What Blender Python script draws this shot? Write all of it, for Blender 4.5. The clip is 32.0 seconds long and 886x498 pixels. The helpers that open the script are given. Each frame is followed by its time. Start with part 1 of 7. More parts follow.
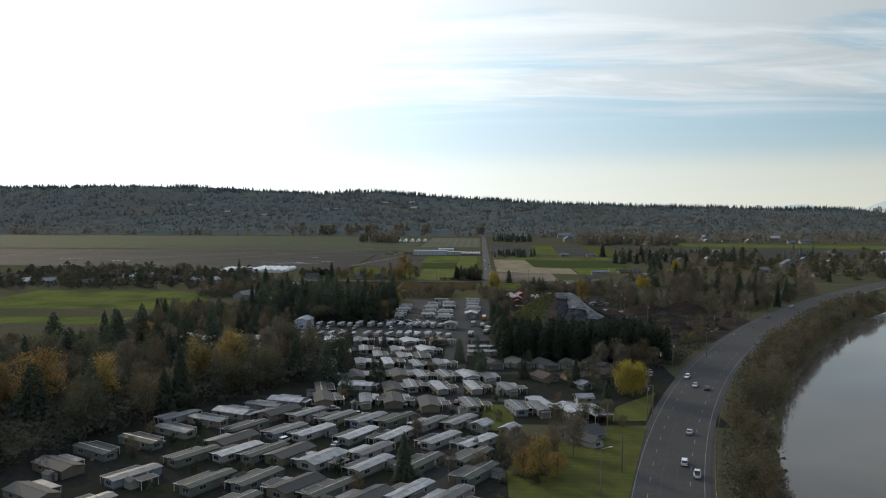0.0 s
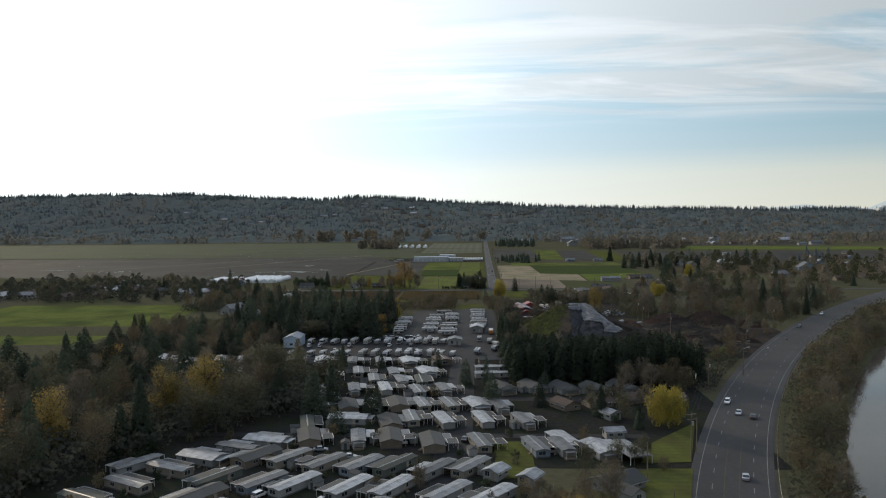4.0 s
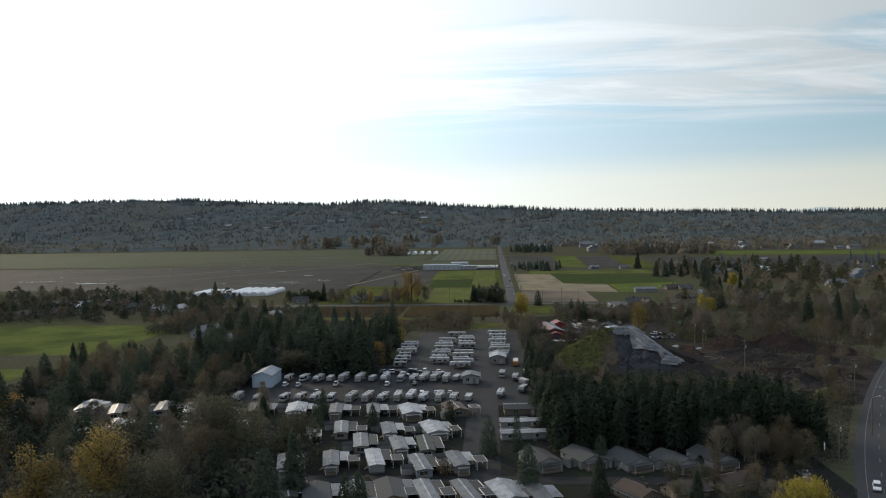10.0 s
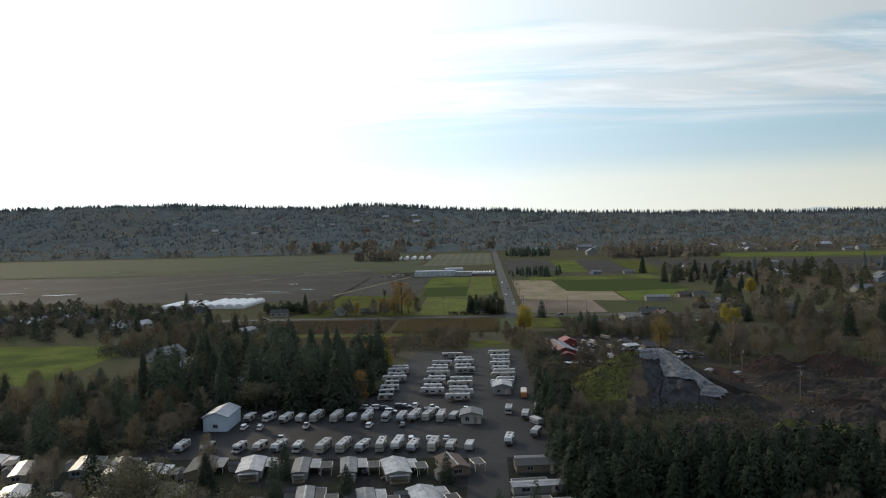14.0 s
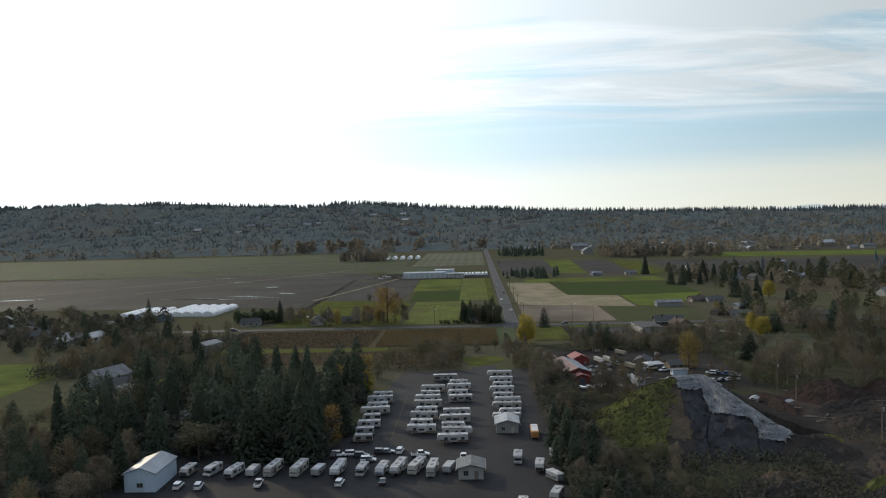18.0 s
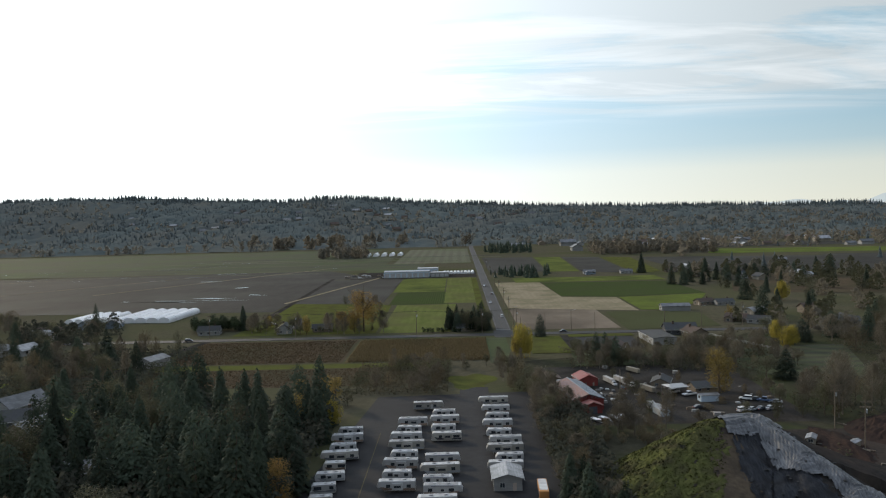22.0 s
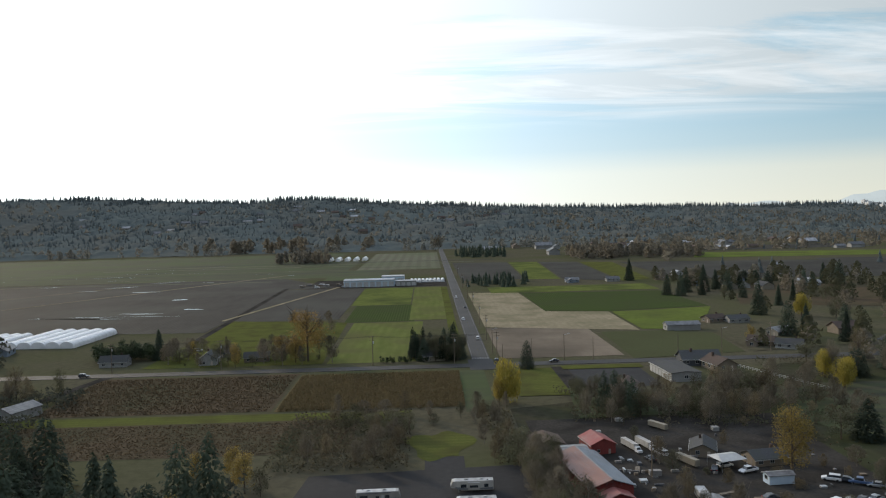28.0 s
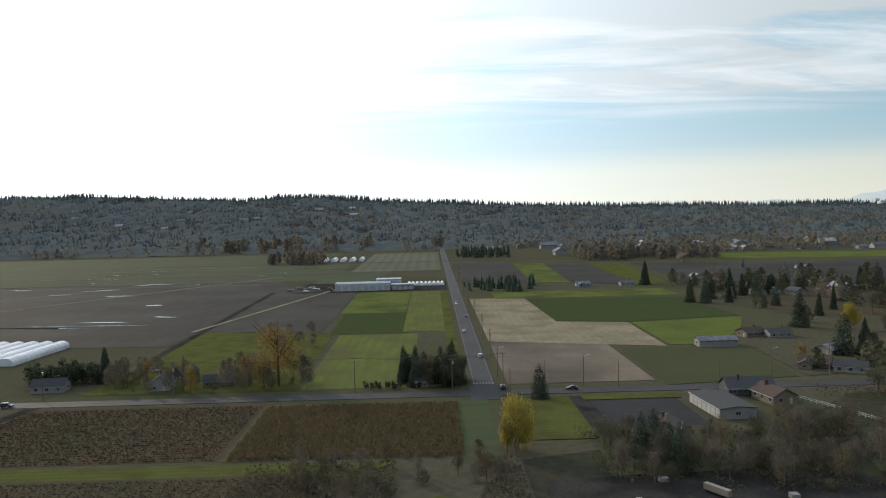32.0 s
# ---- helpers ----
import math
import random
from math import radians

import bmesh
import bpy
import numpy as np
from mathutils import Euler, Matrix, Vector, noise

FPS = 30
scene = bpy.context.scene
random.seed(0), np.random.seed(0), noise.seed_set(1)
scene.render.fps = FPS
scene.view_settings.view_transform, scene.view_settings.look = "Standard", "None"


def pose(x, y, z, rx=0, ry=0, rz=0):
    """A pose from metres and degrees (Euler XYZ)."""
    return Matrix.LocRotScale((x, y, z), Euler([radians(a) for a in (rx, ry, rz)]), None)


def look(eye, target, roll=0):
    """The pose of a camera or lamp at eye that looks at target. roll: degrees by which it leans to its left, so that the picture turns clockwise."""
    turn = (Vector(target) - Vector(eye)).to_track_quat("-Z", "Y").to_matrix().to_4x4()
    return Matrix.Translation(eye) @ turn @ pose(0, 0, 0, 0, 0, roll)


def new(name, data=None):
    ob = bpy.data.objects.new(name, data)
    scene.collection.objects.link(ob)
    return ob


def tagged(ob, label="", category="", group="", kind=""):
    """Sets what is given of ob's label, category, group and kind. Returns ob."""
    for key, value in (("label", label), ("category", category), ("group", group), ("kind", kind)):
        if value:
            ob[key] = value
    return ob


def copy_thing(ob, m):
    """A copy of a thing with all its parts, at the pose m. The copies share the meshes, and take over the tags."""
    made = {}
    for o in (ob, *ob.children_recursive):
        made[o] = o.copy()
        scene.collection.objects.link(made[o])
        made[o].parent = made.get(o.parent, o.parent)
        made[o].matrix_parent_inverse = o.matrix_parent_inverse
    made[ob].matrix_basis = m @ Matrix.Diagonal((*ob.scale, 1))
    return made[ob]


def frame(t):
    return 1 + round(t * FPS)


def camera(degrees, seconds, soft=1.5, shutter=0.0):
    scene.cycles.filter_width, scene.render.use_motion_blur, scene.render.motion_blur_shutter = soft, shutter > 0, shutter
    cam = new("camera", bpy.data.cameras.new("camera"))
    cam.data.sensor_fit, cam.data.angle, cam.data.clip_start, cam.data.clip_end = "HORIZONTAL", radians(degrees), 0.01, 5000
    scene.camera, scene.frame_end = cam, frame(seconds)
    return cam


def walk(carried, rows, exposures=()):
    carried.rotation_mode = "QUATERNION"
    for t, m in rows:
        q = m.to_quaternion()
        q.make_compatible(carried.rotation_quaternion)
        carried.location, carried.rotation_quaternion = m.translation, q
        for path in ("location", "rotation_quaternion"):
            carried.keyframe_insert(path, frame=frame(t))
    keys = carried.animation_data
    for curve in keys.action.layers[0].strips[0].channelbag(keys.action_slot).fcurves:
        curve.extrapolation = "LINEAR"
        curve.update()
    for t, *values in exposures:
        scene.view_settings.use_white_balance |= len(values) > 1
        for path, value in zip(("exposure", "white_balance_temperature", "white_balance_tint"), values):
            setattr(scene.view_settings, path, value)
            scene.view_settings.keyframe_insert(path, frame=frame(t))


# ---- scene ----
cam = camera(59.6, 32.0, soft=1.15)
PATH = [
    (0, (-4.902, 11.464, 64.899), (-4.996, 13.459, 64.789), 0.2),
    (0.5, (-5.0, 14.144, 64.839), (-5.095, 16.139, 64.734), 0.1),
    (1, (-5.279, 17.47, 64.689), (-5.375, 19.465, 64.59), 0.1),
    (1.5, (-5.597, 21.415, 64.738), (-5.694, 23.411, 64.643), 0.0),
    (2, (-5.819, 26.04, 64.74), (-5.914, 28.035, 64.648), -0.1),
    (2.5, (-6.233, 30.724, 64.731), (-6.329, 32.72, 64.638), -0.2),
    (3, (-6.596, 35.992, 64.629), (-6.691, 37.987, 64.532), -0.1),
    (3.5, (-7.099, 41.767, 64.664), (-7.194, 43.762, 64.565), -0.3),
    (5.5, (-8.419, 67.862, 64.53), (-8.516, 69.857, 64.44), -0.8),
    (6, (-8.813, 74.857, 64.236), (-8.911, 76.852, 64.144), -0.8),
    (6.5, (-9.057, 82.152, 63.771), (-9.159, 84.148, 63.685), -0.7),
    (7, (-9.571, 89.367, 63.284), (-9.677, 91.362, 63.203), -0.5),
    (7.5, (-9.978, 96.21, 63.127), (-10.086, 98.206, 63.05), -0.5),
    (8, (-10.058, 102.389, 63.068), (-10.17, 104.385, 62.995), -0.6),
    (8.5, (-10.268, 108.67, 63.172), (-10.383, 110.666, 63.103), -0.8),
    (9, (-10.67, 115.328, 63.202), (-10.789, 117.324, 63.135), -0.8),
    (9.5, (-11.166, 122.041, 63.095), (-11.288, 124.035, 63.008), -0.8),
    (10, (-11.6, 128.966, 63.019), (-11.725, 130.961, 62.935), -0.9),
    (10.5, (-12.041, 135.665, 62.829), (-12.168, 137.659, 62.747), -0.9),
    (11, (-12.498, 142.534, 62.798), (-12.627, 144.529, 62.718), -1.0),
    (11.5, (-12.878, 149.483, 62.955), (-13.008, 151.477, 62.875), -1.2),
    (12, (-13.175, 156.332, 62.939), (-13.29, 158.327, 62.858), -1.3),
    (12.5, (-13.747, 163.052, 62.983), (-13.858, 165.047, 62.902), -1.4),
    (13, (-14.105, 169.304, 63.045), (-14.213, 171.299, 62.965), -1.4),
    (13.5, (-14.388, 175.407, 63.173), (-14.495, 177.402, 63.094), -1.4),
    (14, (-14.727, 181.601, 63.093), (-14.834, 183.596, 63.017), -1.4),
    (14.5, (-15.167, 188.027, 63.009), (-15.277, 190.023, 62.933), -1.5),
    (16.5, (-16.889, 214.795, 62.809), (-16.977, 216.791, 62.726), -1.5),
    (17, (-17.132, 221.729, 62.773), (-17.216, 223.726, 62.691), -1.5),
    (17.5, (-17.592, 228.245, 62.731), (-17.673, 230.242, 62.65), -1.6),
    (18, (-17.969, 234.577, 62.892), (-18.049, 236.574, 62.811), -1.5),
    (18.5, (-17.964, 241.046, 62.822), (-18.045, 243.043, 62.741), -1.5),
    (19, (-18.169, 247.655, 62.801), (-18.25, 249.652, 62.72), -1.6),
    (19.5, (-18.365, 254.084, 62.826), (-18.448, 256.08, 62.746), -1.6),
    (20, (-18.626, 260.564, 62.7), (-18.711, 262.56, 62.616), -1.5),
    (20.5, (-18.974, 267.004, 62.813), (-19.06, 269.001, 62.727), -1.5),
    (21, (-19.09, 273.233, 62.882), (-19.179, 275.229, 62.793), -1.5),
    (21.5, (-19.367, 279.488, 62.942), (-19.458, 281.484, 62.851), -1.5),
    (22, (-19.407, 285.661, 62.923), (-19.446, 287.659, 62.828), -1.5),
    (22.5, (-20.036, 291.769, 63.166), (-20.019, 293.767, 63.069), -1.8),
    (23, (-20.341, 297.833, 63.188), (-20.311, 299.83, 63.09), -1.7),
    (23.5, (-20.407, 304.189, 63.147), (-20.369, 306.186, 63.049), -1.7),
    (24, (-20.341, 311.064, 63.041), (-20.296, 313.062, 62.944), -1.7),
    (24.5, (-19.871, 318.098, 63.038), (-19.826, 320.095, 62.941), -1.7),
    (25, (-19.601, 324.459, 63.119), (-19.556, 326.456, 63.021), -1.6),
    (25.5, (-19.489, 330.849, 63.022), (-19.445, 332.846, 62.926), -1.6),
    (27.5, (-18.271, 356.544, 62.661), (-18.231, 358.542, 62.567), -1.5),
    (28, (-17.673, 363.485, 62.741), (-17.635, 365.483, 62.648), -1.5),
    (28.5, (-17.287, 370.19, 62.757), (-17.25, 372.188, 62.664), -1.5),
    (29, (-17.076, 376.972, 62.738), (-17.039, 378.969, 62.643), -1.4),
    (29.5, (-16.456, 383.859, 62.582), (-16.422, 385.856, 62.487), -1.5),
    (30, (-15.839, 390.255, 62.528), (-15.806, 392.252, 62.432), -1.5),
    (30.5, (-15.097, 396.439, 62.351), (-15.066, 398.436, 62.256), -1.5),
    (31, (-14.641, 403.171, 62.19), (-14.611, 405.169, 62.094), -1.4),
    (31.5, (-14.713, 409.92, 62.209), (-14.681, 411.917, 62.113), -1.4),
    (32, (-14.25, 416.482, 62.323), (-14.219, 418.479, 62.226), -1.4),
]
walk(cam, [(t, look(eye, target, roll)) for t, eye, target, roll in PATH], [(0, -0.17), (10, -0.12), (20, 0.0), (32, 0.08)])

# ---- world and sun ----
SUN_AZ, SUN_EL = 40.0, 20.0          # degrees left of the road's direction, and above the horizon
sun_way = Vector((-math.sin(radians(SUN_AZ)) * math.cos(radians(SUN_EL)), math.cos(radians(SUN_AZ)) * math.cos(radians(SUN_EL)), math.sin(radians(SUN_EL))))
world = bpy.data.worlds.new("valley_sky")
scene.world = world
world.use_nodes = True
wn, wl = world.node_tree.nodes, world.node_tree.links
wn.clear()


def wnode(kind, **values):
    n = wn.new(kind)
    for k, v in values.items():
        n.inputs[k].default_value = v
    return n


def wmath(op, a, b):
    n = wn.new("ShaderNodeMath")
    n.operation = op
    for i, v in enumerate((a, b)):
        if isinstance(v, (int, float)):
            n.inputs[i].default_value = v
        else:
            wl.new(v, n.inputs[i])
    return n.outputs[0]


def wramp(fac, stops):
    n = wn.new("ShaderNodeValToRGB")
    while len(n.color_ramp.elements) < len(stops):
        n.color_ramp.elements.new(0.5)
    for e, (p, c) in zip(n.color_ramp.elements, stops):
        e.position, e.color = p, (*c, 1)
    wl.new(fac, n.inputs[0])
    return n.outputs[0]


def wmix(kind, fac, a, b):
    n = wn.new("ShaderNodeMixRGB")
    n.blend_type = kind
    for i, v in enumerate((fac, a, b)):
        if isinstance(v, (int, float)):
            n.inputs[i].default_value = v
        elif isinstance(v, tuple):
            n.inputs[i].default_value = (*v, 1)
        else:
            wl.new(v, n.inputs[i])
    return n.outputs[0]


sky = wn.new("ShaderNodeTexSky")
sky.sky_type, sky.sun_disc = "NISHITA", False
sky.sun_elevation, sky.sun_rotation = radians(SUN_EL), radians(-SUN_AZ)
sky.air_density, sky.dust_density, sky.ozone_density = 1.0, 1.6, 1.6
coord = wn.new("ShaderNodeTexCoord")
split = wn.new("ShaderNodeSeparateXYZ")
wl.new(coord.outputs["Generated"], split.inputs[0])
rise = wmath("ADD", wmath("MAXIMUM", split.outputs[2], 0.0), 0.06)
flat = wn.new("ShaderNodeCombineXYZ")
wl.new(wmath("DIVIDE", split.outputs[0], rise), flat.inputs[0])
wl.new(wmath("DIVIDE", split.outputs[1], rise), flat.inputs[1])
turn = wn.new("ShaderNodeMapping")
turn.inputs["Rotation"].default_value = (0, 0, radians(-14))
turn.inputs["Scale"].default_value = (0.36, 1.0, 1.0)
turn.inputs["Location"].default_value = (0.35, 0.8, 0.0)
wl.new(flat.outputs[0], turn.inputs[0])
cirrus = wnode("ShaderNodeTexNoise", Scale=0.95, Detail=12.0, Roughness=0.63, Distortion=1.4)
wl.new(turn.outputs[0], cirrus.inputs[0])
lift = wramp(split.outputs[2], [(0.10, (0, 0, 0)), (0.24, (1, 1, 1))])
cloud = wramp(wmath("ADD", cirrus.outputs[0], wmath("MULTIPLY", lift, 0.16)), [(0.45, (0, 0, 0)), (0.60, (1, 1, 1))])
toward = wn.new("ShaderNodeVectorMath")
toward.operation = "DOT_PRODUCT"
toward.inputs[1].default_value = sun_way
wl.new(coord.outputs["Generated"], toward.inputs[0])
near_sun = wmath("MAXIMUM", toward.outputs["Value"], 0.0)
glow = wmath("POWER", near_sun, 9.0)
veil = wmath("POWER", near_sun, 2.5)
low = wramp(split.outputs[2], [(0.0, (1, 1, 1)), (0.045, (0.8, 0.8, 0.8)), (0.075, (0.2, 0.2, 0.2)), (0.11, (0, 0, 0))])
high = wramp(split.outputs[2], [(0.10, (0, 0, 0)), (0.14, (1, 1, 1))])
zenith = wramp(split.outputs[2], [(0.38, (0, 0, 0)), (0.75, (1, 1, 1))])
base = wmix("MIX", wmath("POWER", wmath("MAXIMUM", split.outputs[2], 0.0), 0.6), (0.275, 0.475, 0.595), wmix("MIX", 0.5, wmix("MULTIPLY", 1.0, sky.outputs[0], (0.05, 0.055, 0.06)), (0.48, 0.59, 0.64)))
haze = wmix("MIX", low, base, (0.70, 0.70, 0.585))
white = wmix("MIX", wmath("MULTIPLY", wmath("MULTIPLY", cloud, high), 0.92), haze, (0.475, 0.525, 0.545))
comb = wn.new("ShaderNodeMapping")
comb.inputs["Rotation"].default_value = (0, 0, radians(-20))
comb.inputs["Scale"].default_value = (0.42, 1.15, 1.0)
comb.inputs["Location"].default_value = (1.7, 2.3, 0.0)
wl.new(flat.outputs[0], comb.inputs[0])
wisps = wnode("ShaderNodeTexNoise", Scale=0.8, Detail=14.0, Roughness=0.60, Distortion=1.9)
wl.new(comb.outputs[0], wisps.inputs[0])
streak = wramp(wisps.outputs[0], [(0.46, (0, 0, 0)), (0.72, (1, 1, 1))])
white = wmix("MIX", wmath("MULTIPLY", wmath("MULTIPLY", streak, high), 0.85), white, (0.78, 0.815, 0.83))
white = wmix("MIX", zenith, white, (0.56, 0.68, 0.90))
lit = wmix("ADD", 1.0, white, wmix("MIX", veil, (0, 0, 0), (0.82, 0.91, 1.0)))
full = wmix("ADD", 1.0, lit, wmix("MIX", glow, (0, 0, 0), (0.64, 0.68, 0.68)))
back = wn.new("ShaderNodeBackground")
back.inputs["Strength"].default_value = 1.0
wl.new(full, back.inputs[0])
wout = wn.new("ShaderNodeOutputWorld")
wl.new(back.outputs[0], wout.inputs[0])

sun = new("sun", bpy.data.lights.new("sun", "SUN"))
sun.data.energy, sun.data.angle, sun.data.color = 2.5, radians(0.6), (1.0, 0.83, 0.60)
sun.matrix_world = look(sun_way * 100, (0, 0, 0))

# ---- materials ----
def mat(name, a, b, scale=1.0, rough=0.85, metal=0.0, bump=0.0, c=None, cscale=0.06, camount=0.6, vary=0.0, stretch=(1, 1, 1), thin=0.0,
        rows=None, rowcolor=None, rowamount=0.6, spec=0.25):
    """A surface of two tones by fine noise, a third by broad noise, rows of a crop or seams by bands, and a shift from piece to piece."""
    m = bpy.data.materials.new(name)
    m.use_nodes = True
    n, l = m.node_tree.nodes, m.node_tree.links
    p = n["Principled BSDF"]
    tc = n.new("ShaderNodeTexCoord")
    mp = n.new("ShaderNodeMapping")
    mp.inputs["Scale"].default_value = stretch
    l.new(tc.outputs["Object"], mp.inputs[0])

    def mix(f, x, y):
        k = n.new("ShaderNodeMixRGB")
        l.new(f, k.inputs[0])
        for i, v in ((1, x), (2, y)):
            if isinstance(v, tuple):
                k.inputs[i].default_value = (*v, 1)
            else:
                l.new(v, k.inputs[i])
        return k.outputs[0]

    def ramp(f, lo, hi, top=1.0):
        k = n.new("ShaderNodeMapRange")
        k.inputs[1].default_value, k.inputs[2].default_value, k.inputs[4].default_value = lo, hi, top
        l.new(f, k.inputs[0])
        return k.outputs[0]

    fine = n.new("ShaderNodeTexNoise")
    fine.inputs["Scale"].default_value, fine.inputs["Detail"].default_value, fine.inputs["Roughness"].default_value = scale, 5, 0.65
    l.new(mp.outputs[0], fine.inputs[0])
    col = mix(ramp(fine.outputs[0], 0.3, 0.7), a, b)
    if rows:
        w = n.new("ShaderNodeTexWave")
        w.bands_direction = rows[0]
        w.inputs["Scale"].default_value, w.inputs["Distortion"].default_value, w.inputs["Detail"].default_value = 0.314 / rows[1], rows[2], 2
        w.inputs["Detail Scale"].default_value = 0.3
        l.new(tc.outputs["Object"], w.inputs[0])
        col = mix(ramp(w.outputs["Fac"], 0.25, 0.8, rowamount), col, rowcolor)
    if c:
        broad = n.new("ShaderNodeTexNoise")
        broad.inputs["Scale"].default_value, broad.inputs["Detail"].default_value = cscale, 6
        l.new(tc.outputs["Object"], broad.inputs[0])
        col = mix(ramp(broad.outputs[0], 0.42, 0.66, camount), col, c)
    if vary:
        oi = n.new("ShaderNodeObjectInfo")
        h = n.new("ShaderNodeHueSaturation")
        l.new(ramp2(n, l, oi.outputs["Random"], 1 - vary, 1 + vary), h.inputs["Value"])
        l.new(col, h.inputs["Color"])
        col = h.outputs[0]
    l.new(col, p.inputs["Base Color"])
    p.inputs["Roughness"].default_value, p.inputs["Metallic"].default_value = rough, metal
    p.inputs["Specular IOR Level"].default_value = spec
    if bump:
        bn = n.new("ShaderNodeBump")
        bn.inputs["Strength"].default_value, bn.inputs["Distance"].default_value = 0.8, bump
        l.new(fine.outputs[0], bn.inputs["Height"])
        l.new(bn.outputs[0], p.inputs["Normal"])
    if thin:
        t = n.new("ShaderNodeBsdfTranslucent")
        l.new(col, t.inputs[0])
        s = n.new("ShaderNodeMixShader")
        s.inputs[0].default_value = thin
        l.new(p.outputs[0], s.inputs[1])
        l.new(t.outputs[0], s.inputs[2])
        l.new(s.outputs[0], n["Material Output"].inputs[0])
    return m


def ramp2(n, l, f, lo, hi):
    k = n.new("ShaderNodeMapRange")
    k.inputs[3].default_value, k.inputs[4].default_value = lo, hi
    l.new(f, k.inputs[0])
    return k.outputs[0]


M = {}
# ground and roads
M["earth"] = mat("earth", (0.054, 0.050, 0.034), (0.086, 0.077, 0.052), 0.35, c=(0.056, 0.060, 0.028), cscale=0.014, camount=0.8, bump=0.15, spec=0.0)
M["asphalt"] = mat("asphalt", (0.034, 0.033, 0.0325), (0.050, 0.048, 0.046), 0.8, 0.75, c=(0.026, 0.025, 0.025), cscale=0.05, bump=0.01, spec=0.10)
M["old_asphalt"] = mat("old_asphalt", (0.0161, 0.0153, 0.0161), (0.0263, 0.0263, 0.0263), 0.5, 0.8, c=(0.0145, 0.0140, 0.0145), cscale=0.05, camount=0.8, bump=0.02, spec=0.10)
M["park_ground"] = mat("park_ground", (0.0161, 0.0161, 0.0153), (0.0306, 0.0289, 0.0263), 0.6, 0.9, c=(0.0221, 0.0255, 0.0145), cscale=0.08, camount=0.8, bump=0.03, spec=0.00)
M["gravel"] = mat("gravel", (0.030, 0.028, 0.025), (0.054, 0.049, 0.043), 1.2, 0.95, c=(0.022, 0.020, 0.018), cscale=0.09, camount=0.85, bump=0.04, spec=0.00)
M["paint"] = mat("road_paint", (0.16, 0.16, 0.155), (0.22, 0.22, 0.21), 2.0, 0.8, c=(0.09, 0.09, 0.088), cscale=0.4, spec=0.00)
M["paint_yellow"] = mat("yellow_road_paint", (0.0825, 0.0688, 0.0413), (0.1100, 0.0935, 0.0550), 2.0, 0.8, c=(0.0495, 0.0440, 0.0330), cscale=0.4, spec=0.00)
M["lawn"] = mat("lawn", (0.0648, 0.0702, 0.0216), (0.0918, 0.0972, 0.0306), 0.9, 0.9, c=(0.0540, 0.0522, 0.0216), cscale=0.10, camount=0.8, rows=("Y", 2.6, 1.5), rowcolor=(0.060, 0.068, 0.020), rowamount=0.5, bump=0.05, spec=0.0)
M["meadow"] = mat("meadow", (0.076, 0.090, 0.026), (0.106, 0.120, 0.038), 0.22, 0.9, c=(0.048, 0.056, 0.024), cscale=0.035, camount=0.85, bump=0.05, spec=0.0)
M["rowgreen"] = mat("row_green_field", (0.080, 0.094, 0.030), (0.112, 0.124, 0.042), 0.16, 0.9, c=(0.084, 0.080, 0.038), cscale=0.04, camount=0.8, stretch=(1, 0.3, 1), rows=("X", 4.4, 5.0), rowcolor=(0.070, 0.084, 0.027), rowamount=0.25, spec=0.0)
M["darkgreen"] = mat("dark_green_crop", (0.042, 0.055, 0.022), (0.058, 0.072, 0.028), 0.4, 0.9, c=(0.046, 0.052, 0.026), cscale=0.03, rows=("X", 1.6, 0.6), rowcolor=(0.026, 0.040, 0.013), rowamount=0.5, bump=0.08, spec=0.0)
M["brightgreen"] = mat("bright_green_crop", (0.074, 0.096, 0.024), (0.104, 0.126, 0.034), 0.3, 0.9, c=(0.066, 0.074, 0.028), cscale=0.03, camount=0.8, bump=0.05, spec=0.0)
M["rowcrop"] = mat("row_crop", (0.048, 0.055, 0.026), (0.064, 0.070, 0.034), 0.7, 0.9, rows=("Y", 1.5, 0.3), rowcolor=(0.070, 0.068, 0.044), rowamount=0.5, c=(0.054, 0.054, 0.030), cscale=0.03, bump=0.08, spec=0.0)
M["fallow"] = mat("fallow_field", (0.044, 0.050, 0.029), (0.066, 0.070, 0.040), 0.08, 0.9, c=(0.050, 0.066, 0.027), cscale=0.012, camount=0.85, stretch=(0.35, 1, 1), rows=("Y", 9.0, 2.0), rowcolor=(0.044, 0.041, 0.032), rowamount=0.6, spec=0.02)
M["rough"] = mat("rough_brown_ground", (0.030, 0.029, 0.020), (0.054, 0.050, 0.034), 0.3, 0.95, c=(0.040, 0.046, 0.022), cscale=0.05, camount=0.85, bump=0.15, spec=0.0)
M["darksoil"] = mat("dark_soil", (0.030, 0.0285, 0.025), (0.046, 0.043, 0.037), 0.12, 0.85, c=(0.056, 0.055, 0.047), cscale=0.015, stretch=(1, 0.3, 1), rows=("X", 2.4, 0.5), rowcolor=(0.022, 0.020, 0.018), rowamount=0.4, bump=0.08, spec=0.02)
M["brownfield"] = mat("harvested_brown_field", (0.062, 0.048, 0.033), (0.090, 0.068, 0.045), 0.25, 0.9, c=(0.050, 0.050, 0.031), cscale=0.03, camount=0.8, stretch=(0.4, 1, 1), rows=("Y", 2.0, 0.8), rowcolor=(0.048, 0.040, 0.028), rowamount=0.4, bump=0.1, spec=0.0)
M["cornfield"] = mat("dry_corn_field", (0.090, 0.070, 0.036), (0.135, 0.104, 0.052), 0.8, 0.9, c=(0.066, 0.056, 0.030), cscale=0.06, rows=("Y", 1.8, 0.8), rowcolor=(0.052, 0.042, 0.024), bump=0.15, spec=0.00)
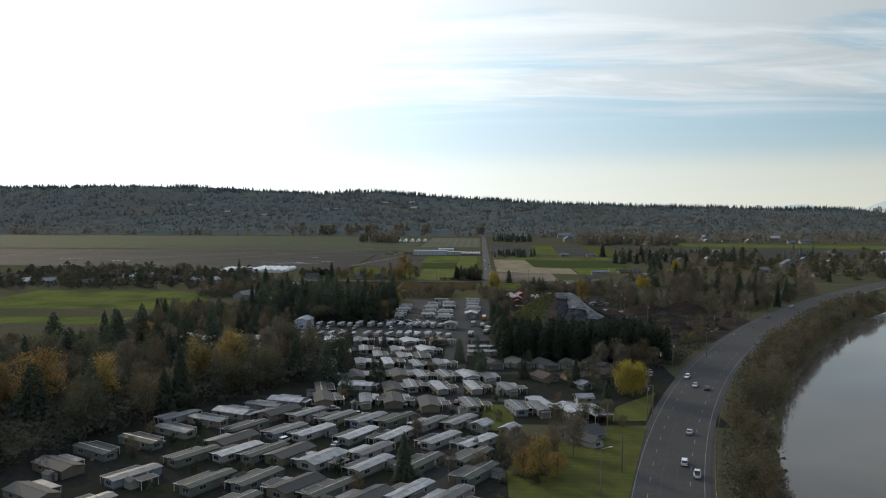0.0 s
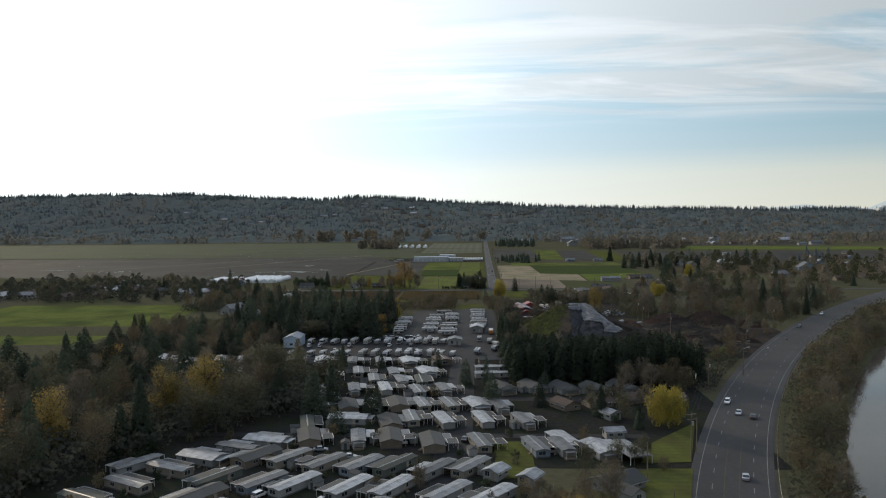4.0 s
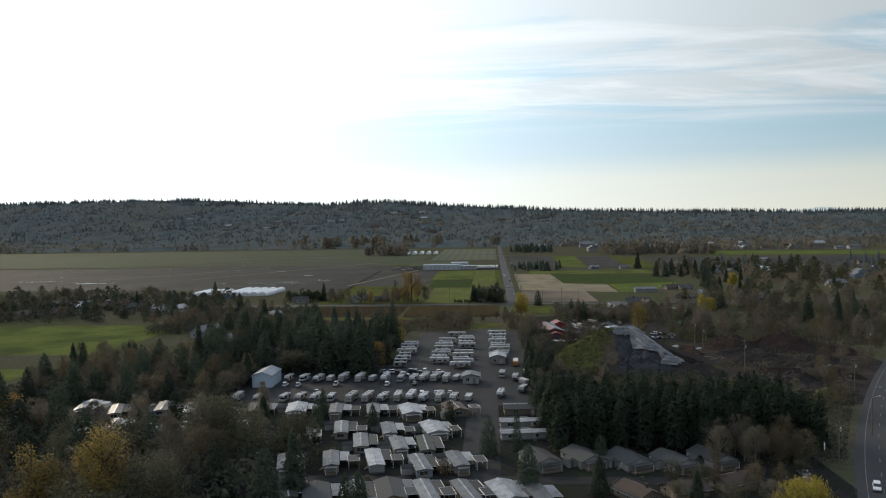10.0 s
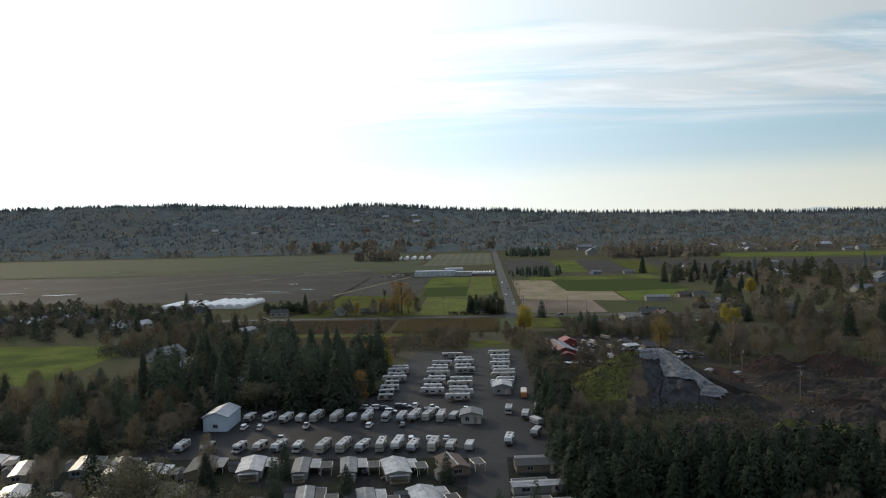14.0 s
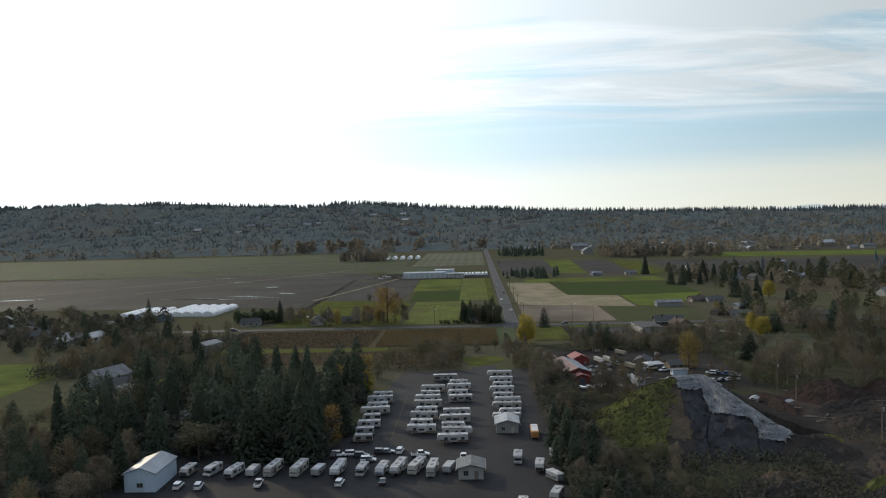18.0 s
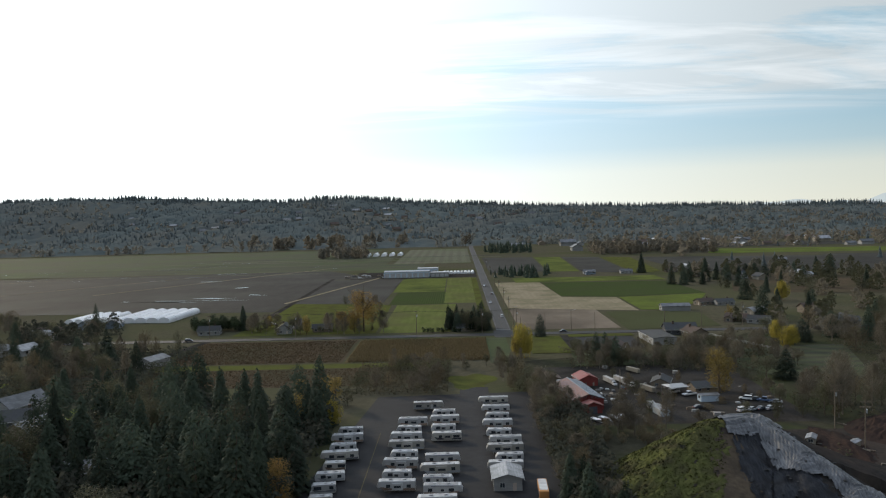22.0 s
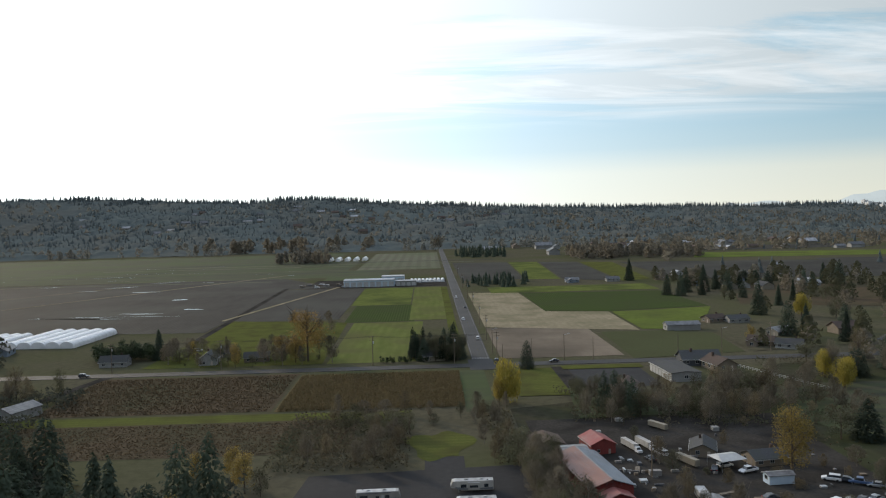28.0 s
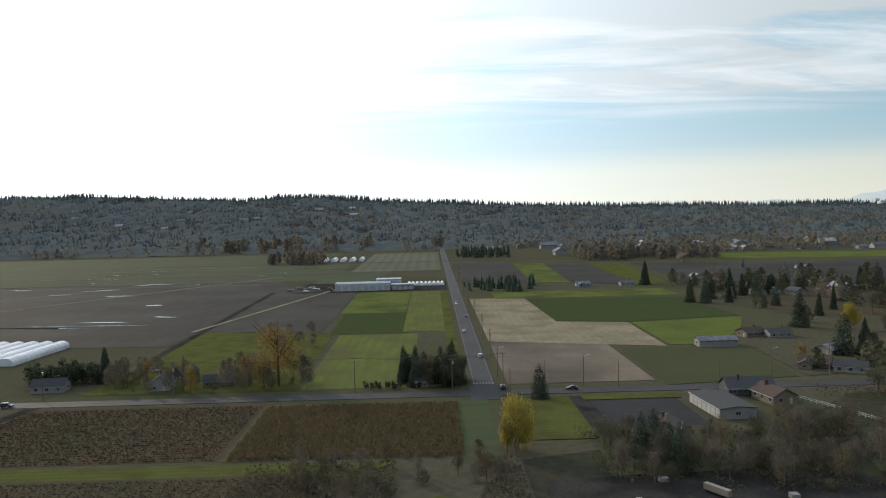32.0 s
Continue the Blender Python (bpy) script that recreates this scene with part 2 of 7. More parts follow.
M["tanfield"] = mat("tan_stubble_field", (0.165, 0.140, 0.094), (0.255, 0.215, 0.148), 0.35, 0.92, c=(0.125, 0.115, 0.070), cscale=0.05, camount=0.8, rows=("X", 4.0, 5.0), rowcolor=(0.155, 0.13, 0.088), rowamount=0.2, bump=0.06, spec=0.0)
M["mudfield"] = mat("bare_mud_field", (0.125, 0.100, 0.074), (0.170, 0.138, 0.104), 0.10, 0.85, c=(0.068, 0.056, 0.042), cscale=0.02, camount=0.9, stretch=(1, 0.3, 1), bump=0.05, spec=0.02)
M["palefield"] = mat("pale_far_field", (0.080, 0.082, 0.055), (0.11, 0.11, 0.075), 0.1, 0.92, c=(0.070, 0.085, 0.045), cscale=0.01, rows=("X", 12.0, 1.0), rowcolor=(0.075, 0.068, 0.05), spec=0.02)
M["puddle"] = mat("standing_water", (0.05, 0.05, 0.05), (0.06, 0.06, 0.06), 0.5, 0.08, spec=0.6)
# hill ground lightened and blued: distance haze put into its base colour
M["hill"] = mat("hazed_hillside", (0.0702, 0.0846, 0.0882), (0.0900, 0.1044, 0.1062), 0.03, 0.95, c=(0.0936, 0.1026, 0.0972), cscale=0.006, spec=0.0)
M["water"] = mat("river_water", (0.056, 0.049, 0.041), (0.068, 0.058, 0.048), 0.02, 0.07, bump=0.0, spec=0.30)
M["soil"] = mat("dug_soil", (0.020, 0.019, 0.018), (0.044, 0.039, 0.034), 0.9, 0.95, c=(0.052, 0.041, 0.034), cscale=0.10, camount=0.8, bump=0.3, spec=0.00)
M["mulch"] = mat("bare_brown_dirt", (0.060, 0.046, 0.032), (0.096, 0.074, 0.052), 0.9, 0.95, c=(0.046, 0.038, 0.030), cscale=0.2, camount=0.8, bump=0.3, spec=0.0)
M["redsoil"] = mat("red_bark_mulch", (0.026, 0.020, 0.018), (0.046, 0.031, 0.025), 1.0, 0.95, c=(0.024, 0.021, 0.019), cscale=0.14, camount=0.8, bump=0.3, spec=0.00)
M["moundgrass"] = mat("mound_grass", (0.054, 0.060, 0.020), (0.094, 0.094, 0.034), 0.9, 0.95, c=(0.044, 0.040, 0.022), cscale=0.22, camount=0.9, bump=0.3, spec=0.00)
M["tarp"] = mat("grey_plastic_sheeting", (0.0281, 0.0292, 0.0320), (0.1348, 0.1376, 0.1432), 1.2, 0.45, c=(0.0179, 0.0186, 0.0202), cscale=0.3, camount=0.7, stretch=(2.6, 0.22, 0.5), bump=0.25, spec=0.3)
M["tarp_dark"] = mat("dark_plastic_sheeting", (0.007, 0.0075, 0.009), (0.034, 0.036, 0.041), 1.4, 0.5, c=(0.012, 0.011, 0.011), cscale=0.3, camount=0.9, stretch=(1.8, 0.35, 0.5), bump=0.3, spec=0.08)
M["shed_grey"] = mat("weathered_grey_wall", (0.20, 0.20, 0.19), (0.28, 0.28, 0.27), 0.8, 0.8, c=(0.15, 0.145, 0.14), cscale=0.3, vary=0.2)
M["rubble"] = mat("concrete_rubble", (0.10, 0.095, 0.088), (0.20, 0.19, 0.18), 2.0, 0.9, vary=0.5)
# buildings
M["white_wall"] = mat("white_siding", (0.2017, 0.2017, 0.1984), (0.2624, 0.2624, 0.2558), 0.6, 0.6, c=(0.1804, 0.1804, 0.1722), cscale=0.35, camount=0.7, stretch=(0.4, 0.4, 6), vary=0.16)
M["cream_wall"] = mat("cream_siding", (0.1742, 0.1564, 0.1215), (0.2227, 0.1989, 0.1564), 0.6, 0.65, c=(0.1615, 0.1445, 0.1148), cscale=0.35, stretch=(0.4, 0.4, 6), vary=0.16)
M["blue_wall"] = mat("blue_grey_siding", (0.1360, 0.1700, 0.2125), (0.1785, 0.2125, 0.2550), 0.6, 0.65, c=(0.1105, 0.1360, 0.1615), cscale=0.3, stretch=(0.4, 0.4, 6), vary=0.15)
M["green_wall"] = mat("sage_siding", (0.1040, 0.1200, 0.1040), (0.1360, 0.1600, 0.1360), 0.6, 0.65, c=(0.0880, 0.1000, 0.0880), cscale=0.3, stretch=(0.4, 0.4, 6), vary=0.15)
M["tan_wall"] = mat("tan_siding", (0.1280, 0.1040, 0.0800), (0.1760, 0.1440, 0.1080), 0.6, 0.7, c=(0.1040, 0.0880, 0.0680), cscale=0.3, stretch=(0.4, 0.4, 6), vary=0.15)
M["dark_wall"] = mat("dark_siding", (0.045, 0.050, 0.058), (0.07, 0.075, 0.085), 0.6, 0.7, c=(0.04, 0.04, 0.045), cscale=0.3, stretch=(0.4, 0.4, 6), vary=0.2)
M["skirt"] = mat("skirting", (0.0600, 0.0600, 0.0570), (0.1020, 0.0990, 0.0930), 1.0, 0.8, vary=0.3)
M["white_roof"] = mat("pale_metal_roof", (0.1080, 0.1080, 0.1120), (0.2736, 0.2736, 0.2776), 1.0, 0.38, c=(0.0600, 0.0600, 0.0600), cscale=0.35, camount=0.85, stretch=(0.25, 3.0, 1), vary=0.35, bump=0.01, spec=0.5)
M["grey_roof"] = mat("grey_coated_roof", (0.0360, 0.0367, 0.0389), (0.1188, 0.1195, 0.1224), 1.0, 0.5, c=(0.0259, 0.0266, 0.0259), cscale=0.35, camount=0.85, stretch=(0.25, 3.0, 1), vary=0.4, bump=0.01, spec=0.4)
M["dark_roof"] = mat("dark_shingle_roof", (0.030, 0.030, 0.032), (0.056, 0.056, 0.057), 3.0, 0.85, c=(0.042, 0.046, 0.034), cscale=0.3, vary=0.3, bump=0.02)
M["brown_roof"] = mat("brown_shingle_roof", (0.052, 0.036, 0.029), (0.082, 0.056, 0.044), 3.0, 0.9, c=(0.046, 0.038, 0.031), cscale=0.3, vary=0.2, bump=0.02)
M["green_roof"] = mat("mossy_green_roof", (0.036, 0.040, 0.036), (0.062, 0.067, 0.058), 2.0, 0.85, c=(0.034, 0.041, 0.027), cscale=0.3, vary=0.3, bump=0.02)
M["red_roof"] = mat("red_metal_roof", (0.17, 0.036, 0.032), (0.24, 0.056, 0.048), 0.7, 0.55, c=(0.20, 0.11, 0.095), cscale=0.12, camount=0.7, stretch=(3, 0.4, 1))
M["rust_roof"] = mat("rusted_metal_roof", (0.165, 0.078, 0.058), (0.225, 0.112, 0.085), 0.5, 0.55, c=(0.125, 0.100, 0.095), cscale=0.1, camount=0.7, stretch=(0.3, 3, 1))
M["steel_roof"] = mat("blue_steel_roof", (0.13, 0.15, 0.18), (0.20, 0.225, 0.255), 0.5, 0.45, c=(0.11, 0.105, 0.10), cscale=0.12, stretch=(0.3, 3, 1), metal=0.2)
M["red_wall"] = mat("red_barn_wall", (0.13, 0.026, 0.023), (0.18, 0.038, 0.032), 0.8, 0.8, c=(0.09, 0.028, 0.024), cscale=0.2, stretch=(4, 4, 0.4))
M["trim"] = mat("white_trim", (0.306, 0.306, 0.302), (0.383, 0.383, 0.374), 1.0, 0.5, c=(0.26, 0.26, 0.25), cscale=0.3)
M["glass"] = mat("window_glass", (0.020, 0.024, 0.028), (0.035, 0.040, 0.045), 0.4, 0.06, spec=0.6)
M["door"] = mat("door_paint", (0.24, 0.20, 0.17), (0.30, 0.26, 0.22), 1.0, 0.5, vary=0.5)
M["post"] = mat("painted_post", (0.45, 0.45, 0.44), (0.55, 0.55, 0.53), 1.0, 0.6, vary=0.2)
M["wood"] = mat("weathered_wood", (0.11, 0.085, 0.062), (0.17, 0.135, 0.10), 1.5, 0.85, stretch=(4, 4, 0.5), vary=0.2)
M["poly"] = mat("greenhouse_film", (0.72, 0.73, 0.74), (0.82, 0.83, 0.84), 0.4, 0.35, c=(0.60, 0.61, 0.62), cscale=0.15, thin=0.3, spec=0.5)
M["blue_tin"] = mat("pale_blue_tin", (0.34, 0.42, 0.50), (0.42, 0.50, 0.58), 0.4, 0.45, c=(0.30, 0.36, 0.42), cscale=0.1, stretch=(3, 3, 0.3), spec=0.4)
M["concrete"] = mat("concrete", (0.28, 0.27, 0.25), (0.36, 0.35, 0.33), 0.8, 0.9, c=(0.22, 0.21, 0.19), cscale=0.3)
# vehicles
M["rv_white"] = mat("trailer_gelcoat", (0.2890, 0.2890, 0.2890), (0.3570, 0.3570, 0.3527), 0.5, 0.35, c=(0.2210, 0.2167, 0.2040), cscale=0.4, vary=0.22, spec=0.5)
M["rv_beige"] = mat("beige_gelcoat", (0.2560, 0.2440, 0.2200), (0.3120, 0.2960, 0.2680), 0.5, 0.4, c=(0.2000, 0.1880, 0.1680), cscale=0.4, vary=0.25, spec=0.5)
M["stripe"] = mat("painted_stripe", (0.0540, 0.0585, 0.0765), (0.0900, 0.0900, 0.1125), 0.6, 0.4, vary=0.7)
M["stripe_brown"] = mat("brown_stripe", (0.1224, 0.0867, 0.0663), (0.1734, 0.1224, 0.0918), 0.6, 0.4, vary=0.6)
M["stripe_grey"] = mat("grey_stripe", (0.1530, 0.1620, 0.1710), (0.2070, 0.2160, 0.2250), 0.6, 0.4, vary=0.6)
M["rv_roof"] = mat("rubber_roof", (0.3000, 0.3000, 0.2963), (0.4050, 0.4050, 0.3975), 1.2, 0.6, c=(0.1500, 0.1462, 0.1425), cscale=0.6, camount=0.8, vary=0.3)
M["car_white"] = mat("white_car_paint", (0.5440, 0.5440, 0.5440), (0.5610, 0.5610, 0.5610), 1.0, 0.25, spec=0.5)
M["car_silver"] = mat("silver_car_paint", (0.34, 0.35, 0.36), (0.36, 0.37, 0.38), 1.0, 0.3, metal=0.5, spec=0.5)
M["car_dark"] = mat("dark_car_paint", (0.025, 0.027, 0.032), (0.032, 0.034, 0.040), 1.0, 0.25, spec=0.5)
M["car_red"] = mat("red_car_paint", (0.26, 0.030, 0.025), (0.28, 0.036, 0.030), 1.0, 0.3, spec=0.5)
M["car_blue"] = mat("blue_car_paint", (0.05, 0.09, 0.18), (0.06, 0.10, 0.20), 1.0, 0.3, spec=0.5)
M["orange_box"] = mat("orange_container", (0.36, 0.16, 0.045), (0.44, 0.21, 0.065), 0.8, 0.6, c=(0.28, 0.13, 0.05), cscale=0.4)
M["tyre"] = mat("tyre_rubber", (0.018, 0.018, 0.018), (0.028, 0.028, 0.028), 3.0, 0.9)
M["lamp_red"] = mat("red_lens", (0.25, 0.015, 0.012), (0.28, 0.02, 0.015), 3.0, 0.3)
M["lamp_clear"] = mat("clear_lens", (0.6, 0.6, 0.58), (0.7, 0.7, 0.68), 3.0, 0.15)
M["metal"] = mat("galvanised_steel", (0.34, 0.35, 0.36), (0.44, 0.45, 0.46), 2.0, 0.45, metal=0.7)
# plants
M["bark"] = mat("bark", (0.060, 0.046, 0.034), (0.105, 0.082, 0.062), 3.0, 0.95, stretch=(3, 3, 0.6), vary=0.2)
M["palebark"] = mat("pale_bark", (0.115, 0.098, 0.078), (0.175, 0.150, 0.120), 3.0, 0.95, stretch=(3, 3, 0.6), vary=0.2)
LEAF = dict(scale=0.8, rough=0.7, thin=0.35, spec=0.15)
M["fir"] = mat("fir_needles", (0.036, 0.048, 0.034), (0.056, 0.070, 0.047), 0.8, 0.8, thin=0.35, vary=0.35, spec=0.06)
M["spruce"] = mat("windbreak_needles", (0.018, 0.026, 0.018), (0.033, 0.043, 0.028), 0.8, 0.85, thin=0.25, vary=0.3, spec=0.04)
M["cypress"] = mat("hedge_needles", (0.030, 0.044, 0.024), (0.046, 0.060, 0.032), 0.8, 0.8, thin=0.25, vary=0.25, spec=0.12)
M["orange"] = mat("orange_leaves", (0.185, 0.112, 0.034), (0.255, 0.158, 0.052), vary=0.22, c=(0.130, 0.105, 0.040), cscale=0.3, **LEAF)
M["gold"] = mat("golden_leaves", (0.205, 0.145, 0.040), (0.275, 0.195, 0.056), vary=0.18, c=(0.14, 0.125, 0.045), cscale=0.3, **LEAF)
M["yellow"] = mat("yellow_leaves", (0.28, 0.225, 0.042), (0.38, 0.30, 0.060), vary=0.12, c=(0.185, 0.170, 0.045), cscale=0.35, camount=0.7, **LEAF)
M["olive"] = mat("olive_leaves", (0.062, 0.064, 0.038), (0.096, 0.094, 0.054), vary=0.3, c=(0.082, 0.076, 0.046), cscale=0.3, **LEAF)
# far hill foliage, paler and bluer than near trees: haze painted into the colour
M["hazed_fir"] = mat("hazed_fir_needles", (0.1053, 0.1277, 0.1299), (0.1322, 0.1523, 0.1523), 0.02, 0.95, thin=0.5, c=(0.1232, 0.1366, 0.1322), cscale=0.008, spec=0.0)
M["hazed_leaf"] = mat("hazed_hill_leaves", (0.1232, 0.1298, 0.1188), (0.1518, 0.1518, 0.1364), 0.02, 0.95, thin=0.5, c=(0.1540, 0.1386, 0.1144), cscale=0.01, spec=0.0)
# canopy painted darker than its trees to even out sun and shade under haze
M["hazed_wood"] = mat("hazed_hill_woods", (0.0623, 0.0752, 0.0742), (0.0881, 0.1010, 0.0968), 0.05, 0.95, c=(0.0924, 0.0903, 0.0784), cscale=0.006, camount=0.8, spec=0.0)
# brown leaves greyed and lightened, with distance haze painted into the colour
M["footleaf"] = mat("hazed_foot_leaves", (0.1152, 0.1104, 0.0936), (0.1608, 0.1464, 0.1176), 0.03, 0.9, thin=0.5, c=(0.1740, 0.1416, 0.0984), cscale=0.02, spec=0.0)
M["stubble"] = mat("dry_low_stalks", (0.076, 0.059, 0.039), (0.102, 0.079, 0.052), 1.5, 0.9, thin=0.35, spec=0.0)
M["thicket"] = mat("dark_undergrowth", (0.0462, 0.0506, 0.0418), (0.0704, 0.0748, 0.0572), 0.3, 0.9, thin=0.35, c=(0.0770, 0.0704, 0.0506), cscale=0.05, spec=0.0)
M["russet"] = mat("russet_leaves", (0.098, 0.080, 0.050), (0.145, 0.112, 0.066), vary=0.3, c=(0.090, 0.084, 0.052), cscale=0.3, **LEAF)
M["twig"] = mat("bare_twigs", (0.098, 0.086, 0.064), (0.150, 0.128, 0.094), 0.8, 0.9, thin=0.40, vary=0.3)
M["reed"] = mat("dry_stalks", (0.120, 0.092, 0.048), (0.18, 0.140, 0.074), 1.5, 0.9, thin=0.2)
# mountains emit a pale blue glow that imitates distance haze
M["mountain"] = mat("glowing_haze_mountain", (0.10, 0.12, 0.135), (0.12, 0.135, 0.15), 0.002, 1.0, spec=0.0)
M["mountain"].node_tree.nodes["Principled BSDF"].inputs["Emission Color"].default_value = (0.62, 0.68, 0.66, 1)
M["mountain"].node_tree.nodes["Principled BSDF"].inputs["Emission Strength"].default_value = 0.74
M["bankleaf"] = mat("riverside_leaves", (0.070, 0.064, 0.046), (0.118, 0.100, 0.066), 0.12, 0.9, thin=0.4, c=(0.060, 0.066, 0.042), cscale=0.06, camount=0.9, spec=0.0)
M["city"] = mat("far_city_wall", (0.34, 0.34, 0.34), (0.48, 0.47, 0.45), 0.05, 0.8, vary=0.4)

# ---- building helpers ----
def mesh_of(name, verts, faces, material):
    me = bpy.data.meshes.new(name)
    me.from_pydata([tuple(v) for v in verts], [], faces)
    me.materials.append(M[material] if isinstance(material, str) else material)
    me.update()
    return me


def thing(name, label, category, group="", kind=""):
    return tagged(new(name), label, category, group, kind)


def part(name, vf, material, parent, label=""):
    ob = new(name, mesh_of(name, vf[0], vf[1], material))
    ob.parent = parent
    return tagged(ob, label)


def solid(name, vf, material, label, category, kind=""):
    return tagged(new(name, mesh_of(name, vf[0], vf[1], material)), label, category, "", kind)


def join(*shapes):
    vs, fs = [], []
    for v, f in shapes:
        k = len(vs)
        vs += list(v)
        fs += [tuple(i + k for i in face) for face in f]
    return vs, fs


def box(x0, y0, z0, x1, y1, z1):
    v = [(x, y, z) for z in (z0, z1) for x, y in ((x0, y0), (x1, y0), (x1, y1), (x0, y1))]
    return v, [(3, 2, 1, 0), (4, 5, 6, 7), (0, 1, 5, 4), (1, 2, 6, 5), (2, 3, 7, 6), (3, 0, 4, 7)]


def prism_x(profile, x0, x1):
    """A profile in y and z, drawn out along x."""
    n = len(profile)
    v = [(x, y, z) for x in (x0, x1) for y, z in profile]
    return v, [tuple(range(n - 1, -1, -1)), tuple(range(n, 2 * n))] + [(i, (i + 1) % n, (i + 1) % n + n, i + n) for i in range(n)]


def prism_y(profile, y0, y1):
    """A profile in x and z, drawn out along y."""
    v, f = prism_x(profile, y0, y1)
    return [(y, x, z) for x, y, z in v], [face[::-1] for face in f]


def tube(a, b, ra, rb, n=6):
    a, b = Vector(a), Vector(b)
    q = (b - a).to_track_quat("Z", "Y")
    v = [p + q @ Vector((r * math.cos(k * math.tau / n), r * math.sin(k * math.tau / n), 0)) for p, r in ((a, ra), (b, rb)) for k in range(n)]
    return [tuple(p) for p in v], [tuple(range(n - 1, -1, -1)), tuple(range(n, 2 * n))] + [(k, (k + 1) % n, (k + 1) % n + n, k + n) for k in range(n)]


def moved(vf, x=0, y=0, z=0):
    return [(a + x, b + y, c + z) for a, b, c in vf[0]], vf[1]


def put(ob, x, y, z=0.0, rz=0.0, s=1.0, sz=None):
    ob.matrix_basis = pose(x, y, z, 0, 0, rz) @ Matrix.Diagonal((s, s, sz or s, 1))
    return ob


def again(ob, x, y, z=0.0, rz=0.0, s=1.0, sz=None):
    c = copy_thing(ob, Matrix.Identity(4))
    return put(c, x, y, z, rz, s, sz)


def smooth(a, b, x):
    t = min(1.0, max(0.0, (x - a) / (b - a)))
    return t * t * (3 - 2 * t)


# ---- the lie of the land ----
def bend(y):
    """Where the river road's middle runs, and its slope."""
    return 46.5 + 0.31 * (y - 215) + 0.00067 * (y - 215) ** 2, 0.31 + 0.00134 * (y - 215)


def beside(y, d):
    x, k = bend(y)
    n = math.hypot(1, k)
    return x + d / n, y - d * k / n


RIDGE_X = (-2600, -1000, -575, -450, -200, 0, 250, 500, 820, 1400, 2300)
RIDGE_Z = (119, 119, 93, 101, 92, 77, 67, 59, 51, 39, 8)


def land(x, y):
    z = 0.0
    if y < 900 and x > -30:
        bx, k = bend(max(y, -60))
        d = (x - bx) / math.hypot(1, k)
        e = 18 + 0.05 * max(0, y - 230)
        z -= 4.6 * smooth(e, e + 13, d) * (1 - smooth(150, 175, d))
    if y > 1500:
        ridge = float(np.interp(x, RIDGE_X, RIDGE_Z)) + 9 * noise.noise((x * 0.004, y * 0.002, 3.0))
        z += max(0.0, ridge) * smooth(1740, 2750, y + 60 * noise.noise((x * 0.003, 0, 0)))
    return z


def sheet(xs, ys, height):
    v = [(x, y, height(x, y)) for y in ys for x in xs]
    n = len(xs)
    return v, [(j * n + i, j * n + i + 1, (j + 1) * n + i + 1, (j + 1) * n + i) for j in range(len(ys) - 1) for i in range(n - 1)]


gx = [float(v) for v in (*range(-6000, -2600, 400), *range(-2600, -60, 60), *range(-60, 600, 7), *range(600, 2600, 60), *range(2600, 6001, 400))]
gy = [float(v) for v in (*range(-3000, -100, 200), *range(-100, 800, 7), *range(800, 1700, 60), *range(1700, 3000, 45), *range(3000, 7001, 400))]
ground = solid("ground", sheet(gx, gy, land), "earth", "flat valley floor of dull grass and earth", "ground", "structure")
# hill faces take the haze-tinted ground colour
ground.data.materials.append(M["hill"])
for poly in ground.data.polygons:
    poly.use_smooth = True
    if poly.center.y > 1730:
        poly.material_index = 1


def strip(ys, d0, d1, z0, z1=None):
    v = []
    for y in ys:
        v += [(*beside(y, d0), z0), (*beside(y, d1), z0 if z1 is None else z1)]
    return v, [(2 * i, 2 * i + 1, 2 * i + 3, 2 * i + 2) for i in range(len(ys) - 1)]


way = [-200 + 8 * i for i in range(122)]
solid("water", strip([-200 + 15 * i for i in range(80)], 16, 190, -3.3), "water", "calm grey river beside the highway", "river", "structure")
road = solid("road", join(strip(way, -9.3, 9.4, 0.10), strip(way, -9.9, -9.3, 0.0, 0.10), strip(way, 9.4, 10.0, 0.10, 0.0)), "asphalt", "wide grey asphalt highway along the river", "road", "structure")
for d, dashed, stuff_ in ((-7.5, 0, "paint"), (-4.2, 1, "paint"), (-1.6, 0, "paint_yellow"), (1.7, 0, "paint_yellow"), (4.9, 1, "paint"), (8.1, 0, "paint")):
    if dashed:
        lines = join(*(strip([y, y + 3.2], d - 0.09, d + 0.09, 0.125) for y in range(60, 700, 11)))
    else:
        lines = strip(way, d - 0.08, d + 0.08, 0.125)
    part("lane_line", lines, stuff_, road)
rail = thing("guard_rail", "galvanised steel guard rail on short posts", "guard rail")
part("beam", join(strip(way[30:], 10.5, 10.55, 0.55, 0.62), strip(way[30:], 10.56, 10.5, 0.62, 0.86)), "metal", rail)
gp = new("post", mesh_of("post", *box(-0.09, -0.09, -0.6, 0.09, 0.09, 0.85), "wood"))
gp.parent = rail
for i in range(80):
    q = gp if not i else gp.copy()
    if i:
        scene.collection.objects.link(q)
    q.location = (*beside(130 + 5.4 * i, 10.75), 0)

# ---- valley roads and fields ----
LEVEL = [0.05]


def quad(name, corners, material, label, z=None, kind="structure", category="field"):
    LEVEL[0] += 0.004
    h = LEVEL[0] if z is None else z
    return solid(name, ([(x, y, h) for x, y in corners], [tuple(range(len(corners)))]), material, label, category, kind)


def rect(name, x0, y0, x1, y1, material, label, z=None, category="field"):
    return quad(name, ((x0, y0), (x1, y0), (x1, y1), (x0, y1)), material, label, z, "structure", category)


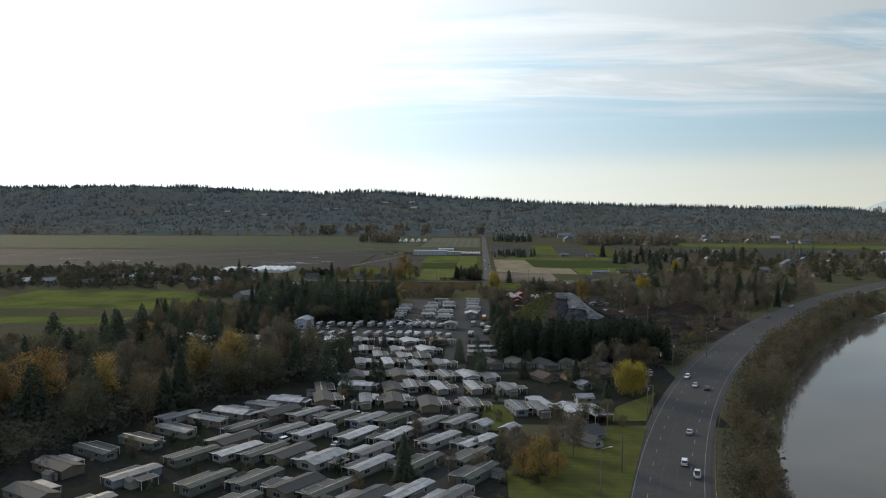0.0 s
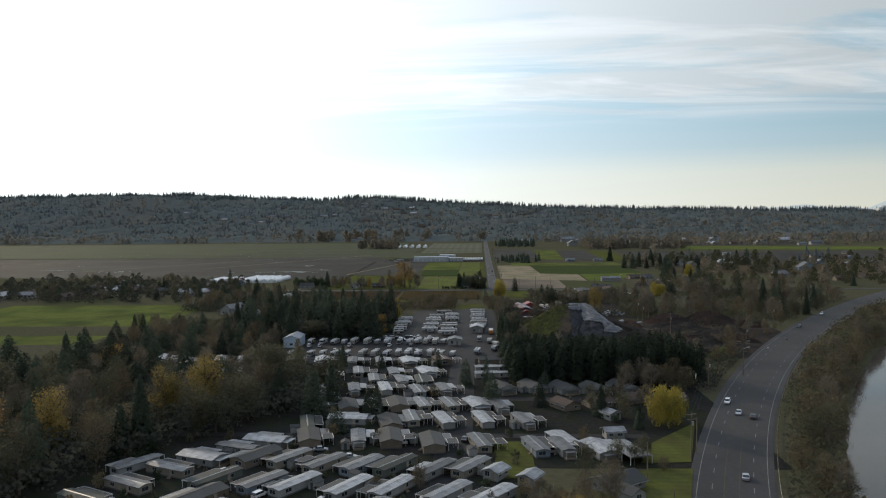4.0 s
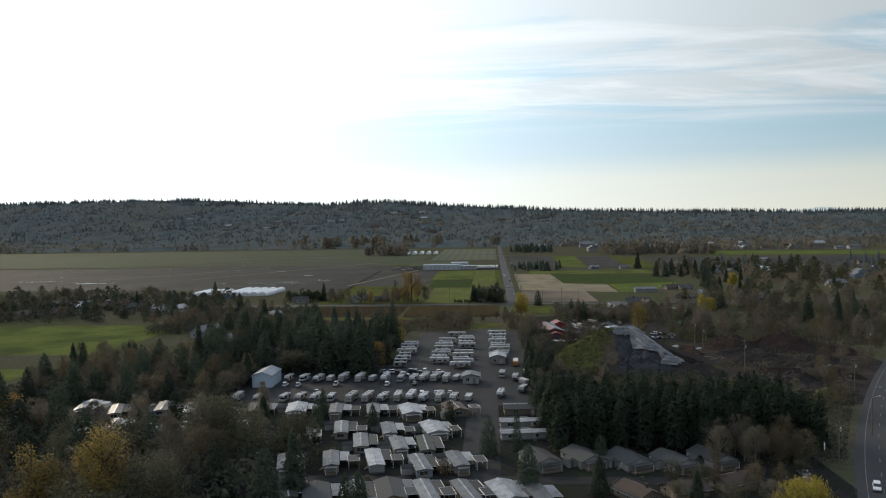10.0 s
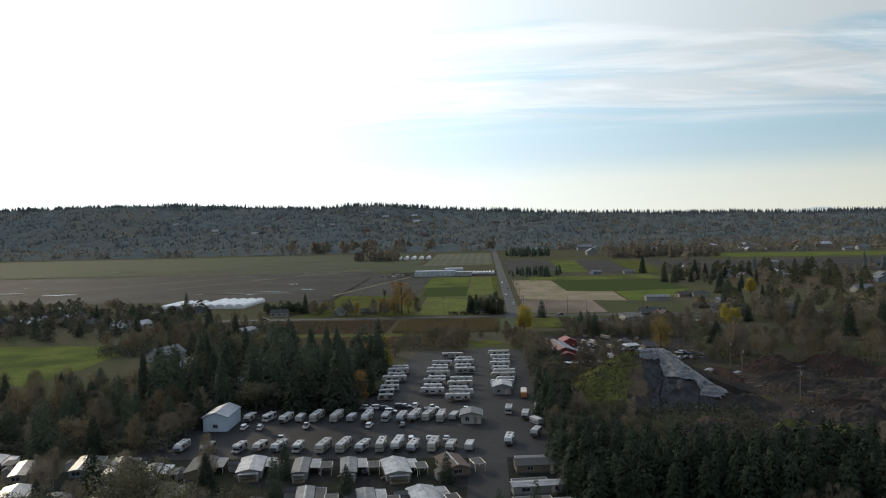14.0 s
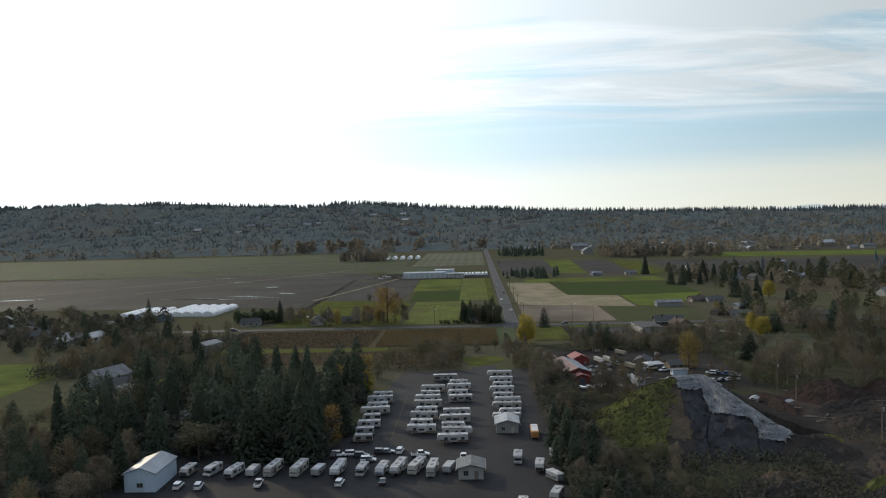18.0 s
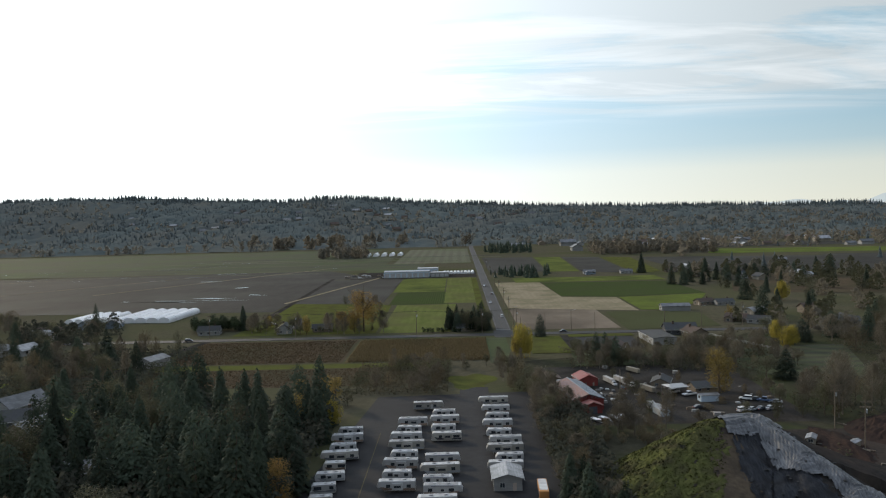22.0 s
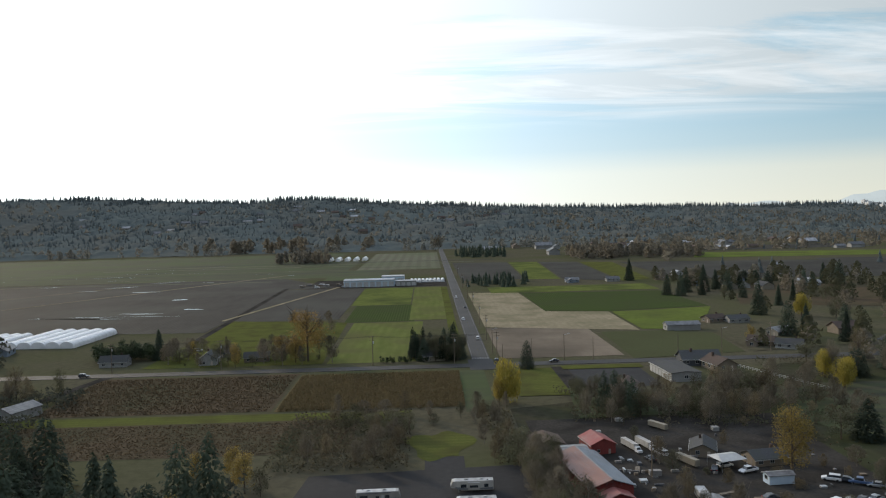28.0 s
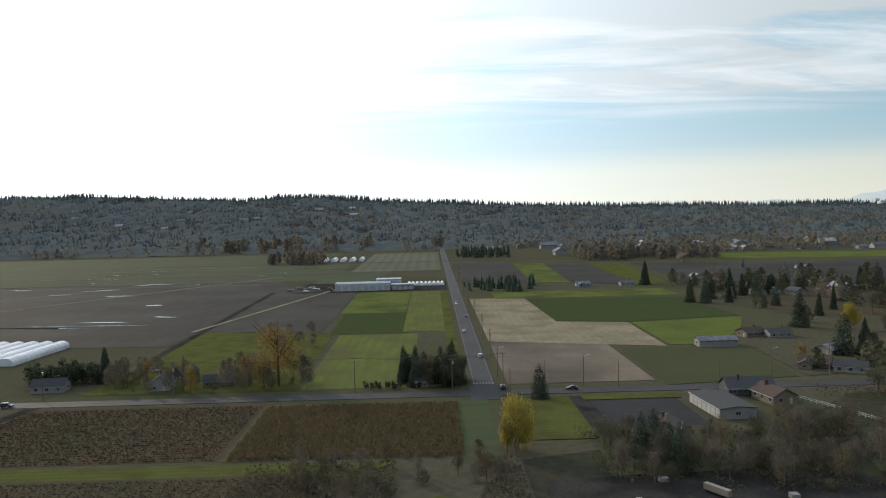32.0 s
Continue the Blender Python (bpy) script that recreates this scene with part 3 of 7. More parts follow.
rect("field_meadow", -340, 482, -196, 583, "meadow", "bright green mown meadow with long tree shadows")
# earth-coloured strip stands in for a shadow band beside the meadow
rect("field_fallow", -340, 448, -190, 482, "earth", "dull earth strip painted for the shadow band beside the meadow")
rect("field_verge", -340, 420, -205, 448, "meadow", "bright green grass strip by the trees")
rect("field_vineyard", -148, 612, -70, 671, "brownfield", "dark brown harvested field in low rows")
rect("field_corn", -69, 611, -6, 668, "cornfield", "dry tan corn field in rows")
quad("field_strip", ((-190, 601), (-30, 596), (-24, 608), (-190, 611)), "lawn", "narrow green grass strip between brown fields")
rect("field_lower", -190, 566, -40, 600, "brownfield", "dull brown rough field")
rect("field_verge_near", -7, 604, 3, 668, "fallow", "rough verge beside the corn")
rect("field_pasture", -62, 690, -22, 812, "rowgreen", "sunlit green field mown in curving rows")
rect("field_dark_band", -68, 814, -27, 896, "darkgreen", "dark green band beyond the pasture")
rect("field_bright_far", -72, 898, -31, 1022, "meadow", "bright green square field")
rect("field_stripes", -30, 818, -8, 1022, "rowgreen", "striped olive vegetable rows")
rect("field_verge_west", -8, 700, -3, 1020, "lawn", "green ditch verge beside the straight road")
rect("field_soil_mid", -142, 830, -73, 1026, "darksoil", "dark bare ploughed strip")
quad("field_yardgrass", ((-140, 690), (-64, 690), (-66, 815), (-138, 835)), "lawn", "green grass round the farmhouses")
quad("field_soil_big", ((-1150, 870), (-142, 790), (-142, 1030), (-100, 1042), (-165, 1150), (-1150, 1110)), "darksoil", "large dark ploughed field with puddles")
rect("field_far_green", -1150, 1150, -110, 1420, "fallow", "wide pale green far field")
rect("field_far_pale", -100, 1240, -4, 1600, "palefield", "pale ploughed far field")
rect("field_far_olive", -120, 1110, -60, 1240, "fallow", "olive field behind the nursery")
rect("field_west_band", -1150, 1420, -150, 1640, "fallow", "pale strip below the wooded hill")
rect("field_mud", 12, 690, 65, 778, "mudfield", "bare brown muddy field beside the crossing")
quad("field_stubble", ((12, 781), (90, 757), (91, 831), (54, 840), (50, 958), (12, 960)), "tanfield", "pale tan stubble field")
quad("field_dark_crop", ((54, 843), (92, 833), (158, 845), (156, 942), (52, 950)), "darkgreen", "large dark green crop field")
quad("field_bright_crop", ((92, 760), (106, 758), (136, 790), (158, 842), (93, 830)), "brightgreen", "bright yellow-green grass field")
quad("field_rows", ((67, 682), (117, 690), (122, 742), (103, 753), (69, 754)), "rowcrop", "dark field planted in fine green rows")
rect("field_green_mid", 30, 955, 160, 1000, "meadow", "pale green strip")
quad("field_green_a", ((72, 1070), (102, 1064), (114, 1305), (80, 1315)), "meadow", "bright far pasture strip")
quad("field_soil_a", ((12, 1070), (70, 1072), (78, 1310), (12, 1330)), "darksoil", "dark far ploughed strip")
quad("field_soil_b", ((104, 1062), (148, 1028), (160, 1285), (116, 1303)), "darksoil", "dark far ploughed strip")
quad("field_green_b", ((150, 1026), (178, 1042), (198, 1270), (162, 1284)), "lawn", "far pasture strip")
quad("field_soil_c", ((200, 1030), (420, 1000), (470, 1200), (205, 1265)), "darksoil", "dark far ploughed field")
quad("field_green_c", ((308, 1306), (900, 1215), (900, 1300), (346, 1410)), "brightgreen", "long bright far field")
quad("field_brown_c", ((180, 850), (420, 760), (440, 940), (230, 1000)), "brownfield", "brown rough pasture")
quad("field_soil_d", ((420, 1060), (900, 960), (900, 1190), (420, 1240)), "darksoil", "dark far soil")
rect("field_soil_e", 240, 1450, 620, 1560, "darksoil", "dark far soil strip")
quad("field_east", ((120, 690), (170, 700), (175, 830), (160, 842), (124, 745)), "earth", "rough grass round farm buildings")
lawn = quad("field_park_lawn", ((2, 176), (27, 176), (45, 240), (34, 240), (30, 236), (10, 214), (2, 200)), "lawn", "sunlit lawn beside the highway")
quad("field_lawn_corner", ((33, 244), (46, 245), (57, 282), (40, 262)), "lawn", "small green lawn under a willow")
rect("field_park_green", -4, 232, 6, 262, "lawn", "worn lawn between mobile homes")
rect("field_corner_grass", 12, 622, 30, 668, "lawn", "dark green grass corner")
quad("field_barn_grass", [(-16 + (8.5 + 2 * math.sin(3 * a) + math.sin(5 * a + 1)) * math.cos(a), 570 + (14 + 3 * math.sin(2 * a + 1) + 1.5 * math.sin(6 * a)) * math.sin(a)) for a in (k * math.tau / 30 for k in range(30))], "lawn", "shaded grass behind the storage lot", 0.07)
quad("field_house_lawn", ((-146, 518), (-138, 515), (-134, 530), (-140, 544), (-150, 540)), "meadow", "small bright lawn beside the houses")
quad("field_east_pasture", ((96, 622), (112, 628), (150, 628), (128, 560), (96, 566), (88, 590)), "fallow", "dull green pasture behind a board fence")
quad("field_yard_grass", ((26, 592), (60, 594), (62, 628), (30, 632)), "fallow", "rough shaded grass behind the work yard")
rect("field_long_verge", 34, 664, 66, 671, "lawn", "green roadside verge")

rect("pavement_park", -125, 150, 4, 384, "park_ground", "dark worn lanes between the mobile homes", 0.045, "pavement")
rect("pavement_east", 4, 240, 70, 334, "park_ground", "dark worn lanes by the office", 0.048, "pavement")
rect("pavement_lane", -20, 150, -10, 560, "old_asphalt", "straight asphalt lane through the park", 0.062, "lane")
rect("pavement_lane_north", -110, 309, 62, 314, "old_asphalt", "cross lane of the park", 0.058, "lane")
rect("pavement_lane_mid", -110, 266, 40, 270, "old_asphalt", "cross lane of the park", 0.058, "lane")
rect("pavement_lot", -112, 384, 4, 446, "old_asphalt", "asphalt storage lot with parked trailers", 0.055, "lot")
quad("pavement_lot_north", ((-58, 446), (6, 446), (4, 552), (-48, 548)), "old_asphalt", "asphalt storage lot lane", 0.055, category="lot")
quad("ground_rough_yard", ((7, 450), (60, 490), (96, 486), (168, 500), (205, 560), (215, 664), (120, 664), (90, 632), (7, 606)), "rough", "rough brown ground between brush and yards", 0.046, category="ground")
rect("pavement_yard", 10, 508, 84, 592, "gravel", "packed gravel work yard", 0.05, "yard")
rect("ground_soil_yard", 60, 385, 150, 500, "soil", "dug-over brown soil yard", 0.052, "yard")
rect("pavement_store", 36, 632, 64, 664, "old_asphalt", "asphalt forecourt of the long shed", 0.06, "forecourt")
rect("pavement_drive", 30, 612, 36, 670, "gravel", "gravel drive to the crossing", 0.06, "drive")

part_lot = bpy.data.objects["pavement_lot_north"]
part("lane_line", (box(-43.1, 452, 0.0, -42.85, 505, 0.075)), "paint_yellow", part_lot)
main = solid("road", join(box(-0.4, 560 + 124, -0.1, 7.4, 1780, 0.16), box(-2.2, 668, -0.1, 8.2, 690, 0.158)), "asphalt", "straight two-lane country road", "road", "structure")
part("lane_line", join(*(box(3.42, y, 0.12, 3.56, y + 4, 0.175) for y in range(700, 1500, 11))), "paint_yellow", main)
for x in (0.1, 6.8):
    part("edge_line", box(x - 0.07, 696, 0.12, x + 0.07, 1600, 0.175), "paint", main)
part("stop_bar", join(*(box(-0.2 + 1.1 * k, 691, 0.12, 0.4 + 1.1 * k, 694, 0.178) for k in range(7))), "paint", main)
cross = solid("road", join(box(-640, 674, -0.1, 700, 681.5, 0.15)), "asphalt", "narrow country road crossing the fields", "road", "structure")
part("lane_line", join(*(box(x, 677.6, 0.1, x + 3, 677.75, 0.165) for x in range(-300, 300, 10))), "paint_yellow", cross)
quad("pavement_farm_track", ((-140, 760), (-136, 760), (-140, 1040), (-144, 1040)), "gravel", "pale dirt track between fields", 0.17, category="track")
quad("pavement_west_drive", ((-150, 674), (-146, 674), (-160, 600), (-165, 600)), "gravel", "pale drive to the farm sheds", 0.17, category="track")
rect("pavement_nursery", -125, 1028, -2, 1110, "gravel", "pale gravel yard of the nursery", 0.09, "yard")
random.seed(5)
for i in range(52):
    x, y, a, b = random.uniform(-640, -150), random.uniform(850, 1420), random.uniform(4, 16) * (2.6 if i % 3 == 0 else 1), random.uniform(0.5, 1.8)
    n, lean = 11, random.uniform(-0.3, 0.3)
    quad("puddle", [(x + a * random.uniform(0.6, 1.3) * math.cos(k * math.tau / n), y + b * random.uniform(0.6, 1.3) * math.sin(k * math.tau / n) + lean * a * math.cos(k * math.tau / n)) for k in range(n)], "puddle", "shallow puddle on ploughed soil", 0.30 + 0.003 * i, "", "puddle")
for x0, y0, x1, y1 in ((-146, 836, -98, 1040), (-330, 930, -170, 1190), (-620, 1010, -330, 1170), (-470, 880, -300, 1100)):
    quad("pavement_track", ((x0, y0), (x0 + 3.0, y0), (x1 + 3.0, y1), (x1, y1)), "tanfield", "pale dirt track across ploughed soil", 0.27, category="track")
for i in range(9):
    x, y, w = -600 + 30 * i, 1125 + 33 * i, random.uniform(3, 9)
    quad("field_band", ((x, y), (x + 430, y - 12), (x + 430, y - 12 + w), (x, y + w)), random.choice(("palefield", "darksoil", "fallow", "palefield")), "thin pale band across the far fields", 0.2 + 0.004 * i)

# ---- kinds of things: buildings ----
def window(parent, x, y, z, w, h, side):
    """A framed window on a wall; side: the way it faces, x or y and a sign."""
    axis, sign = side
    d = 0.05 * sign
    def slab(a, b, c, e, o0, o1):
        lo, hi = sorted((o0, o1))
        return box(x + a, y + lo, z + c, x + b, y + hi, z + e) if axis == "y" else box(x + lo, y + a, z + c, x + hi, y + b, z + e)
    t = 0.08
    frame_ = join(slab(-w / 2 - t, w / 2 + t, -t, 0, 0, d), slab(-w / 2 - t, w / 2 + t, h, h + t, 0, d), slab(-w / 2 - t, -w / 2, 0, h, 0, d), slab(w / 2, w / 2 + t, 0, h, 0, d), slab(-0.03, 0.03, 0, h, 0, d))
    win = part("window", frame_, "trim", parent)
    part("pane", join(slab(-w / 2, -0.03, 0, h, 0, 0.5 * d), slab(0.03, w / 2, 0, h, 0, 0.5 * d)), "glass", win)
    return win


def gable(L, W, eave, rise, over=0.35, thick=0.14):
    """A gable roof along x, and the walls' outline below it."""
    h, o = W / 2, over
    k = rise / h
    top = [(-h - o, eave - o * k), (0, eave + rise), (h + o, eave - o * k), (h + o, eave - o * k - thick), (0, eave + rise - thick), (-h - o, eave - o * k - thick)]
    return prism_x(top, -L / 2 - o, L / 2 + o), prism_x([(-h, 0), (h, 0), (h, eave - thick - 0.02), (0, eave + rise - thick - 0.02), (-h, eave - thick - 0.02)], -L / 2, L / 2)


def mobile_home(L, W, wall, roof, label, carport="metal", rise=0.45, seed=0, porch=False):
    rnd = random.Random(seed)
    home = thing("mobile_home", label, "mobile home", "mobile homes in the park")
    r, w = gable(L, W, 3.0, rise, 0.3)
    part("body", ([(x, y, max(z, 0.55)) for x, y, z in w[0]], w[1]), wall, home)
    part("skirting", box(-L / 2 + 0.04, -W / 2 + 0.04, 0, L / 2 - 0.04, W / 2 - 0.04, 0.56), "skirt", home)
    part("roof", r, roof, home)
    part("ridge_cap", prism_x([(-0.25, 2.96 + rise), (0, 3.05 + rise), (0.25, 2.96 + rise)], -L / 2 - 0.3, L / 2 + 0.3), "white_roof" if seed % 2 else roof, home)
    if seed % 3 != 1:
        part("roof_seams", join(*(prism_x([(-W / 2 - 0.28, 3.0 - 0.28 * rise / (W / 2) + 0.005), (0, 3.03 + rise), (W / 2 + 0.28, 3.0 - 0.28 * rise / (W / 2) + 0.005)], -L / 2 + k, -L / 2 + k + 0.07) for k in np.arange(0.6, L, 1.3))), roof, home)
    for s in (1, -1):
        for k in range(2 if s < 0 else 1):
            window(home, -L / 2 + L * (k + 0.5) / 2 + rnd.uniform(-0.6, 0.6) - (0.5 if k else 0), s * W / 2, 1.3, rnd.choice((1.4, 1.8, 2.2)), 1.15, ("y", s))
        if s < 0 or seed % 2:
            window(home, s * L / 2, rnd.uniform(-0.4, 0.4), 1.2, min(2.6, W * 0.5), 1.3, ("x", s))
    part("door", box(L * 0.16, -W / 2 - 0.07, 0.75, L * 0.16 + 0.95, -W / 2, 2.75), "door", home)
    part("steps", join(*(box(L * 0.16 - 0.15, -W / 2 - 1.2 + 0.3 * k, 0, L * 0.16 + 1.1, -W / 2 - 0.08, 0.22 * (k + 1)) for k in range(3))), "wood", home)
    if carport:
        c0, c1, w1 = -L * 0.46, L * (0.30 if seed % 2 else 0.16), W / 2 + 3.3
        cover_ = part("carport_roof", ([(c0, W / 2 + 0.5, 2.78), (c1, W / 2 + 0.5, 2.78), (c1, w1, 2.52), (c0, w1, 2.52), (c0, W / 2 + 0.5, 2.68), (c1, W / 2 + 0.5, 2.68), (c1, w1, 2.40), (c0, w1, 2.40)], [(0, 3, 2, 1), (4, 5, 6, 7), (0, 1, 5, 4), (1, 2, 6, 5), (2, 3, 7, 6), (3, 0, 4, 7)]), carport, home)
        rims = [tube((p0, q0, 2.74 if q0 < w1 else 2.5), (p1, q1, 2.5), 0.11, 0.11, 4) for p0, q0, p1, q1 in ((c0, w1, c1, w1), (c0, W / 2 + 0.5, c0, w1), (c1, W / 2 + 0.5, c1, w1))]
        part("fascia", join(*rims), "trim", cover_)
        for x in (c0 + 0.2, c1 - 0.2):
            part("carport_post", box(x - 0.06, w1 - 0.18, 0, x + 0.06, w1 - 0.06, 2.42), "post", home)
    if porch:
        part("porch_roof", box(L / 2 + 0.02, -W * 0.4, 2.62, L / 2 + 2.2, W * 0.4, 2.74), roof, home)
        for y in (-W * 0.36, W * 0.36):
            part("porch_post", box(L / 2 + 2.0, y - 0.07, 0, L / 2 + 2.14, y + 0.07, 2.62), "post", home)
        part("porch_deck", box(L / 2 + 0.02, -W * 0.4, 0.1, L / 2 + 2.2, W * 0.4, 0.6), "wood", home)
    return home


def house(L, W, eave, rise, wall, roof, label, name="house", category="house", wing=False, seed=0, chimney=True, storeys=1):
    rnd = random.Random(seed)
    h = thing(name, label, category)
    r, w = gable(L, W, eave, rise, 0.5, 0.2)
    part("wall", w, wall, h)
    part("roof", r, roof, h)
    for s in (-1, 1):
        part("fascia", box(-L / 2 - 0.53, s * (W / 2 + 0.57) - 0.05, eave - 0.62, L / 2 + 0.53, s * (W / 2 + 0.57) + 0.05, eave - 0.38), "trim", h)
    for f in range(storeys):
        for s in (1, -1):
            n = max(2, int(L / 3.6))
            for k in range(n):
                window(h, -L / 2 + L * (k + 0.5) / n, s * W / 2, 1.0 + 2.7 * f, rnd.choice((1.0, 1.4)), 1.2, ("y", s))
            window(h, s * L / 2, W * 0.2, 1.0 + 2.7 * f, 1.2, 1.2, ("x", s))
    part("door", box(-L / 2 - 0.06, -W * 0.3, 0.1, -L / 2, -W * 0.3 + 1.0, 2.2), "door", h)
    if chimney:
        part("chimney", box(L * 0.2, 0.5, eave, L * 0.2 + 0.8, 1.3, eave + rise + 0.9), "brown_roof", h)
    if wing:
        r, w = gable(W * 0.9, L * 0.4, eave * 0.95, rise * 0.75, 0.45, 0.2)
        turn_ = lambda vf: ([(-y - L * 0.22, x - W * 0.75, z) for x, y, z in vf[0]], vf[1])
        part("wing_wall", turn_(w), wall, h)
        part("wing_roof", turn_(r), roof, h)
        window(h, -L * 0.22, -W * 1.2, 1.0, 1.6, 1.2, ("y", -1))
    return h


def cottage(L, W, eave, rise, wall, roof, seed):
    h = thing("house", "small far house with gabled roof", "house")
    r, w = gable(L, W, eave, rise, 0.5, 0.2)
    part("wall", w, wall, h)
    part("roof", r, roof, h)
    for k in (-0.25, 0.25):
        part("window", box(L * k - 0.8, -W / 2 - 0.04, 1.0, L * k + 0.8, -W / 2, 2.2), "glass", h)
    return h


def far_tunnel(L, W, H):
    t = thing("greenhouse", "low white greenhouse tunnel on far soil", "greenhouse")
    prof = [(-W / 2, 0)] + [(-W / 2 * math.cos(a), H * math.sin(a)) for a in np.linspace(0.35, math.pi - 0.35, 7)] + [(W / 2, 0)]
    part("cover", prism_x(prof[::-1], -L / 2, L / 2), "poly", t)
    part("end_door", box(L / 2, -W * 0.15, 0, L / 2 + 0.06, W * 0.15, H * 0.55), "metal", t)
    return t


def long_shed(L, W, H, wall, roof, label, doors=6, flat=False):
    s = thing("storage_building", label, "shed")
    r, w = gable(L, W, H, 0.5 if flat else 1.4, 0.3, 0.18)
    part("wall", w, wall, s)
    part("roof", r, roof, s)
    part("roof_edge", box(-L / 2 - 0.32, W / 2 + 0.3, H - 0.45, L / 2 + 0.32, W / 2 + 0.4, H - 0.1), "trim", s)
    for k in range(doors):
        x = -L / 2 + L * (k + 0.5) / doors
        d = part("roller_door", box(x - L / doors * 0.38, W / 2, 0.05, x + L / doors * 0.38, W / 2 + 0.06, H * 0.72), "trim", s)
        part("slats", join(*(box(x - L / doors * 0.37, W / 2 + 0.06, 0.3 + 0.45 * j, x + L / doors * 0.37, W / 2 + 0.08, 0.33 + 0.45 * j) for j in range(int(H * 0.72 / 0.45)))), "metal", d)
    window(s, -L / 2, 0, 1.2, 1.4, 1.0, ("x", -1))
    return s


def tunnel(L, W, H):
    t = thing("greenhouse", "white film-covered hoop greenhouse on dark soil", "greenhouse", "row of greenhouses")
    prof = [(-W / 2, 0), (-W / 2, 1.6)] + [(-W / 2 * math.cos(a), 1.6 + (H - 1.6) * math.sin(a)) for a in np.linspace(0.25, math.pi - 0.25, 9)] + [(W / 2, 1.6), (W / 2, 0)]
    part("cover", prism_x(prof[::-1], -L / 2, L / 2), "poly", t)
    big = [(y * 1.015, z * 1.012) for y, z in prof]
    for k in range(int(L / 4)):
        x = -L / 2 + 2 + 4 * k
        part("hoop", prism_x(big[::-1], x, x + 0.09), "metal", t)
    part("end_door", box(L / 2, -1.2, 0, L / 2 + 0.06, 1.2, 2.4), "metal", t)
    return t


# ---- kinds of things: vehicles ----
WHEELS = {}


def wheel(parent, x, y, r=0.36, w=0.24):
    key = (r, w)
    if key not in WHEELS:
        WHEELS[key] = (mesh_of("tyre", *tube((0, -w / 2, 0), (0, w / 2, 0), r, r, 12), "tyre"), mesh_of("rim", *tube((0, -w / 2 - 0.01, 0), (0, w / 2 + 0.01, 0), r * 0.55, r * 0.55, 8), "metal"))
    t = new("wheel", WHEELS[key][0])
    t.parent, t.location = parent, (x, y, r)
    return t


def bevelled(profile, y0, y1, b=0.12):
    """A side profile in x and z, drawn out along y with its outer edges drawn in."""
    cx = sum(p[0] for p in profile) / len(profile)
    cz = sum(p[1] for p in profile) / len(profile)
    inn = [(x + (cx - x) * b / max(0.4, abs(cx - x)), z + (cz - z) * b / max(0.4, abs(cz - z))) for x, z in profile]
    n = len(profile)
    rings = [[(x, y0, z) for x, z in inn], [(x, y0 + b, z) for x, z in profile], [(x, y1 - b, z) for x, z in profile], [(x, y1, z) for x, z in inn]]
    v = [p for ring in rings for p in ring]
    f = [tuple(range(n)), tuple(range(4 * n - 1, 3 * n - 1, -1))]
    for k in range(3):
        f += [(k * n + (i + 1) % n, k * n + i, (k + 1) * n + i, (k + 1) * n + (i + 1) % n) for i in range(n)]
    return v, f


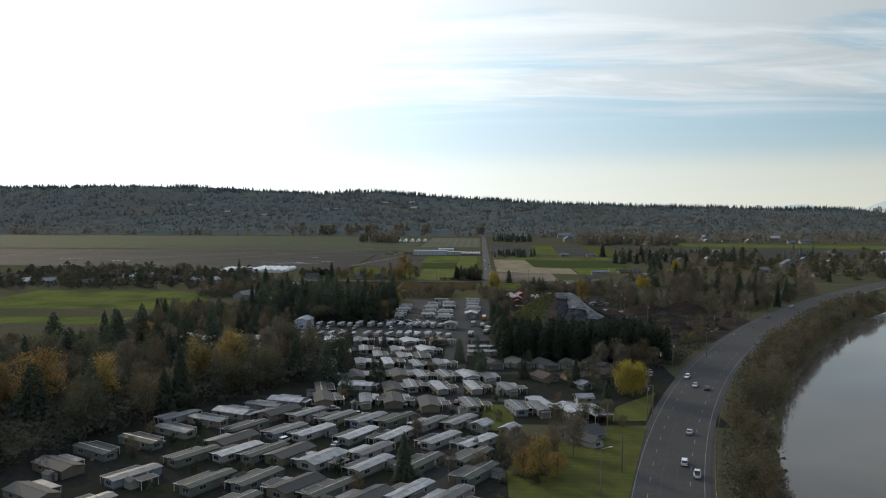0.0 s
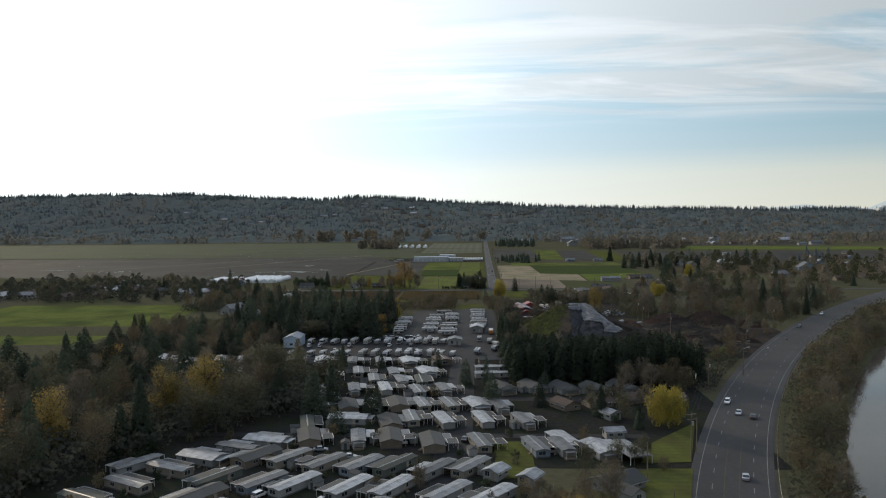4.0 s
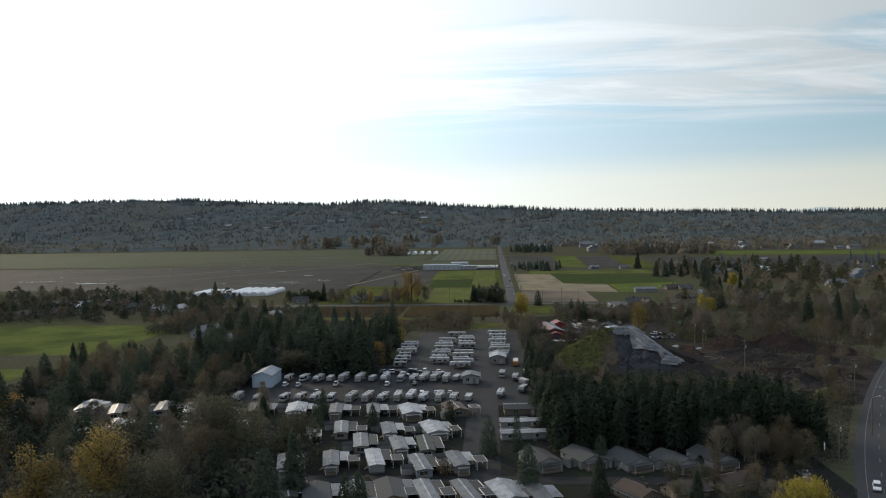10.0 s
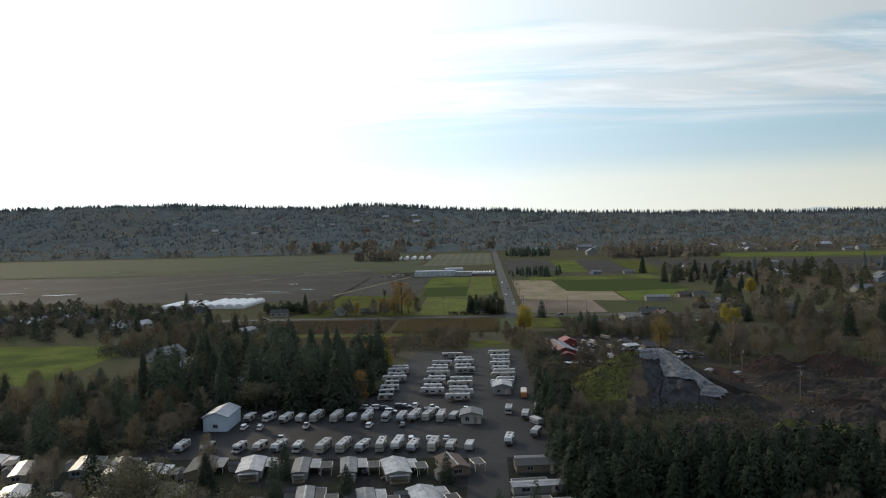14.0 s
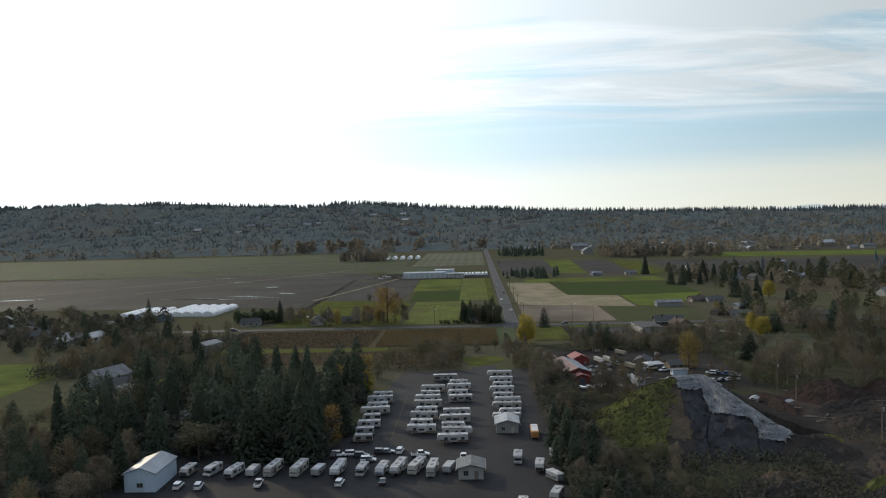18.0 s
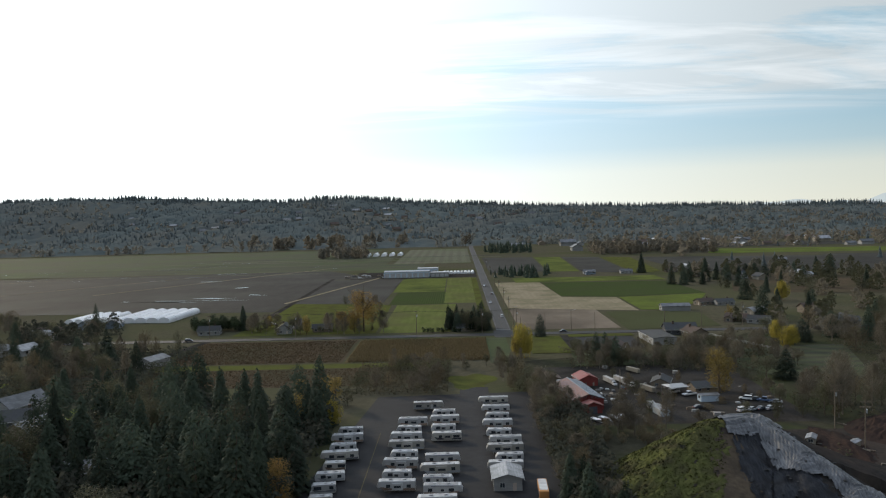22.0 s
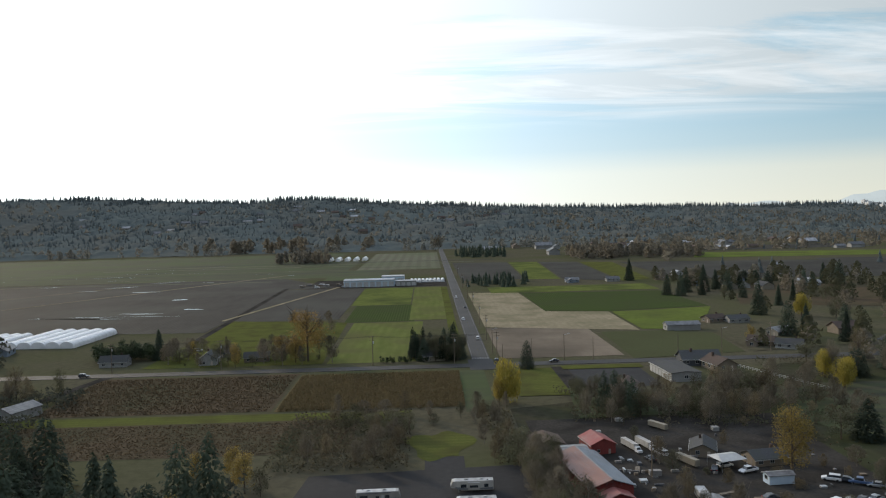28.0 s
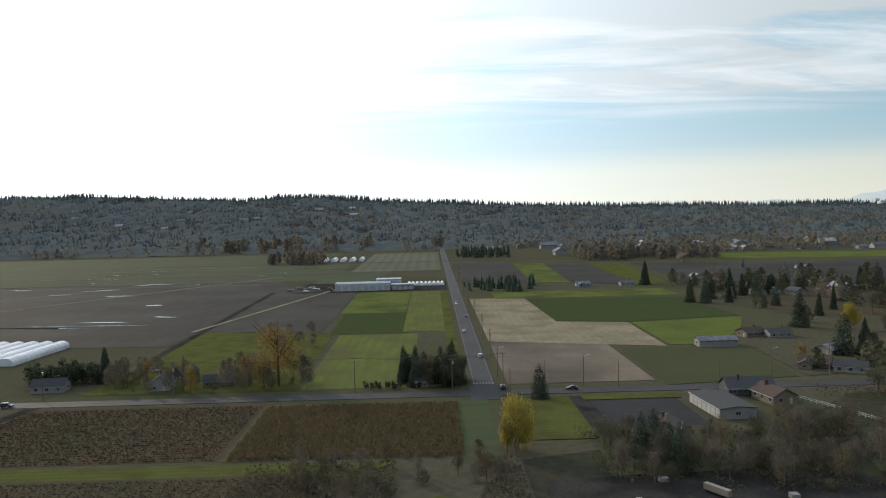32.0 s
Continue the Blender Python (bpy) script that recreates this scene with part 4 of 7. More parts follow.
def rv(kind, L, paint, label, seed=0):
    rnd = random.Random(seed)
    r = thing({"trailer": "travel_trailer", "fifth": "fifth_wheel_trailer", "motorhome": "motorhome", "camper": "camper_van", "cargo": "cargo_trailer"}[kind], label, "trailer" if kind in ("trailer", "fifth", "cargo") else "motorhome", "parked trailers and motorhomes")
    h, w = L / 2, 1.22
    top = {"trailer": 3.15, "fifth": 3.6, "motorhome": 3.45, "camper": 3.1, "cargo": 2.7}[kind]
    if kind == "fifth":
        prof = [(-h, 0.75), (h - 2.6, 0.75), (h - 2.4, 1.6), (h - 0.1, 1.6), (h, 2.1), (h - 0.5, top - 0.1), (h - 1.0, top), (-h + 0.15, top), (-h, top - 0.2)]
    elif kind == "motorhome":
        prof = [(-h, 0.45), (h - 0.15, 0.45), (h, 1.0), (h - 0.05, 1.7), (h - 0.35, top - 0.2), (h - 0.7, top), (-h + 0.15, top), (-h, top - 0.2)]
    elif kind == "camper":
        prof = [(-h, 0.5), (h, 0.5), (h, 1.05), (h - 1.0, 1.2), (h - 1.5, 1.95), (h - 0.5, 2.1), (h - 0.5, top - 0.35), (h - 1.0, top), (-h + 0.1, top), (-h, top - 0.15)]
    elif kind == "cargo":
        prof = [(-h, 0.5), (h - 0.2, 0.5), (h, 0.8), (h, top - 0.2), (h - 0.2, top), (-h, top)]
    else:
        prof = [(-h, 0.65), (h - 0.45, 0.65), (h, 1.2), (h - 0.05, 2.0), (h - 0.6, top - 0.08), (h - 1.0, top), (-h + 0.25, top), (-h, top - 0.25)]
    part("body", bevelled(prof, -w, w, 0.06), paint, r)
    part("roof_skin", box(-h + 0.3, -w + 0.16, top - 0.01, h - 1.2, w - 0.16, top + 0.03), "rv_roof", r)
    if kind != "cargo":
        for x in ((-L * 0.22, L * 0.14) if L > 7 else (-L * 0.1,)):
            part("air_conditioner", join(box(x - 0.5, -0.36, top + 0.03, x + 0.5, 0.36, top + 0.22), box(x - 0.38, -0.3, top + 0.22, x + 0.3, 0.3, top + 0.32)), "rv_roof", r)
        for x in (-L * 0.36,):
            part("roof_vent", box(x - 0.2, 0.4, top + 0.03, x + 0.2, 0.8, top + 0.12), "glass" if rnd.random() < 0.5 else "rv_white", r)
        for s in (1, -1):
            for x in (-L * 0.33, L * 0.2):
                ww = rnd.choice((1.1, 1.5, 2.0))
                part("window", box(x - ww / 2, s * w - 0.015, 1.6, x + ww / 2, s * w + 0.02, 2.6), "glass", r)
        part("door", box(L * 0.07, -w - 0.03, 0.85, L * 0.07 + 0.7, -w, 2.65), "trim", r)
        part("awning_tube", tube((-L * 0.3, -w - 0.08, top - 0.25), (L * 0.28, -w - 0.08, top - 0.25), 0.09, 0.09), "stripe", r)
        part("rear_window", box(-h - 0.02, -0.6, 1.8, -h + 0.02, 0.6, 2.4), "glass", r)
    for s in (1, -1):
        o = s * (w + 0.006)
        part("side_stripe", ([(-h + 0.1, o, 0.85), (h * 0.62, o, 0.9), (h * 0.84, o, 1.95), (h * 0.35, o, 1.5), (-h * 0.1, o, 1.2), (-h * 0.5, o, 1.45), (-h + 0.1, o, 1.55)], [(0, 1, 4), (1, 2, 3), (1, 3, 4), (0, 4, 5, 6)]), ("stripe", "stripe_grey", "stripe_brown")[seed % 3], r)
    if L > 8 and kind != "cargo":
        x0, x1 = (-L * 0.12, L * 0.12) if kind == "trailer" else (-L * 0.18, L * 0.10)
        so = part("slide_out", box(x0, w - 0.02, 1.0, x1, w + 0.42, top - 0.45), paint, r)
        part("window", box(x0 + 0.5, w + 0.42, 1.7, x1 - 0.5, w + 0.45, 2.4), "glass", so)
        part("window", box(-L * 0.06, -w - 0.03, 1.7, L * 0.02, -w, 2.35), "glass", r)
    ax = {"trailer": (-0.9, -0.1), "fifth": (-1.2, -0.35), "cargo": (-0.8, 0.0)}.get(kind, (-h * 0.5, h * 0.62))
    for x in ax:
        for y in (-1.05, 1.05):
            wheel(r, x, y, 0.40 if kind == "motorhome" else 0.35)
    if kind in ("trailer", "cargo"):
        part("hitch", join(tube((h - 0.3, -0.5, 0.6), (h + 1.0, 0, 0.55), 0.06, 0.05, 4), tube((h - 0.3, 0.5, 0.6), (h + 1.0, 0, 0.55), 0.06, 0.05, 4), tube((h + 0.8, 0, 0), (h + 0.8, 0, 0.7), 0.06, 0.06, 5)), "tyre", r)
    elif kind == "fifth":
        part("landing_leg", join(box(h - 2.2, -0.8, 0, h - 2.1, -0.7, 1.6), box(h - 2.2, 0.7, 0, h - 2.1, 0.8, 1.6)), "metal", r)
    else:
        part("windshield", ([(h - 0.02, -1.05, 1.65), (h - 0.02, 1.05, 1.65), (h - 0.3, 1.0, 2.75), (h - 0.3, -1.0, 2.75)] if kind == "motorhome" else [(h - 0.98, -1.0, 1.24), (h - 0.98, 1.0, 1.24), (h - 1.44, 0.95, 1.92), (h - 1.44, -0.95, 1.92)], [(0, 1, 2, 3)]), "glass", r)
        for y in (-0.85, 0.85):
            part("headlight", box(h - 0.02, y - 0.15, 0.75, h + 0.03, y + 0.15, 0.95), "lamp_clear", r)
    if kind in ("trailer", "fifth"):
        nose = {"trailer": [(h + 0.015, 1.2), (h - 0.035, 2.0)], "fifth": [(h + 0.015, 2.1), (h - 0.30, 2.85)]}[kind]
        (xa, za), (xb, zb) = nose
        part("front_cap", ([(xa, -1.05, za), (xa, 1.05, za), (xb, 1.05, zb), (xb, -1.05, zb), (xa - 0.1, -1.05, za), (xa - 0.1, 1.05, za), (xb - 0.1, 1.05, zb), (xb - 0.1, -1.05, zb)], [(0, 1, 2, 3), (0, 3, 7, 4), (1, 5, 6, 2), (3, 2, 6, 7), (0, 4, 5, 1)]), "stripe" if seed % 2 else "glass", r)
    return r


def car(kind, paint, label):
    c = thing("pickup_truck" if kind == "pickup" else "car", label, "truck" if kind == "pickup" else "car", "parked and driving cars")
    if kind == "sedan":
        h, low, cab = 2.3, [(-2.3, 0.3), (2.2, 0.3), (2.3, 0.6), (1.1, 0.92), (-1.7, 0.98), (-2.25, 0.9)], [(-1.8, 0.95), (1.0, 0.9), (0.35, 1.42), (-1.0, 1.44)]
    elif kind == "suv":
        h, low, cab = 2.35, [(-2.35, 0.35), (2.25, 0.35), (2.35, 0.75), (1.15, 1.05), (-2.3, 1.08)], [(-2.3, 1.06), (1.1, 1.03), (0.45, 1.7), (-2.0, 1.74)]
    else:
        h, low, cab = 2.8, [(-2.8, 0.5), (2.7, 0.5), (2.8, 0.8), (1.5, 1.12), (-2.75, 1.12)], [(-0.75, 1.1), (1.45, 1.1), (0.85, 1.8), (-0.6, 1.82)]
    part("body", bevelled(low, -0.92, 0.92, 0.09), paint, c)
    part("cabin_glass", bevelled(cab, -0.82, 0.82, 0.12), "glass", c)
    xs = [p[0] for p in cab[2:]]
    part("cabin_roof", bevelled([(min(xs) - 0.08, cab[2][1] - 0.01), (max(xs) + 0.06, cab[2][1] - 0.02), (max(xs), cab[2][1] + 0.07), (min(xs), cab[2][1] + 0.07)], -0.76, 0.76, 0.05), paint, c)
    if kind == "pickup":
        part("bed_floor", box(-2.6, -0.72, 1.121, -0.9, 0.72, 1.135), "tyre", c)
    for x in (-h * 0.62, h * 0.62):
        for y in (-0.82, 0.82):
            wheel(c, x, y, 0.34, 0.22)
    for y in (-0.7, 0.7):
        part("tail_light", box(-h - 0.02, y - 0.14, 0.7, -h + 0.08, y + 0.14, 0.9), "lamp_red", c)
    return c


# ---- kinds of things: plants ----
def fir_crown(h, r, seed, layers=40, n=34, bottom=0.06, point=0.55):
    """Small hanging sprays set along drooping boughs, thinning to an uneven tip."""
    rnd = random.Random(seed)
    v, f = [], []
    for i in range(layers):
        t = (i + rnd.random()) / layers
        reach = r * (1 - t) ** point * rnd.uniform(0.75, 1.12) + 0.2
        for k in range(max(3, int(n * (1 - t) ** 0.6))):
            a = rnd.uniform(0, math.tau)
            d = reach * rnd.uniform(0.3, 1.0) ** 0.6
            c, s = math.cos(a), math.sin(a)
            z = h * (bottom + (1 - bottom) * t) - d * rnd.uniform(0.12, 0.42) + rnd.uniform(-0.3, 0.3)
            ln, wd = rnd.uniform(0.55, 1.15) * (0.55 + 0.45 * (1 - t)), rnd.uniform(0.22, 0.5)
            dip = rnd.uniform(0.1, 0.7)
            m = len(v)
            v += [(d * c - 0.4 * ln * c, d * s - 0.4 * ln * s, z + 0.3), (d * c - wd * s, d * s + wd * c, z + rnd.uniform(-0.25, 0.1)), ((d + 0.6 * ln) * c, (d + 0.6 * ln) * s, z - dip * ln), (d * c + wd * s, d * s - wd * c, z + rnd.uniform(-0.25, 0.1))]
            f += [(m, m + 1, m + 2), (m, m + 2, m + 3)]
    m = len(v)
    v += [(0.15, 0, h * 0.94), (-0.08, 0.13, h * 0.94), (-0.08, -0.13, h * 0.94), (0, 0, h * 1.02)]
    f += [(m, m + 1, m + 3), (m + 1, m + 2, m + 3), (m + 2, m, m + 3)]
    return v, f


def leaf_crown(h, r, seed, n=1500, leaf=0.45, lobes=15, base=0.25, droop=0.0, tall=1.0):
    rnd = random.Random(seed)
    mid, half = h * (1 + base) / 2, h * (1 - base) / 2
    cores = []
    for _ in range(lobes):
        a, e, q = rnd.uniform(0, math.tau), rnd.uniform(-0.9, 1.0), rnd.uniform(0.35, 0.78)
        w = math.sqrt(1 - e * e * 0.9)
        cores.append((r * q * w * math.cos(a), r * q * w * math.sin(a), mid + half * 0.72 * e, r * rnd.uniform(0.26, 0.46)))
    v, f = [], []
    for _ in range(n):
        cx, cy, cz, cr = rnd.choice(cores)
        p = Vector((rnd.gauss(0, 1), rnd.gauss(0, 1), rnd.gauss(0, 1))).normalized() * cr * rnd.uniform(0.55, 1.12)
        x, y, z = cx + p.x, cy + p.y, cz + p.z * tall
        a, b = Vector((rnd.gauss(0, 1), rnd.gauss(0, 1), rnd.gauss(0, 0.8))).normalized(), Vector((rnd.gauss(0, 1), rnd.gauss(0, 1), rnd.gauss(0, 0.8) - droop * 4)).normalized()
        s = leaf * rnd.uniform(0.6, 1.3)
        k = len(v)
        c = Vector((x, y, max(z, 0.15)))
        l2 = s * (1 + 3 * droop)
        v += [tuple(c - a * s * 0.5), tuple(c - b * l2 * 0.35 + a * 0.1 * s), tuple(c + a * s * 0.5), tuple(c + b * l2 * 0.6)]
        f += [(k, k + 1, k + 2, k + 3)]
    return v, f


def twig_crown(h, r, seed, n=1500, base=0.22):
    """Long thin twigs that fan out and up from the ends of the limbs, loosest at the rim."""
    rnd = random.Random(seed)
    v, f = [], []
    tips = [(rnd.uniform(0, math.tau), rnd.uniform(0.15, 0.8), rnd.random()) for _ in range(34)]
    for _ in range(n):
        a0, q0, t = rnd.choice(tips)
        a = a0 + rnd.gauss(0, 0.28)
        t = min(1.0, max(0.0, t + rnd.gauss(0, 0.10)))
        q = (q0 + rnd.gauss(0, 0.12)) * math.sin(math.pi * (0.22 + 0.66 * t))
        p = Vector((r * q * math.cos(a), r * q * math.sin(a), h * (base + (0.93 - base) * t)))
        d = Vector((math.cos(a) * 0.5 + rnd.gauss(0, 0.35), math.sin(a) * 0.5 + rnd.gauss(0, 0.35), rnd.uniform(0.25, 1.0))).normalized()
        ln = h * rnd.uniform(0.06, 0.13)
        side = d.cross(Vector((rnd.gauss(0, 1), rnd.gauss(0, 1), 0.2))).normalized() * rnd.uniform(0.025, 0.06)
        bow = Vector((rnd.gauss(0, 0.12), rnd.gauss(0, 0.12), 0)) * ln
        k = len(v)
        v += [tuple(p - side), tuple(p + side), tuple(p + d * ln * 0.55 + bow + side * 0.7), tuple(p + d * ln), tuple(p + d * ln * 0.55 + bow - side * 0.7)]
        f += [(k, k + 1, k + 2, k + 4), (k + 4, k + 2, k + 3)]
    return v, f


def stems(h, r, seed, limbs=7, base=0.3, thick=0.02):
    rnd = random.Random(seed)
    out = [tube((0, 0, -0.3), (0, 0, h * 0.5), h * thick, h * thick * 0.6), tube((0, 0, h * 0.5), (rnd.uniform(-0.4, 0.4), rnd.uniform(-0.4, 0.4), h * 0.92), h * thick * 0.6, 0.04, 5)]
    for k in range(limbs):
        a, z = k * math.tau / limbs * 2.4 + rnd.uniform(-0.3, 0.3), h * rnd.uniform(base, 0.62)
        e = Vector((0.62 * r * math.cos(a), 0.62 * r * math.sin(a), z + h * rnd.uniform(0.15, 0.3)))
        out.append(tube((0, 0, z), e, h * thick * 0.45, h * thick * 0.15, 4))
        out.append(tube(e, e * 1.0 + Vector((0.3 * r * math.cos(a + 0.5), 0.3 * r * math.sin(a + 0.5), h * 0.12)), h * thick * 0.15, 0.03, 3))
        out.append(tube(e * 0.75 + Vector((0, 0, z * 0.25)), e * 0.8 + Vector((0.35 * r * math.cos(a - 0.8), 0.35 * r * math.sin(a - 0.8), h * 0.14 + z * 0.2)), h * thick * 0.2, 0.03, 3))
    return join(*out)


KIND = {}


def tree(kind, name, label, crown, leaf, h, r, seed, limbs=7, bark="bark", category="tree", thick=0.02):
    if category in ("bush", "hedge"):
        t = solid(name, crown, leaf, label, category)
        KIND.setdefault(kind, []).append(t)
        return t
    t = thing(name, label, category)
    part("trunk", stems(h, r, seed, limbs, thick=thick), bark, t)
    part("crown", crown, leaf, t)
    KIND.setdefault(kind, []).append(t)
    return t


for i in range(4):
    h, r = (18, 4.6) if i < 2 else (16, 4.0)
    tree("fir", "conifer_tree", "tall dark green fir with drooping branches", fir_crown(h * 0.96, r * (1.0, 1.15, 0.95, 1.2)[i], i, 44, 46, 0.05, (0.6, 0.45, 0.7, 0.5)[i]), "fir", h, 0.5, i, 0, thick=0.012)
for i in range(3):
    tree("belt", "conifer_tree", "narrow dark fir in a dense windbreak", fir_crown(15.5, 2.9, 20 + i, 40, 34, 0.16, 0.34), "spruce", 16, 0.5, i, 0, thick=0.012)
for i in range(3):
    tree("orange", "autumn_tree", "broad tree with thin orange autumn leaves", leaf_crown(16, 6.6, 30 + i, 4200, 0.38, 30, 0.06), "orange", 18, 7, i, 8)
    tree("gold", "autumn_tree", "upright tree with golden autumn leaves", leaf_crown(16, 5.0, 40 + i, 4600, 0.36, 26, 0.06, tall=1.4), "gold", 17, 4.6, i, 7)
    tree("olive", "leafy_tree", "rounded tree with dull olive leaves", leaf_crown(13, 5.2, 50 + i, 3000, 0.36, 20, 0.08, tall=1.15), "olive", 13, 5.2, i, 7)
    tree("russet", "autumn_tree", "tree with sparse russet leaves and bare twigs", join(leaf_crown(13, 4.8, 60 + i, 1700, 0.30, 18, 0.12), twig_crown(13, 4.8, 61 + i, 700)), "russet", 13, 4.8, i, 8)
    tree("bare", "bare_tree", "leafless grey-brown tree with fine twigs", twig_crown(13.4, 5.0, 70 + i, 2000, 0.2), "twig", 13, 4.6, i, 9, "palebark")
for i in range(2):
    tree("willow", "willow_tree", "weeping willow with yellow autumn leaves", leaf_crown(12, 4.8, 80 + i, 4600, 0.24, 34, 0.10, droop=0.9, tall=1.5), "yellow", 12, 5.6, i, 8)
    tree("bush", "bush", "rounded dark green garden bush", leaf_crown(2.6, 1.7, 90 + i, 420, 0.3, 9, 0.05), "olive", 2.6, 1.7, i, 4, category="bush")
    tree("brush", "bush", "brown leafless riverside brush", join(twig_crown(5, 3.2, 95 + i, 700, 0.05), leaf_crown(5, 3.0, 97 + i, 420, 0.32, 12, 0.02)), "russet", 5, 3.2, i, 6, category="bush")
    tree("hedge", "evergreen_hedge", "dense clipped dark evergreen", leaf_crown(5, 2.2, 100 + i, 900, 0.35, 12, 0.02), "cypress", 5, 2.2, i, 3, category="hedge")
FIRST = {k: [True] * len(v) for k, v in KIND.items()}


def plant(kind, x, y, s=1.0, sz=None, z=None):
    k = random.randrange(len(KIND[kind]))
    src = KIND[kind][k]
    zz = land(x, y) if z is None else z
    if FIRST[kind][k]:
        FIRST[kind][k] = False
        return put(src, x, y, zz, random.uniform(0, 360), s, sz)
    return again(src, x, y, zz, random.uniform(0, 360), s, sz)


def grove(kinds, n, x0, x1, y0, y1, gap, s0, s1, keep=lambda x, y: True):
    done = []
    for _ in range(n * 12):
        if len(done) >= n:
            break
        x, y = random.uniform(x0, x1), random.uniform(y0, y1)
        if keep(x, y) and all((x - a) ** 2 + (y - b) ** 2 > gap * gap for a, b in done):
            done.append((x, y))
            plant(random.choice(kinds), x, y, random.uniform(s0, s1), random.uniform(s0, s1))

# ---- the mobile home park ----
random.seed(11)
HOMES = [
    mobile_home(16, 4.4, "white_wall", "white_roof", "long white single-wide mobile home with pale roof", "dark_roof", 0.35, 0),
    mobile_home(15, 4.4, "cream_wall", "grey_roof", "cream mobile home with grey coated roof", "dark_roof", 0.4, 1),
    mobile_home(14, 7.2, "white_wall", "white_roof", "white double-wide mobile home with pale metal roof", "white_roof", 0.9, 2, True),
    mobile_home(15, 4.6, "blue_wall", "grey_roof", "blue-grey mobile home with carport", "dark_roof", 0.4, 3),
    mobile_home(15, 7.0, "tan_wall", "dark_roof", "tan double-wide mobile home with dark roof", "grey_roof", 1.0, 4),
    mobile_home(16, 4.4, "green_wall", "green_roof", "sage green mobile home with mossy roof", "dark_roof", 0.4, 5),
    mobile_home(14, 4.4, "white_wall", "grey_roof", "white mobile home with weathered grey roof", "white_roof", 0.4, 6, True),
    mobile_home(13, 7.4, "tan_wall", "brown_roof", "wide mobile home with brown shingle roof", None, 1.2, 7),
    mobile_home(13, 9.0, "white_wall", "dark_roof", "newer pale house-like mobile home with dark gabled roof", None, 1.7, 8, True),
]
for hm in HOMES:
    put(hm, 0, 0)
USED = set()


def home_at(k, x, y, a):
    size, tall = (0.84, 0.74) if k != 8 else (0.8, 0.72)
    return put(HOMES[k], x, y, 0, a, size, tall) if k not in USED and not USED.add(k) else again(HOMES[k], x, y, 0, a, size, tall)


# mostly darker kinds in these two rows, standing in for the wood's shade
WEST_ROW = ((4, -103, 174, -30), (4, -107, 192, -30), (5, -104, 204, -30), (5, -96, 213, -28), (1, -90.5, 223, -28), (1, -85, 234, -25), (2, -80, 243, -22), (6, -73, 251, -20), (2, -67, 258, -16))
FRONT_ROW = ((3, -86, 187, 57), (5, -77, 202, 57), (0, -67, 206, 57), (5, -67, 184, 60), (5, -56, 186, 62), (4, -53, 205, 60), (4, -46, 182, 57), (5, -38, 180, 57), (4, -29, 175, 57), (0, -20, 180, 57), (6, -11, 177, 57), (3, -88, 168, 57))
MIDDLE_ROW = ((3, -59, 225, 57), (0, -51, 224, 57), (1, -57, 243, 57), (1, -47, 239, 57), (0, -38, 222, 60), (0, -28, 222, 60), (0, -15, 219, 55), (0, -5, 217, 53), (2, -44, 201, 58), (0, -31, 197, 58), (5, -29, 238, 57), (6, -19, 235, 57), (1, -10, 237, 57))
NORTH_A = ((4, -56, 261, -75), (6, -42, 261, -80), (4, -33, 261, -80), (4, -21, 257, -80), (1, -8, 257, -75), (3, 7, 254, -75), (6, 14, 254, -76), (2, 24, 252, -72))
NORTH_B = ((2, -48, 281, -5), (4, -51, 296, -75), (1, -29, 282, -77), (0, -19, 280, -72), (0, -7, 281, -75), (6, 5, 280, -73), (4, -35, 299, -76), (1, -27, 299, -74), (1, -18, 299, -72), (2, -9, 299, -72))
NORTH_C = ((6, -53, 321, -78), (0, -42, 322, -76), (3, -30, 318, -74), (6, -21, 321, -74), (8, 0, 323, -68), (8, 11, 325, -66), (8, 22, 323, -66), (8, 33, 322, -66), (8, 43, 325, -66))
NORTH_D = ((1, -56, 350, -80), (6, -42, 349, -78), (2, -29, 350, -72), (4, -66, 342, -78), (0, -3, 358, 8), (0, -3, 346, 8))
LOT_ROW = ((2, -75, 373, -80), (6, -62, 372, -82), (6, -50, 372, -80), (2, -38, 371, -76), (7, -24, 374, -72), (4, -2, 374, 5), (4, -88, 373, -82))
WEST_FAR = ((2, -146, 376, -76), (1, -134, 371, -70), (3, -120, 375, -76), (0, -110, 373, -78), (6, -99, 368, -80), (2, -125, 352, -75), (1, -103, 350, -78), (4, -90, 352, -80), (6, -113, 347, -76), (5, -137, 349, -75))
for row in (WEST_ROW, FRONT_ROW, MIDDLE_ROW, NORTH_A, NORTH_B, NORTH_C, NORTH_D, LOT_ROW, WEST_FAR):
    for k, x, y, a in row:
        home_at(k, x, y, a)


# more homes where the rows have room
def outline(x, y, a, L=14.5, W=6.4):
    c, s = math.cos(radians(a)), math.sin(radians(a))
    return [(x + c * u * L - s * v * W, y + s * u * L + c * v * W) for u in (-0.5, -0.25, 0, 0.25, 0.5) for v in (-0.5, 0, 0.5)]


def inside(px, py, x, y, a, L=14.5, W=6.4):
    c, s = math.cos(radians(a)), math.sin(radians(a))
    dx, dy = px - x, py - y
    return abs(dx * c + dy * s) < L / 2 and abs(-dx * s + dy * c) < W / 2


